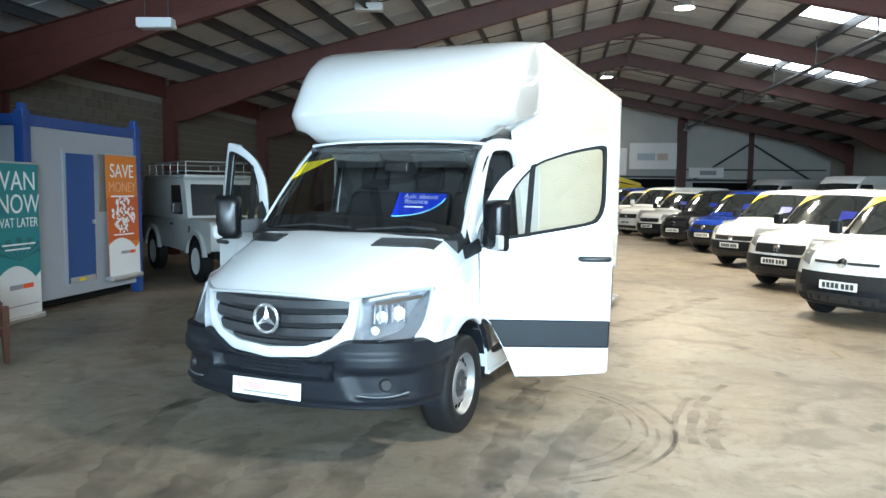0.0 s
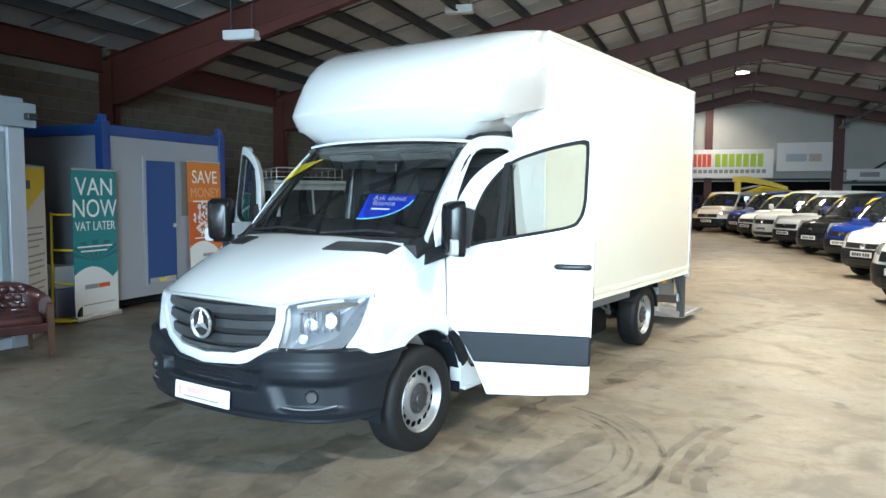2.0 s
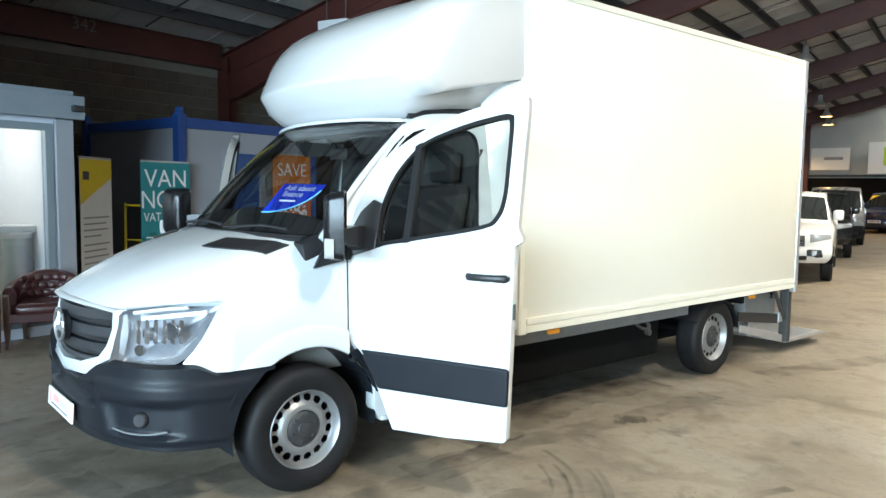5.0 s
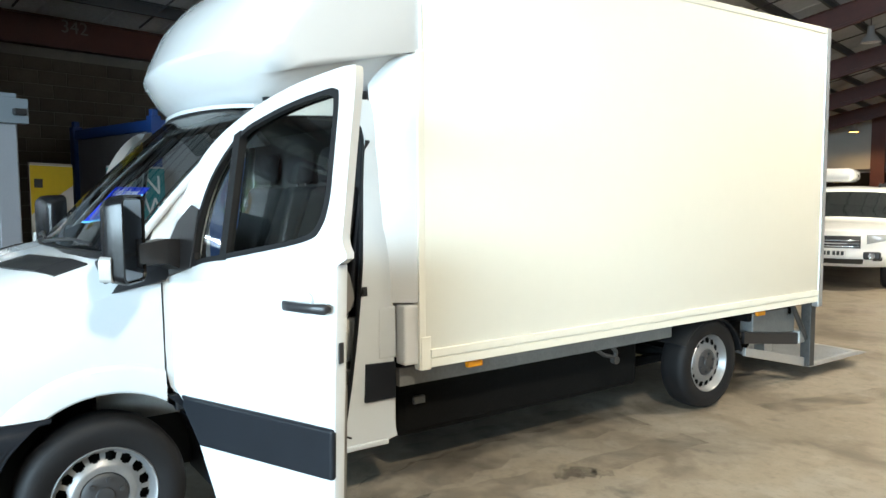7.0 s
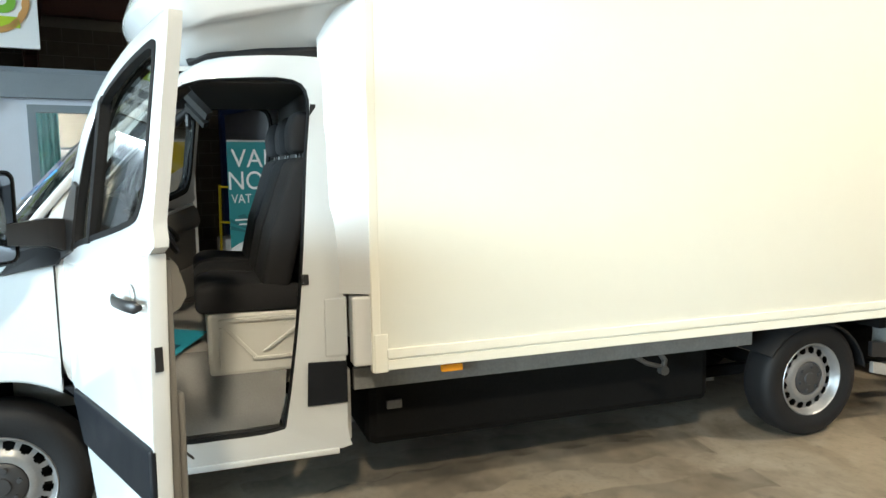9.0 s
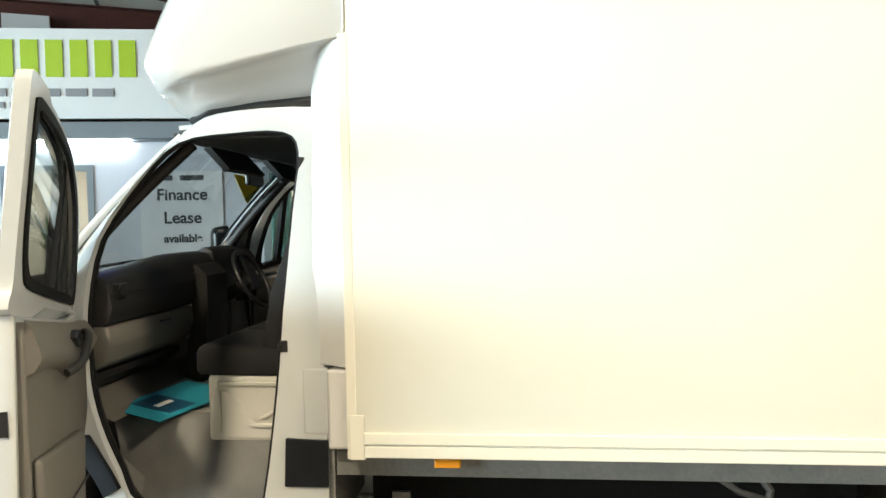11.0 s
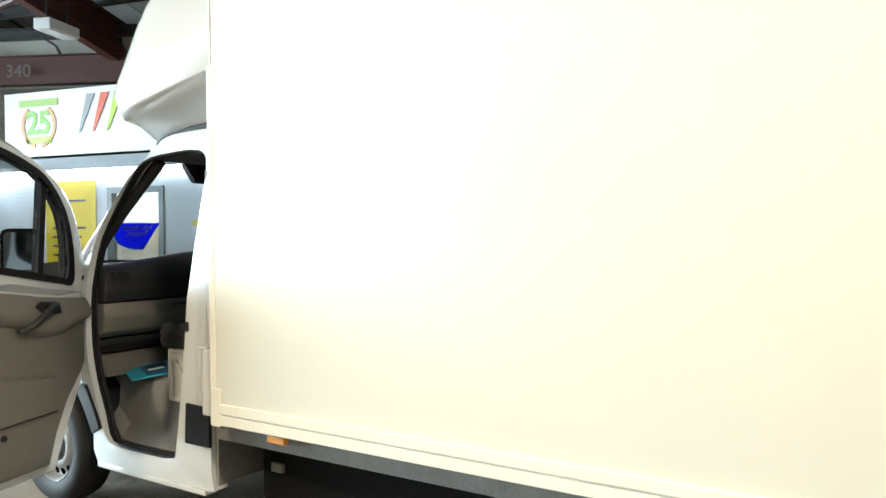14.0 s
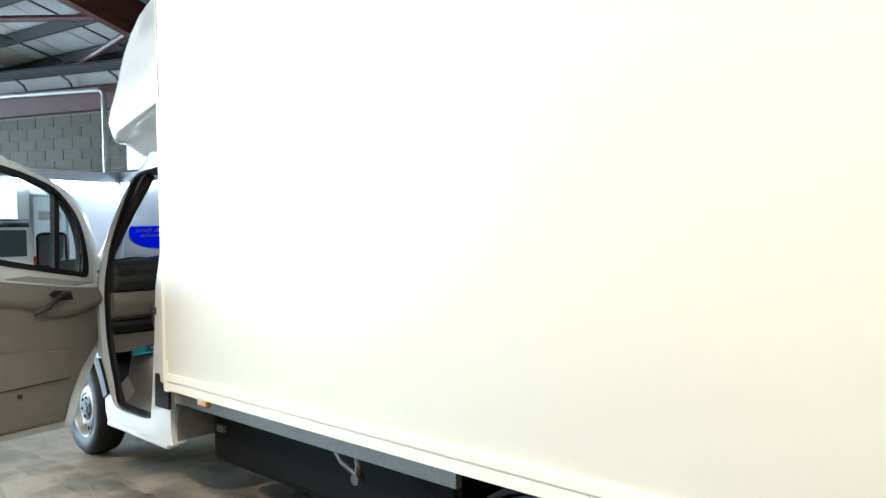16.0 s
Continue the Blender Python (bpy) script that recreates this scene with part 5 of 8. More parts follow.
for sx in (1, -1):
    loopp = smooth_pts(LAMP, 3, True)
    cen = sum(loopp, Vector()) / len(loopp)
    outw = Vector((0.66, -0.75, 0.05))
    bm = bmesh.new()
    rings = []
    for s, push in ((1.0, 0.0), (0.97, 0.006), (0.9, 0.013), (0.8, 0.019), (0.6, 0.026), (0.35, 0.030), (0.02, 0.032)):
        rings.append([cen + (p - cen) * s + outw * push for p in loopp])
    loft(bm, rings, cap=False)
    if sx < 0:
        flip(bm)
    lens = part("headlamp", bm, LENS, van, "clear headlamp with chrome reflectors", smooth=40)
    lens.visible_shadow = False
    bm = bmesh.new()
    rings = [[cen + (p - cen) * s - outw * d for p in loopp] for s, d in ((1.0, 0.0), (0.95, 0.03), (0.80, 0.085), (0.4, 0.11), (0.02, 0.115))]
    loft(bm, rings, cap=False)
    if sx < 0:
        flip(bm)
    part("reflector_bowl", bm, LAMPBOWL, lens, smooth=40)
    # stepped vertical facets of the main reflector and a chrome blade above it
    for k in range(6):
        x0 = 0.655 + 0.026 * k
        y0 = -0.80 + 0.034 * k
        bm = prism_bm([(y0, 0.885), (y0 + 0.020, 0.875), (y0 + 0.024, 1.0), (y0 + 0.006, 1.005)], sx * x0 - 0.009, sx * x0 + 0.009, bevel=0.003)
        part("reflector_facet", bm, REFL, lens)
    bm = bmesh.new()
    sheet(bm, [[(sx * (0.66 + 0.20 * q), -0.775 + 0.26 * q, 0.995 + 0.035 * q + dz) for q in (0, 0.25, 0.5, 0.75, 1)] for dz in (0.0, 0.022)])
    part("chrome_blade", thick(bm, 0.006), CHROME, lens, "chrome blade in the lamp")
    # dark bezel along the outer and lower edge of the lamp
    bm = bmesh.new()
    edge_ = [loopp[k % len(loopp)] for k in range(9, 31)]
    wid = [0.10 + 0.34 * math.sin(math.pi * (k / 21) ** 0.7) for k in range(22)]
    sheet(bm, [[cen + (p - cen) * (1 - w_ * q) - outw * (0.004 + 0.055 * q) for p, w_ in zip(edge_, wid)] for q in (0, 0.5, 1)])
    part("lamp_bezel", flip(bm) if sx < 0 else bm, LAMPDARK, lens, "smoked grey lamp bezel", smooth=50)
    for cx, cy, cz, r in ((0.765, -0.665, 0.945, 0.044), (0.69, -0.75, 0.93, 0.036), (0.665, -0.79, 0.845, 0.028)):
        bm = bmesh.new()
        lathe(bm, [(0.0, r), (0.004, r * 1.06), (0.02, r), (0.035, r * 0.6), (0.042, r * 0.3), (0.02, r * 0.24), (0.015, 0.002)], "y", 32)
        bowl = part("reflector", bm, REFL, lens, "round chrome reflector", smooth=40)
        bowl.matrix_local = Matrix.Translation((sx * cx, cy, cz)) @ Matrix.Rotation(sx * radians(30), 4, "Z")
    bm = bmesh.new()
    tube(bm, smooth_pts([(sx * 0.63, -0.80, 1.035), (sx * 0.73, -0.675, 1.055), (sx * 0.80, -0.585, 1.062)], 4), 0.010, 8)
    part("lamp_strip", bm, CREAMPL, lens, "pale indicator strip")

# windscreen
WB = [(0, -0.085, 1.405), (0.45, -0.045, 1.405), (0.70, 0.02, 1.402), (0.865, 0.115, 1.395)]
WT = [(0, 0.625, 2.105), (0.42, 0.655, 2.10), (0.64, 0.70, 2.09), (0.775, 0.765, 2.07)]


def screen_pt(u, v):
    A, B = smooth_pts(WB, 8), smooth_pts(WT, 8)
    i = min(int(round(abs(u) * 24)), 24)
    p = A[i].lerp(B[i], v) + Vector((0, -0.02, 0.015)) * math.sin(v * math.pi)
    return Vector((math.copysign(p.x, u), p.y, p.z))


bm = bmesh.new()
us = [(-24 + i) / 24 for i in range(0, 49, 2)]
sheet(bm, [[screen_pt(u, v / 10) for u in us] for v in range(11)])
screen = part("windscreen", bm, SCREENGLASS, van, "laminated windscreen with stickers inside", smooth=60)
screen.visible_shadow = False
edge = [screen_pt(u, 0) for u in us] + [screen_pt(1, v / 10) for v in range(1, 10)] + [screen_pt(u, 1) for u in reversed(us)] + [screen_pt(-1, v / 10) for v in range(9, 0, -1)]
bm = bmesh.new()
n = len(edge)
mid = sum(edge, Vector()) / n
inner = [p + (mid - p) * 0.045 for p in edge]
for ring in (edge,):
    a = [bm.verts.new(p + Vector((0, -0.004, 0.003))) for p in edge]
    b = [bm.verts.new(p + Vector((0, -0.003, 0.003))) for p in inner]
    for i in range(n):
        bm.faces.new((a[i], a[(i + 1) % n], b[(i + 1) % n], b[i]))
part("screen_seal", bm, SEALBLACK, screen, "black edge band of the windscreen")
for sx in (1, -1):
    bm = bmesh.new()
    tube(bm, [screen_pt(sx, v / 8) + Vector((sx * 0.022, 0.020, -0.004)) for v in range(9)], 0.020, 10)
    part("a_pillar", bm, PAINT, van, "white screen pillar", smooth=60)
    bm = bmesh.new()
    tube(bm, [screen_pt(sx, v / 8) + Vector((-sx * 0.012, 0.050, -0.035)) for v in range(9)], 0.030, 8)
    part("inner_pillar", bm, DARKPL, van, "dark inner screen pillar", smooth=60)
# scuttle panel and wipers
bm = bmesh.new()
sheet(bm, [[screen_pt(u * 0.86, 0) + Vector((0, dy, dz)) for u in us] for dy, dz in ((-0.045, -0.012), (-0.02, 0.010), (0.02, 0.012))])
part("scuttle_panel", thick(bm, 0.01), SATIN, van, "black plastic scuttle below the windscreen")
for x0, x1 in ((-0.55, 0.10), (0.12, 0.72)):
    bm = bmesh.new()
    tube(bm, [screen_pt(x0, 0) + Vector((0, -0.03, 0.03)), screen_pt((x0 + x1) / 2, 0.05) + Vector((0, -0.03, 0.02)), screen_pt(x1, 0.03) + Vector((0, -0.03, 0.02))], 0.009, 6)
    part("wiper", bm, SATIN, van, "black wiper arm")

# cab sides round the door openings
IN3 = [(0.60, 0.455), (0.90, 0.44), (1.14, 0.45), (1.185, 0.52), (1.25, 0.95), (1.285, 1.30), (1.322, 1.72), (1.345, 1.97), (1.275, 2.062), (1.03, 2.064), (0.80, 2.03), (0.62, 1.87), (0.435, 1.61), (0.385, 1.31), (0.388, 1.0), (0.43, 0.80), (0.515, 0.60)]


def side_x(z):
    return 0.972 - max(0, z - 1.28) * 0.125


def shut_depth(y):
    """Depth of the painted return round the door opening, deeper along the front pillar."""
    return 0.024 + 0.032 * min(1, max(0, (0.80 - y) / 0.3))


OUT3 = [(0.97, 0.49, 0.325), (0.97, 0.90, 0.32), (0.968, 1.435, 0.328), (0.972, 1.462, 0.43), (0.972, 1.46, 0.95), (0.972, 1.45, 1.30), (0.925, 1.44, 1.70), (0.875, 1.43, 2.10), (0.855, 1.41, 2.165), (0.850, 1.05, 2.162), (0.812, 0.845, 2.118),
        (0.79, 0.655, 1.955), (0.832, 0.32, 1.61), (0.945, 0.20, 1.305), (0.972, 0.265, 1.0), (0.972, 0.285, 0.80), (0.972, 0.44, 0.60)]
INCLOSE = smooth_pts([(0, y, z) for y, z in IN3], 3, True)
for sx in (1, -1):
    bm = bmesh.new()
    o3 = smooth_pts(OUT3, 3, True)
    i3 = [(side_x(p.z) - 0.005, p.y, p.z) for p in INCLOSE]
    rings = [[(p.x - (0.012 if p.y < 0.9 and p.z > 1.2 else 0.09), p.y, p.z) for p in o3], o3, [tuple(0.5 * a + 0.5 * b + (0.006 if k == 0 else 0) for k, (a, b) in enumerate(zip(p, q))) for p, q in zip(o3, i3)], i3,
             [(x - shut_depth(y), y, z) for x, y, z in i3]]
    loft(bm, rings, cap=False)
    if sx < 0:
        flip(bm)
    shell = part("cab_side", bm, PAINT, van, "white cab side with a door opening", smooth=38)
    bm = bmesh.new()
    loft(bm, [[(x - shut_depth(y) - d, y, z) for x, y, z in i3] for d in (0.001, 0.014, 0.028)], cap=False)
    part("pillar_trim", flip(bm) if sx < 0 else bm, DARKPL, shell, "dark plastic pillar trim", smooth=38)
    bm = bmesh.new()
    pts = [(side_x(p.z) - shut_depth(p.y) + 0.002, p.y, p.z) for p in INCLOSE]
    tube(bm, pts + [pts[0]], 0.014, 8)
    part("door_seal", flip(bm) if sx < 0 else bm, SEALBLACK, van, "black rubber door seal", smooth=60)
    bm = prism_bm([(1.275, 0.555), (1.465, 0.555), (1.465, 0.755), (1.285, 0.762)], 0.965, 0.985, bevel=0.004)
    part("side_moulding", flip(bm) if sx < 0 else bm, BLACKPL, van, "black plastic side moulding")
    bm = box(0.955, 0.975, 1.268, 1.302, 1.125, 1.175, 0.004)
    tube(bm, [(0.972, 1.275, 1.165), (0.990, 1.268, 1.16), (0.990, 1.268, 1.14), (0.972, 1.275, 1.135)], 0.005, 6)
    part("door_striker", flip(bm) if sx < 0 else bm, SATIN, shell, "dark steel door striker")
    bm = box(0.90, 0.982, 0.50, 1.42, 0.305, 0.335, 0.008)
    part("sill", flip(bm) if sx < 0 else bm, PAINT, van)
    bm = box(0.60, 0.925, 0.53, 1.17, 0.40, 0.445)
    bx(bm, 0.90, 0.93, 0.56, 1.16, 0.44, 0.452)
    part("entry_step", flip(bm) if sx < 0 else bm, SATIN, van, "black ribbed entry step")

# cab roof
bm = bmesh.new()
rows = []
for j in range(7):
    y = 0.62 + j * 0.135
    rows.append([(x, max(y, 0.62) + 0.17 * (abs(x) / 0.85) ** 2 * (1 - j / 6), 2.105 + 0.10 * (1 - (abs(x) / 0.9) ** 3) * min(1, 0.3 + j * 0.2)) for x in [(-0.80 + 0.0941 * i) for i in range(18)]])
sheet(bm, rows)
part("cab_roof", thick(bm, 0.02), PAINT, van, smooth=40)
# cab back wall and floor
part("bulkhead", prism_bm([(-0.93, 0.62), (0.93, 0.62), (0.93, 1.35), (0.84, 2.12), (-0.84, 2.12), (-0.93, 1.35)], 1.40, 1.44, "y"), mat("grey_bulkhead", (0.03, 0.03, 0.03), 0.8, var=0.1), van, "dark grey cab bulkhead")
part("headlining", box(-0.80, 0.80, 0.74, 1.40, 2.05, 2.085, 0.01), mat("grey_headlining", (0.05, 0.05, 0.05), 0.9, var=0.1), van, "dark headlining")
part("cab_floor", box(-0.70, 0.70, 0.02, 1.40, 0.60, 0.795), CABFLOOR, van, "grey moulded cab floor")
for sx in (1, -1):
    bm = bmesh.new()
    sheet(bm, [[(sx * 0.70, y, 0.795) for y in (0.36, 0.5, 0.7, 0.95, 1.25)], [(sx * 0.745, y, 0.77) for y in (0.38, 0.52, 0.7, 0.95, 1.22)], [(sx * 0.80, y, z) for y, z in ((0.44, 0.62), (0.55, 0.52), (0.7, 0.50), (0.95, 0.50), (1.19, 0.52))], [(sx * 0.88, y, z) for y, z in ((0.50, 0.58), (0.58, 0.455), (0.7, 0.45), (0.95, 0.45), (1.15, 0.455))]])
    part("step_well", thick(bm, 0.01), STEPMAT, van, "grey moulded step well", smooth=50)

# dashboard
DASH = [(0.02, 1.37), (0.12, 1.415), (0.30, 1.445), (0.40, 1.445), (0.46, 1.41), (0.475, 1.30), (0.455, 1.235), (0.40, 1.225), (0.05, 1.20)]
dash = part("dashboard", prism_bm(DASH, -0.89, 0.89, bevel=0.012), DARKPL, van, "dark grey dashboard with a light lower half", smooth=35)
bm = bmesh.new()
rows = []
for x in [0.88 - 0.11 * i for i in range(17)]:
    u = min(1, max(0, (0.86 - x) / 0.75))
    h = 0.07 * u * u * (3 - 2 * u)
    rows.append([(x, y, z + h * q) for y, z, q in ((0.06, 1.385, 0), (0.14, 1.415, 0.45), (0.24, 1.436, 0.85), (0.34, 1.449, 1.0), (0.42, 1.440, 0.95), (0.462, 1.412, 0.55), (0.478, 1.37, 0.0))])
sheet(bm, rows)
part("dash_cowl", thick(bm, 0.008), DARKPL, dash, "dark dashboard top rising to the middle", smooth=50)
bm = prism_bm([(0.05, 1.20), (0.40, 1.222), (0.455, 1.225), (0.462, 1.14), (0.43, 1.055), (0.34, 1.01), (0.05, 1.0)], 0.06, 0.89, bevel=0.01)
glove = part("glove_box", bm, GREYPL, dash, "light grey glove box lid", smooth=35)
part("glove_latch", box(0.34, 0.44, 0.462, 0.470, 1.185, 1.195), SATIN, glove)
part("lower_shelf", prism_bm([(0.05, 1.0), (0.37, 1.005), (0.37, 0.975), (0.27, 0.91), (0.05, 0.88)], 0.06, 0.88), DARKPL, dash)
part("toe_board", prism_bm([(0.03, 0.79), (0.46, 0.797), (0.40, 0.82), (0.27, 0.90), (0.03, 0.92)], -0.88, 0.88), GREYPL, dash, "grey carpeted toe board")
bm = bmesh.new()
loft(bm, [[(x, y, z) for x, y, z in ((0.055, 0.42 + 0.03 * k, z), (0.055, 0.52 + 0.02 * k, z - 0.01), (-0.22, 0.52 + 0.02 * k, z - 0.01), (-0.22, 0.42 + 0.03 * k, z))] for k, z in ((-1, 0.80), (0, 1.0), (1, 1.25), (1, 1.40), (-2, 1.46))])
part("centre_console", bm, DARKPL, dash)
for vx in (0.80, 0.02, -0.80):
    part("dash_vent", prism_bm([(0.458, 1.345), (0.477, 1.34), (0.477, 1.405), (0.458, 1.415)], vx - 0.055, vx + 0.055), SATIN, dash, "black air vent")
bm = bmesh.new()
lathe(bm, [(0, 0.004), (0, 0.034), (0.012, 0.036), (0.014, 0.024)], "y", 20)
part("vent_knob", bm, SATIN, dash).matrix_local = Matrix.Translation((0.81, 0.475, 1.375))
bm = bmesh.new()
rings = []
for i in range(36):
    a = 2 * math.pi * i / 36
    rings.append([((0.19 + 0.016 * math.cos(b)) * math.cos(a), (0.19 + 0.016 * math.cos(b)) * math.sin(a), 0.016 * math.sin(b)) for b in [2 * math.pi * k / 8 for k in range(8)]])
loft(bm, rings + [rings[0]], cap=False)
bx(bm, -0.18, 0.18, -0.025, 0.02, -0.03, 0.0)
bx(bm, -0.025, 0.025, -0.18, 0.0, -0.03, 0.0)
bx(bm, -0.07, 0.07, -0.06, 0.06, -0.04, 0.015)
wheel_ = part("steering_wheel", bm, SATIN, van, "black steering wheel", smooth=40)
wheel_.matrix_local = pose(-0.42, 0.62, 1.33, -62)
bm = bmesh.new()
tube(bm, [(-0.42, 0.60, 1.32), (-0.42, 0.40, 1.20)], 0.04, 10)
part("steering_column", bm, DARKPL, van)
bm = prism_bm([(0.36, 1.44), (0.47, 1.44), (0.455, 1.52), (0.40, 1.545), (0.33, 1.50)], -0.62, -0.22, bevel=0.015)
part("instrument_hood", bm, DARKPL, dash, smooth=40)


def seat(cx, w):
    h = w / 2
    base = part("seat_base", box(cx - h + 0.02, cx + h - 0.02, 0.85, 1.36, 0.68, 0.985, 0.02), CREAMPL, van, "pale moulded plastic seat plinth")
    for pts in ([(0.90, 0.955), (1.27, 0.955), (1.27, 0.940), (0.90, 0.940)], [(0.92, 0.915), (0.945, 0.915), (1.075, 0.765), (1.05, 0.765)], [(1.05, 0.765), (1.30, 0.765), (1.30, 0.75), (1.05, 0.75)],
                [(1.10, 0.79), (1.125, 0.79), (1.29, 0.905), (1.265, 0.905)], [(0.90, 0.915), (0.915, 0.915), (0.915, 0.72), (0.90, 0.72)]):
        part("seat_base_rib", prism_bm(pts, cx + h - 0.024, cx + h - 0.006, bevel=0.003), CREAMPL, base)
    part("seat_base_stud", prism_bm([(1.27, 0.70), (1.31, 0.70), (1.32, 0.72), (1.31, 0.74), (1.27, 0.74)], cx + h - 0.03, cx + h + 0.01, bevel=0.006), SATIN, base, "black catch")
    bm = prism_bm([(0.80, 0.985), (1.30, 0.975), (1.30, 1.10), (1.10, 1.115), (0.88, 1.14), (0.80, 1.11)], cx - h, cx + h, bevel=0.035, seg=3)
    part("seat_cushion", bm, FABRIC, van, "black fabric seat cushion", smooth=60)
    bm = prism_bm([(1.10, 1.09), (1.24, 1.08), (1.385, 1.66), (1.36, 1.72), (1.28, 1.70), (1.16, 1.35)], cx - h + 0.01, cx + h - 0.01, bevel=0.035, seg=3)
    part("seat_back", bm, FABRIC, van, "black fabric seat back", smooth=60)
    bm = prism_bm([(1.28, 1.73), (1.36, 1.73), (1.385, 1.93), (1.31, 1.94), (1.275, 1.85)], cx - 0.13, cx + 0.13, bevel=0.03, seg=3)
    part("headrest", bm, FABRIC, van, "black fabric headrest", smooth=60)
    for dx in (-0.06, 0.06):
        bm = bmesh.new()
        tube(bm, [(cx + dx, 1.33, 1.68), (cx + dx, 1.335, 1.76)], 0.007, 6)
        part("headrest_post", bm, SATIN, van)


seat(0.56, 0.46)
seat(0.10, 0.42)
seat(-0.46, 0.50)
bm = bmesh.new()
tube(bm, [(0.88, 1.36, 1.95), (0.86, 1.33, 1.60), (0.83, 1.28, 1.05)], 0.018, 4)
part("seat_belt", bm, SATIN, van, "black seat belt")
bm = box(-0.10, 0.12, 0.80, 0.83, 1.88, 1.96, 0.012)
part("interior_mirror", bm, SATIN, van, "dark interior mirror on the screen")
for sx in (1, -1):
    part("sun_visor", prism_bm([(0.80, 2.03), (0.83, 2.04), (0.93, 1.93), (0.90, 1.92)], sx * 0.15, sx * 0.62), mat("visor_grey", (0.03, 0.03, 0.03), 0.9), van)

for sx in (1, -1):
    bm = bmesh.new()
    a = [(0.958, 0.055, 1.243), (0.925, 0.13, 1.332), (0.958, 0.345, 1.392), (0.984, 0.275, 1.283)]
    loft(bm, [a, [(x - 0.05, y + 0.01, z - 0.01) for x, y, z in a]])
    part("mirror_corner_trim", flip(bm) if sx < 0 else bm, SATIN, van, "black plastic corner trim ahead of the door")

# ---- doors ----
DO = [(-0.085, 1.30), (-0.045, 1.48), (0.083, 1.758), (0.21, 1.895), (0.38, 1.997), (0.53, 2.06), (0.683, 2.107), (0.85, 2.14), (0.95, 2.152), (0.985, 2.12), (0.98, 1.85), (0.975, 1.65), (0.97, 1.50), (0.965, 1.40), (0.5, 1.33), (0.2, 1.29)]
DI = [(0.125, 1.36), (0.13, 1.50), (0.185, 1.68), (0.265, 1.81), (0.39, 1.93), (0.53, 1.99), (0.68, 2.035), (0.84, 2.068), (0.895, 2.068), (0.915, 2.03), (0.910, 1.80), (0.902, 1.64), (0.868, 1.535), (0.78, 1.478), (0.4, 1.405), (0.2, 1.37)]
LOW = [(-0.085, 1.30), (-0.085, 0.85), (0.0, 0.80), (0.066, 0.74), (0.155, 0.56), (0.25, 0.335), (0.60, 0.35), (0.92, 0.372), (0.94, 0.39), (0.95, 0.8), (0.965, 1.40), (0.5, 1.33), (0.2, 1.29)]


def lean(bm):
    for v in bm.verts:
        v.co.x -= max(0, v.co.z - 1.28) * 0.125
    return bm


def wedge(bm, y0):
    """Cuts back the inner side of a door's front edge, which swings into the shut recess."""
    for v in bm.verts:
        if v.co.x < -0.03:
            v.co.y = max(v.co.y, y0)
    return bm


DARKGRIP = mat("dark_grip", (0.022, 0.022, 0.022), 0.5)
MIRRORCASE = mat("gloss_black_mirror_case", (0.007, 0.007, 0.008), 0.24, var=0.1, fine=200, spec=0.3)
MIRROR = mat("tinted_mirror", (0.17, 0.18, 0.20), 0.03, metal=1.0, var=0.02)
CLEARLENS = mat("clear_lens", (0.36, 0.36, 0.35), 0.15, coat=0.5)


def rounded(w, h, r, y, dz=0.0, dx=0.0, n=5):
    """Outline of a rounded rectangle with half sizes w, h in the plane y."""
    pts = []
    for cx, cz, a0 in ((w - r, h - r, 0), (r - w, h - r, 90), (r - w, r - h, 180), (w - r, r - h, 270)):
        pts += [(cx + r * math.cos(radians(a0 + 90 * k / n)) + dx, y, cz + r * math.sin(radians(a0 + 90 * k / n)) + dz) for k in range(n + 1)]
    return pts


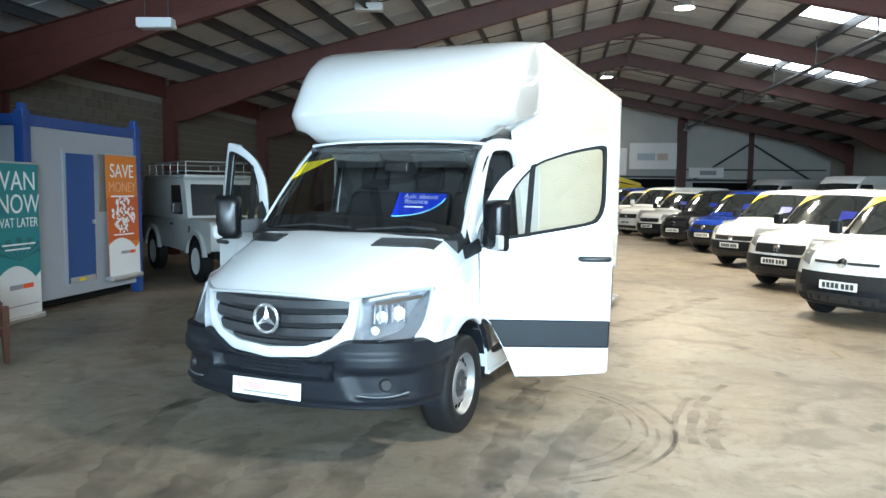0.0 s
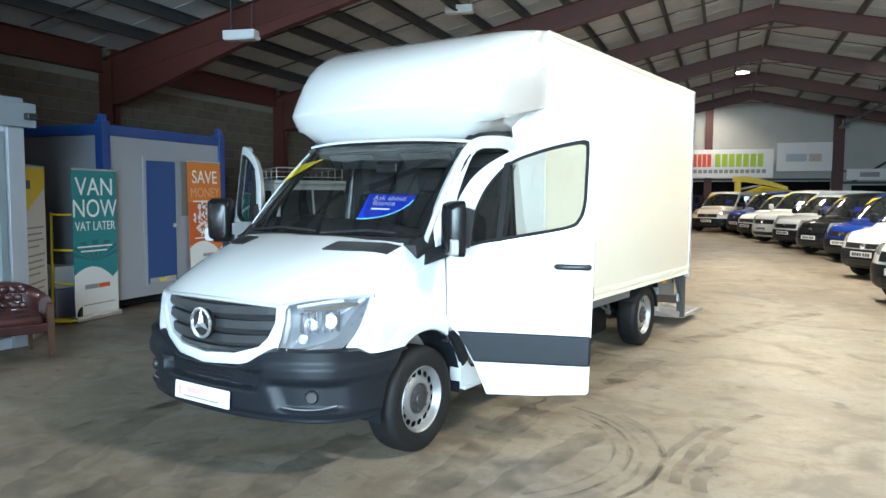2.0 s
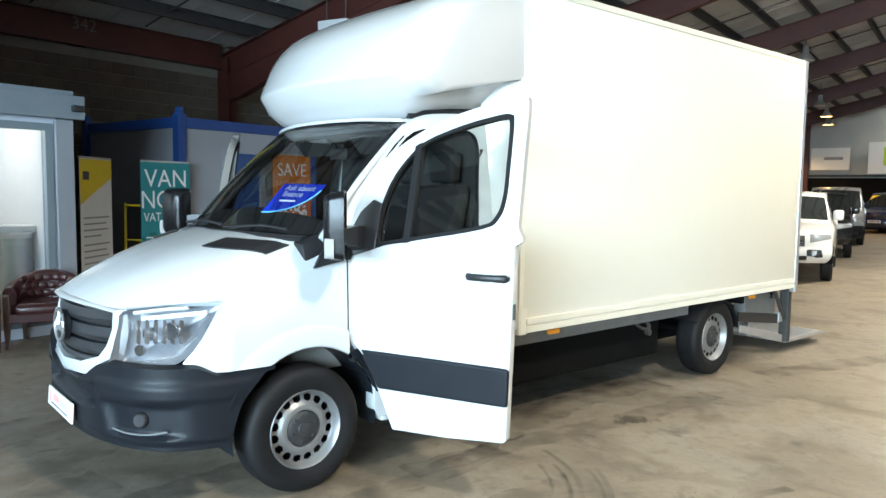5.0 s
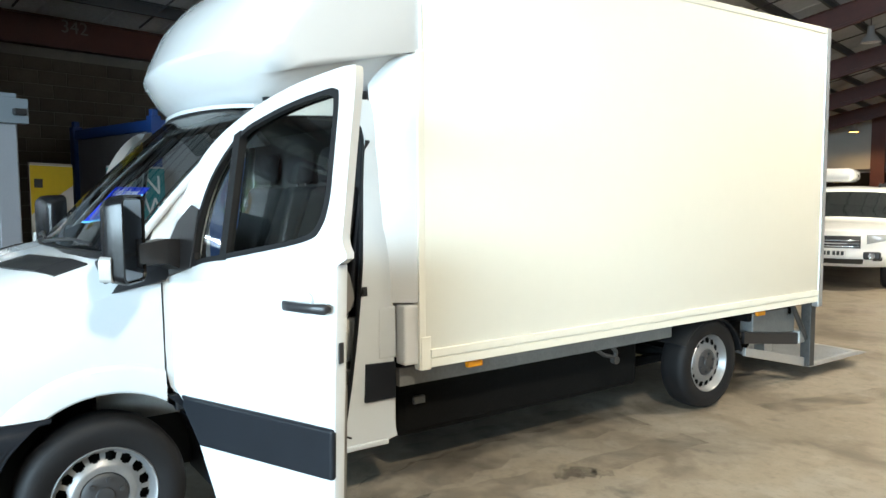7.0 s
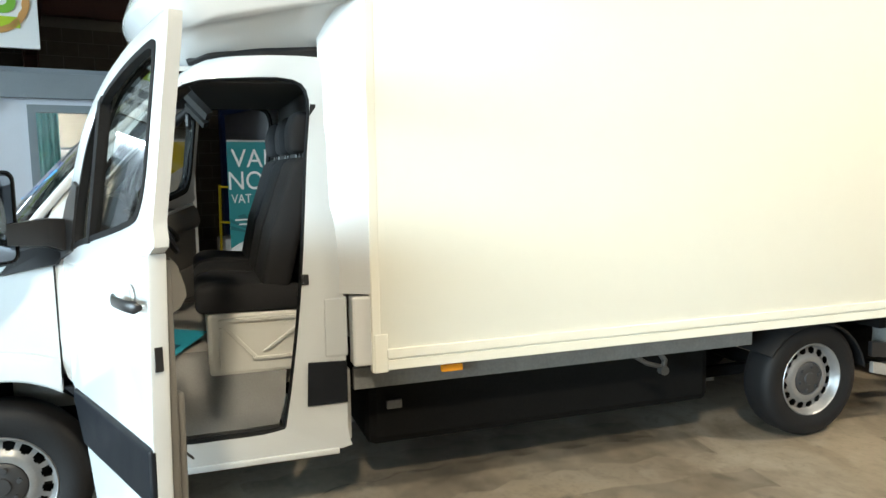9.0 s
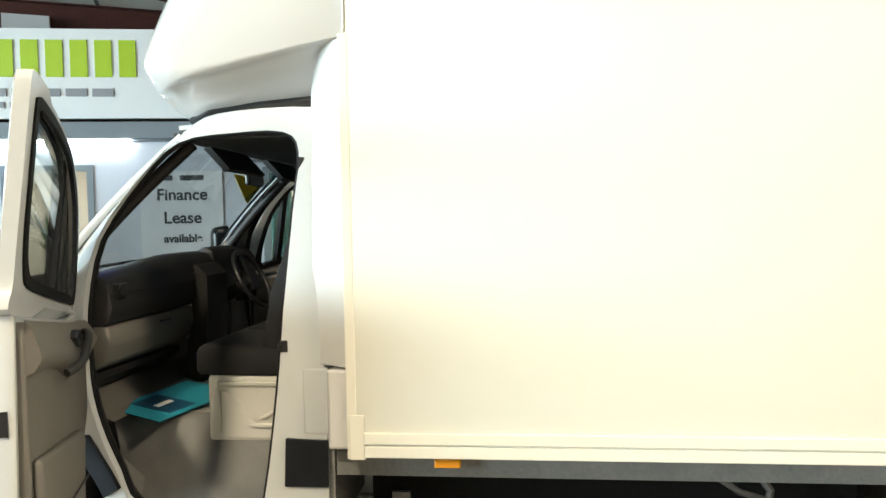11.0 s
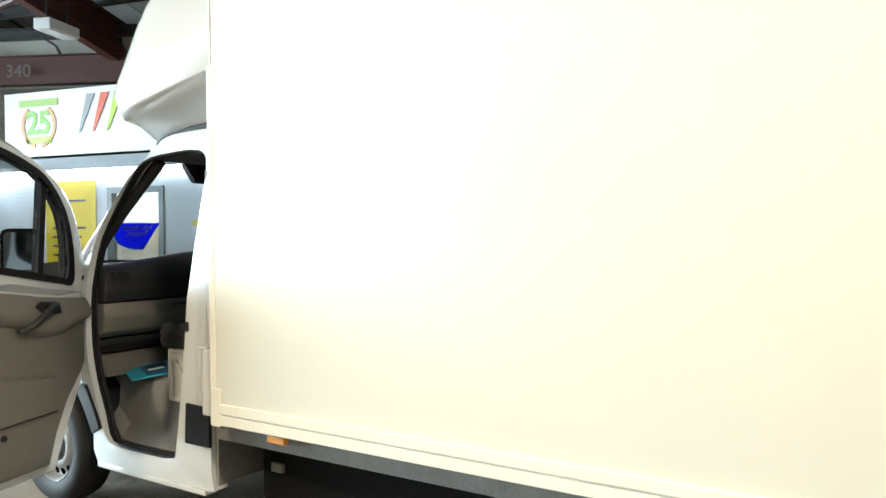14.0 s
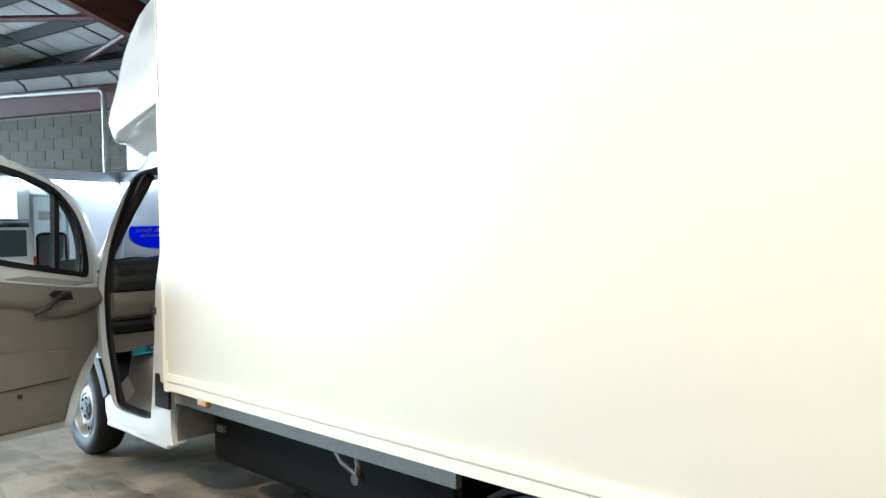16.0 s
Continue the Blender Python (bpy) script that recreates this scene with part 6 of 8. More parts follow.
def cab_door(sx, angle, name):
    """A front door, hinged at its front edge; local x outwards, y along the door, z up."""
    root = part(name, lean(wedge(prism_bm(LOW, -0.06, 0.0, bevel=0.007), 0.03)), PAINT, van, "white cab door standing open", smooth=30)
    root.matrix_local = Matrix.Translation((sx * 0.985, 0.303, 0)) @ Matrix.Rotation(-sx * radians(angle), 4, "Z") @ Matrix.Diagonal((sx, 1, 1, 1))
    o = [(0, *p[1:]) for p in smooth_pts([(0, a, b) for a, b in DO], 4, True)]
    i = [(0, *p[1:]) for p in smooth_pts([(0, a, b) for a, b in DI], 4, True)]
    bm = bmesh.new()
    loft(bm, [[(-0.052, p[1], p[2]) for p in i], [(-0.052, p[1], p[2]) if p[1] > 0.75 else (-0.052, 0.55 * p[1] + 0.45 * q[1], 0.55 * p[2] + 0.45 * q[2]) for p, q in zip(o, i)], [(-0.006, p[1], p[2]) for p in o], [(0, 0.85 * p[1] + 0.15 * q[1], 0.85 * p[2] + 0.15 * q[2]) for p, q in zip(o, i)],
              [(0, p[1], p[2]) for p in i], [(-0.052, p[1], p[2]) for p in i]], cap=False)
    part("window_frame", lean(wedge(bm, 0.07)), PAINT, root, smooth=35)
    bm = bmesh.new()
    c = Vector((0, 0.5, 1.72))
    i2 = [(0, p[1] + (c.y - p[1]) * 0.055, p[2] + (c.z - p[2]) * 0.075) for p in i]
    loft(bm, [[(-0.03, p[1], p[2]) for p in i], [(0.004, p[1], p[2]) for p in i], [(0.004, p[1], p[2]) for p in i2], [(-0.03, p[1], p[2]) for p in i2]], cap=False)
    part("window_seal", lean(bm), SEALBLACK, root, "black rubber window seal")
    bm = bmesh.new()
    w3 = [(0, 0.86 * p[1] + 0.14 * q[1], 0.86 * p[2] + 0.14 * q[2]) for p, q in zip(i, o)]
    loft(bm, [[(-0.052, p[1], p[2]) for p in w3], [(-0.060, p[1], p[2]) for p in w3], [(-0.060, p[1], p[2]) for p in i2], [(-0.045, p[1], p[2]) for p in i2]], cap=False)
    part("inner_window_trim", lean(bm), SEALBLACK, root, "black inner window trim")
    bm = prism_bm([(0.305, 1.385), (0.345, 1.39), (0.385, 1.935), (0.345, 1.915)], -0.035, 0.006)
    part("window_divider", lean(bm), SEALBLACK, root, "black bar beside the quarter light")
    bm = prism_bm([p[1:] for p in i], -0.012, -0.008)
    for v in bm.verts:
        v.co.x -= max(0, v.co.z - 1.28) * 0.160
    g = part("door_glass", bm, GLASS, root, "clear door window")
    g.visible_shadow = False
    bm = prism_bm([(-0.075, 1.285), (0.13, 1.345), (0.145, 1.50), (0.155, 1.60), (0.10, 1.62), (0.02, 1.55), (-0.03, 1.46)], -0.01, 0.012, bevel=0.004)
    part("mirror_base", lean(bm), SATIN, root, "black plastic triangle")
    bm = prism_bm([(0.066 - 0.03, 0.77), (0.95, 0.768), (0.945, 0.565), (0.16, 0.56), (0.075, 0.735)], -0.02, 0.014, bevel=0.014, seg=3)
    part("door_moulding", bm, BLACKPL, root, "black plastic rubbing strip")
    bm = bmesh.new()
    loft(bm, [[(0.012 + d * math.cos(a) * 0.9 + b, y, 1.232 + h * math.sin(a)) for a in [2 * math.pi * k / 10 for k in range(10)]]
              for y, h, d, b in ((0.70, 0.008, 0.006, 0.0), (0.715, 0.020, 0.012, 0.012), (0.76, 0.019, 0.012, 0.024), (0.87, 0.019, 0.012, 0.026), (0.93, 0.022, 0.012, 0.014), (0.947, 0.010, 0.008, 0.0))])
    part("door_handle", bm, SATIN, root, "black pull handle", smooth=60)
    bm = bmesh.new()
    lathe(bm, [(-0.004, 0.002), (0.0015, 0.034), (0.002, 0.040), (-0.004, 0.046)], "x", 24, (0, 0.80, 1.245))
    part("handle_cup", bm, PAINT, root)
    # long-arm mirror, its glass turned inwards
    bm = bmesh.new()
    loft(bm, [[(x, y0, z0), (x, y1, z0 + 0.01), (x, y1, z1), (x, y0, z1)] for x, y0, y1, z0, z1 in ((0.0, -0.02, 0.06, 1.33, 1.47), (0.06, -0.01, 0.06, 1.355, 1.475), (0.22, 0.03, 0.08, 1.37, 1.46))])
    part("mirror_arm", bm, SATIN, root, "black mirror arm")
    bm = bmesh.new()
    loft(bm, [rounded(w_, h_, r_, y_, dz_) for w_, h_, r_, y_, dz_ in ((0.060, 0.14, 0.05, -0.078, 0.0), (0.085, 0.162, 0.05, -0.066, 0.0), (0.098, 0.175, 0.045, -0.035, 0.0), (0.104, 0.181, 0.042, 0.012, 0.0), (0.105, 0.182, 0.042, 0.030, 0.0), (0.097, 0.174, 0.036, 0.034, 0.0), (0.092, 0.169, 0.033, 0.022, 0.0))])
    hous = part("mirror_housing", bm, MIRRORCASE, root, "tall black door mirror", smooth=50)
    hous.matrix_local = Matrix.Translation((0.27, 0.085, 1.485)) @ Matrix.Rotation(radians(32), 4, "Z")
    for nm, h_, dz_, lb in (("mirror_glass", 0.108, 0.053, "mirror glass"), ("wide_angle_glass", 0.048, -0.115, "small wide-angle mirror glass")):
        bm = bmesh.new()
        loft(bm, [rounded(0.088, h_, 0.024, y_, dz_) for y_ in (0.0235, 0.0265)])
        part(nm, bm, MIRROR, hous, lb)
    bm = bmesh.new()
    loft(bm, [rounded(0.040, 0.052, 0.02, y_, -0.115, 0.070) for y_ in (-0.068, -0.058, -0.02)])
    part("indicator_lens", bm, CLEARLENS, hous, "clear side indicator", smooth=50)
    # inner trim
    bm = prism_bm([(0.045, 1.27), (0.04, 0.90), (0.08, 0.85), (0.20, 0.72), (0.28, 0.55), (0.33, 0.39), (0.915, 0.41), (0.928, 0.80), (0.942, 1.375), (0.5, 1.31), (0.2, 1.275)], -0.095, -0.061, bevel=0.008)
    card = part("door_card", bm, GREYPL, root, "grey plastic inner door panel", smooth=35)
    bm = prism_bm([(0.37, 0.40), (0.90, 0.43), (0.915, 0.928), (0.30, 0.862), (0.27, 0.82), (0.33, 0.60)], -0.130, -0.09, bevel=0.018, seg=3)
    part("door_pocket", bm, GREYPL, card, "grey door bin", smooth=40)
    bm = bmesh.new()
    TOPR = [(0.035, 1.270, 1.14), (0.12, 1.275, 1.115), (0.25, 1.285, 1.085), (0.40, 1.302, 1.085), (0.55, 1.325, 1.15), (0.70, 1.345, 1.185), (0.935, 1.38, 1.20)]
    loft(bm, [[(-0.095, y, zb), (-0.118, y, zb + 0.012), (-0.142, y, zb + 0.05), (-0.138, y, zb + 0.45 * (zt - zb)), (-0.118, y, zt - 0.03), (-0.095, y, zt)] for y, zt, zb in TOPR])
    part("arm_rest", bm, GREYPL, card, "grey moulded upper door roll", smooth=50)
    bm = bmesh.new()
    tube(bm, smooth_pts([(-0.135, 0.33, 1.25), (-0.168, 0.37, 1.255), (-0.178, 0.44, 1.22), (-0.172, 0.52, 1.165), (-0.135, 0.58, 1.14)], 4), 0.017, 8)
    part("pull_handle", bm, DARKGRIP, card, "dark grey grab handle", smooth=60)
    part("handle_cup", prism_bm([(0.28, 1.205), (0.40, 1.205), (0.46, 1.25), (0.42, 1.278), (0.30, 1.265)], -0.146, -0.12, bevel=0.006), SATIN, card, "black door release recess")
    part("door_lever", box(-0.160, -0.144, 0.31, 0.41, 1.232, 1.254, 0.006), SATIN, card, "black door release lever")
    part("pocket_seam", box(-0.148, -0.143, 0.33, 0.908, 0.682, 0.689), SATIN, card)
    bm = bmesh.new()
    lathe(bm, [(-0.158, 0.002), (-0.156, 0.014), (-0.143, 0.016)], "x", 14, (0, 0.70, 0.635))
    part("bin_stud", bm, SATIN, card, "black stud on the door bin")
    part("latch", box(-0.045, -0.02, 0.948, 0.962, 1.02, 1.10), SATIN, root, "black door latch")
    return root


cab_door(1, 68.2, "passenger_door")
cab_door(-1, 62.0, "driver_door")
for z in (1.19, 0.72):
    for sx in (1, -1):
        part("door_hinge", box(sx * 0.925 - 0.02, sx * 0.925 + 0.03, 0.31, 0.37, z - 0.04, z + 0.04, 0.006), SATIN, van, "black door hinge")

# ---- load box ----
BX, BY0, BY1, BZ0, BZ1 = 1.06, 1.60, 5.71, 0.715, 3.03
RAILGREY = mat("grey_primed_rail", (0.17, 0.17, 0.165), 0.55, var=0.2, scale=10)
body = part("load_box", box(-BX, BX, BY0, BY1, BZ0, BZ1, 0.012), GRP, van, "smooth cream-white panelled load box", smooth=30)
for sx in (1, -1):
    def sbox(*a, **k):
        b = box(*a, **k)
        return flip(b) if sx < 0 else b
    part("skirt_rail", sbox(BX - 0.01, BX + 0.007, BY0 + 0.04, BY1 - 0.02, BZ0 - 0.004, BZ0 + 0.045, bevel=0.004), GRP, body)
    part("skirt_rail", sbox(BX - 0.01, BX + 0.012, BY0 + 0.04, BY1 - 0.02, BZ0 + 0.052, BZ0 + 0.098, bevel=0.004), GRP, body)
    part("front_corner_trim", sbox(BX - 0.05, BX + 0.0015, BY0 - 0.03, BY0 + 0.012, BZ0 - 0.012, 2.42, bevel=0.004), GRP, body)
    part("rear_corner_post", sbox(BX - 0.05, BX + 0.010, BY1 - 0.02, BY1 + 0.05, BZ0 - 0.05, BZ1 + 0.006, bevel=0.008), ALU, body, "aluminium rear corner post")
    part("corner_foot", sbox(BX - 0.04, BX + 0.005, BY0 - 0.02, BY0 + 0.045, BZ0 - 0.014, BZ0 + 0.17, bevel=0.004), GRP, body)
    part("roof_rail", sbox(BX - 0.06, BX + 0.007, BY0, BY1, BZ1 - 0.045, BZ1 + 0.006, bevel=0.008), GRP, body)
    part("side_rail", sbox(0.93, 0.965, 1.50, 3.84, 0.605, 0.706), RAILGREY, van, "grey steel rail under the load box")
    for y in (1.975, 4.90):
        part("side_marker", sbox(1.0, 1.035 if y < 3 else 1.03, y - 0.055, y + 0.055, 0.662, 0.698, bevel=0.008), AMBER, van, "amber side marker lamp")
    # fairing between cab and load box
    bm = bmesh.new()
    sheet(bm, [[(0.958 - max(0, z - 1.3) * 0.125, 1.395, z), (0.985 - max(0, z - 1.5) * 0.03, 1.47, z), (1.04, 1.555, z), (1.058, 1.585, z)] for z in (1.075, 1.4, 1.8, 2.1, 2.25, 2.40)])
    thick(bm, 0.015)
    part("cab_fairing", flip(bm) if sx < 0 else bm, POD, van, "white moulded fairing beside the cab", smooth=40)
    part("lower_fairing", sbox(0.95, 1.045, 1.485, 1.585, 0.735, 1.065, bevel=0.012), POD, van)
    part("cab_corner_panel", sbox(0.90, 0.978, 1.36, 1.475, 0.775, 1.062, bevel=0.012), PAINT, van)
    part("front_mud_flap", sbox(0.40, 0.945, 1.465, 1.485, 0.36, 0.70), GALV, van, "grey steel panel behind the cab")
part("rear_shutter", box(-0.98, 0.98, BY1 - 0.01, BY1 + 0.03, 0.76, 2.95), ALU, body, "grey rear shutter")

SEALANT = mat("grey_sealant", (0.78, 0.78, 0.77), 0.5)
# over-cab pod: profiles across the van, swept back and rounded at its sides
SIDE_P = [(1.60, 3.03), (1.50, 3.028), (1.40, 3.018), (1.25, 2.985), (1.10, 2.915), (0.98, 2.83), (0.89, 2.735), (0.82, 2.63), (0.772, 2.53), (0.735, 2.445), (0.714, 2.39), (0.710, 2.372), (0.718, 2.352), (0.785, 2.245), (0.86, 2.17), (0.93, 2.13), (1.10, 2.15), (1.35, 2.17), (1.60, 2.19)]
rows = []
for xs in [-1.045, -1.042, -1.036, -1.027, -1.015, -1.0, -0.985, -0.95, -0.88, -0.78, -0.62, -0.42, -0.2, 0, 0.2, 0.42, 0.62, 0.78, 0.88, 0.95, 0.985, 1.0, 1.015, 1.027, 1.036, 1.042, 1.045]:
    a = abs(xs)
    fwd = 0.195 * (1 - (a / 1.045) ** 2.05)
    rr_ = 0.20
    inset = 0 if a < 1.045 - rr_ else rr_ - math.sqrt(max(rr_ ** 2 - (a - 1.045 + rr_) ** 2, 0))
    row = []
    for k, (y, z) in enumerate(SIDE_P):
        front = max(0, min(1, (1.60 - y) / 0.75))
        yy = y - fwd * front ** (1.9 if k < 9 else 0.9) + inset * front * (1.0 if k < 9 else 0.75)
        zz = z - (inset * 0.35 * front if z > 2.6 else 0)
        if k >= 12:
            lift = 1 - (1 - min(1, max(0, (a - 0.80) / 0.22))) ** 2.2
            tgt = 2.245 + (yy - 0.80) * 0.215
            zz = zz + max(0, tgt - zz) * min(1, lift)
            if a > 1.0:
                zz += 0.035 * front * (1 - math.sqrt(max(0, 1 - ((a - 1.0) / 0.045) ** 2)))
        row.append((xs, yy, zz))
    rows.append(row)
bm = bmesh.new()
vv = sheet(bm, rows)
bm.faces.new(vv[0])
bm.faces.new(vv[-1])
pod = part("over_cab_pod", bm, POD, van, "glossy white moulded over-cab luton pod", smooth=80)
for sx in (1, -1):
    part("pod_joint", box(sx * 1.0525 - 0.010, sx * 1.0525 + 0.010, 1.592, 1.599, 2.43, 3.02), SEALANT, pod, "grey sealant joint")
    # Black bar along the gap between pod and cab roof.
    bm = bmesh.new()
    tube(bm, [(sx * 0.775, 0.83, 2.13), (sx * 0.80, 0.92, 2.165), (sx * 0.80, 1.10, 2.185), (sx * 0.80, 1.40, 2.20)], 0.026, 8)
    part("pod_seal", bm, SATIN, pod, "black bar in the gap under the pod")

# ---- wheels ----


def wheel(x, y, sx):
    bm = bmesh.new()
    lathe(bm, [(-0.11, 0.02), (-0.11, 0.17), (-0.02, 0.20), (0.02, 0.12), (0.02, 0.01)], "x", 24)
    hub = part("wheel", bm, CHASSIS_AND_SHADE, van, "silver steel wheel with a black tyre")
    bm = bmesh.new()
    lathe(bm, [(-0.10, 0.215), (-0.115, 0.26), (-0.112, 0.315), (-0.09, 0.343), (-0.05, 0.352), (0.05, 0.352), (0.085, 0.345), (0.105, 0.322), (0.112, 0.29), (0.108, 0.255), (0.095, 0.222), (0.07, 0.212)], "x", 56, cap=False)
    part("tyre", bm, RUBBER, hub, "black tyre", smooth=40)
    bm = bmesh.new()
    prof = [(0.09, 0.222), (0.098, 0.216), (0.090, 0.207), (0.058, 0.202), (0.044, 0.192), (0.043, 0.186), (0.050, 0.156), (0.053, 0.150), (0.066, 0.138), (0.072, 0.124), (0.070, 0.104), (0.050, 0.098), (0.050, 0.07)]
    seg = 96
    rings = [[bm.verts.new((a, r * math.cos(2 * math.pi * i / seg), r * math.sin(2 * math.pi * i / seg))) for i in range(seg)] for a, r in prof]
    for k in range(len(prof) - 1):
        for i in range(seg):
            if (k in (4, 6) and i % 6 in (2, 3)) or (k == 5 and i % 6 in (1, 2, 3, 4)):
                continue
            bm.faces.new((rings[k][i], rings[k][(i + 1) % seg], rings[k + 1][(i + 1) % seg], rings[k + 1][i]))
    part("rim", bm, STEEL, hub, "silver steel rim with a ring of holes", smooth=40)
    bm = bmesh.new()
    lathe(bm, [(0.045, 0.100), (0.064, 0.098), (0.074, 0.086), (0.076, 0.04), (0.084, 0.036), (0.086, 0.002)], "x", 32)
    for i in range(6):
        a = 2 * math.pi * i / 6 + 0.3
        lathe(bm, [(0.07, 0.012), (0.086, 0.011), (0.087, 0.001)], "x", 8, (0, 0.072 * math.cos(a), 0.072 * math.sin(a)))
    part("hub_cap", bm, mat("grey_hub_cap", (0.03, 0.03, 0.032), 0.5, var=0.1), hub, "dark grey hub cap", smooth=40)
    hub.matrix_local = Matrix.Translation((x, y, 0.352)) @ Matrix.Rotation(0 if sx > 0 else math.pi, 4, "Z")


for sx in (1, -1):
    wheel(sx * 0.868, 0.0, sx)
    wheel(sx * 0.888, 4.28, sx)
    # rear mudguard
    bm = bmesh.new()
    arc = [math.pi * (0.06 + 0.76 * i / 20) for i in range(21)]
    sheet(bm, [[(sx * x, 4.28 + r * math.cos(a), 0.33 + r * math.sin(a) * 0.93) for a in arc] for x, r in ((0.74, 0.41), (0.99, 0.41), (1.01, 0.395))])
    part("rear_mudguard", thick(bm, 0.01), RUBBER, van, "black plastic rear mudguard", smooth=60)

# ---- chassis and under-body ----
for sx in (1, -1):
    part("chassis_rail", box(sx * 0.40 - 0.04, sx * 0.40 + 0.04, 0.9, 5.6, 0.46, 0.63), CHASSIS_AND_SHADE, van, "black chassis rail")
for y in (1.7, 2.4, 3.1, 3.7, 4.9, 5.5):
    part("cross_member", box(-0.92, 0.92, y - 0.03, y + 0.03, 0.60, 0.70), CHASSIS_AND_SHADE, van, "black cross member")
bm = bmesh.new()
lathe(bm, [(-0.7, 0.05), (0.7, 0.05)], "x", 12, (0, 4.28, 0.35))
lathe(bm, [(-0.14, 0.08), (-0.08, 0.15), (0.08, 0.15), (0.14, 0.08)], "x", 16, (0, 4.28, 0.35))
part("rear_axle", bm, CHASSIS_AND_SHADE, van, "black rear axle")
# Added black block: stops light under the van, stands in for its under-body.
part("under_tray", box(-0.88, 0.78, 1.60, 3.70, 0.23, 0.60, 0.05), CHASSIS_AND_SHADE, van, "black block filling the dark under-body")
part("spare_wheel_tray", box(-0.55, 0.55, 4.75, 5.55, 0.22, 0.50, 0.06), CHASSIS_AND_SHADE, van, "black spare wheel carrier")
part("spring", box(0.52, 0.58, 3.6, 4.95, 0.30, 0.36), CHASSIS_AND_SHADE, van, "leaf spring")
part("spring", box(-0.58, -0.52, 3.6, 4.95, 0.30, 0.36), CHASSIS_AND_SHADE, van, "leaf spring")
bm = bmesh.new()
tube(bm, [(0.30, 0.8, 0.30), (0.20, 1.6, 0.20), (0.25, 3.7, 0.20), (0.45, 4.0, 0.26)], 0.03, 8)
part("exhaust", bm, GALV, van, "dull exhaust pipe")
part("reflector_bracket", box(0.775, 0.80, 1.70, 1.78, 0.43, 0.475, 0.004), RAILGREY, van, "small grey bracket")
DULLSTEEL = mat("dull_dark_steel", (0.07, 0.07, 0.068), 0.55, metal=0.5, var=0.25, scale=18)
bm = bmesh.new()
tube(bm, [(0.94, 3.03, 0.63), (0.96, 3.13, 0.565), (0.96, 3.23, 0.535)], 0.013, 8)
tube(bm, [(0.94, 3.21, 0.63), (0.96, 3.25, 0.57), (0.96, 3.24, 0.53)], 0.016, 8)
lathe(bm, [(-0.02, 0.026), (0.02, 0.026)], "x", 14, (0.96, 3.24, 0.515))
part("winch_hook", bm, DULLSTEEL, van, "galvanised hook bracket")

# ---- tail lift ----
for sx in (1, -1):
    part("lift_column", box(sx * 0.97 - 0.045, sx * 0.97 + 0.045, BY1 - 0.03, BY1 + 0.05, 0.13, 0.74, 0.006), DULLSTEEL, van, "grey tail-lift column")
    bm = bmesh.new()
    tube(bm, [(sx * 0.97, BY1 - 0.26, 0.70), (sx * 0.97, BY1 - 0.01, 0.36)], 0.022, 8)
    part("lift_brace", bm, DULLSTEEL, van, "diagonal tail-lift brace")
part("under_run_bar", box(-0.97, 0.97, BY1 - 0.12, BY1 - 0.03, 0.34, 0.45, 0.01), GALV, van)
for sx in (1, -1):
    part("lift_side_arm", prism_bm([(4.78, 0.335), (4.78, 0.405), (BY1 - 0.03, 0.205), (BY1 - 0.03, 0.125)], sx * 0.955 - 0.015, sx * 0.955 + 0.015, bevel=0.004), ALU, van, "pale slanting lift arm")
    part("lift_side_arm", prism_bm([(4.78, 0.435), (4.78, 0.53), (BY1 - 0.12, 0.43), (BY1 - 0.12, 0.33)], sx * 0.940 - 0.015, sx * 0.940 + 0.015, bevel=0.004), SATIN, van, "black slanting lift arm")
    part("tail_box", box(sx * 0.86 - 0.06, sx * 0.86 + 0.06, 4.95, BY1 - 0.12, 0.44, 0.66, 0.01), RAILGREY, van)
plat = part("lift_platform", box(-0.95, 0.98, BY1 + 0.055, BY1 + 0.90, 0.105, 0.145, 0.006), ALU, van, "ribbed aluminium tail-lift platform")
bm = bmesh.new()
prism(bm, [(BY1 + 0.90, 0.105), (BY1 + 0.90, 0.145), (BY1 + 1.10, 0.108)], -0.95, 0.98)
part("platform_ramp", bm, ALU, plat)
for k in range(17):
    part("platform_rib", box(-0.92, 0.95, BY1 + 0.09 + 0.046 * k, BY1 + 0.105 + 0.046 * k, 0.144, 0.150), ALU, plat)
part("lift_arm", box(-0.6, -0.5, BY1 - 0.05, BY1 + 0.08, 0.13, 0.5), GALV, van)
part("lift_arm", box(0.5, 0.6, BY1 - 0.05, BY1 + 0.08, 0.13, 0.5), GALV, van)


# ---- parked vehicles ----
def road_wheel(x, y, r, w, parent, rim_m, sx):
    bm = bmesh.new()
    lathe(bm, [(-w / 2, r * 0.62), (-w / 2, r * 0.9), (-w / 3, r), (w / 3, r), (w / 2, r * 0.9), (w / 2, r * 0.64), (w / 2 - 0.02, r * 0.60)], "x", 28, cap=False)
    ty = part("wheel", bm, RUBBER, parent, "black tyre on a wheel", smooth=40)
    bm = bmesh.new()
    lathe(bm, [(w / 2 - 0.01, r * 0.65), (w / 2 - 0.005, r * 0.60), (w / 2 - 0.04, r * 0.5), (w / 2 - 0.03, r * 0.2), (w / 2 - 0.02, 0.01)], "x", 24)
    part("rim", bm, rim_m, ty, smooth=40)
    ty.matrix_local = Matrix.Translation((x, y, r)) @ Matrix.Rotation(0 if sx > 0 else math.pi, 4, "Z")


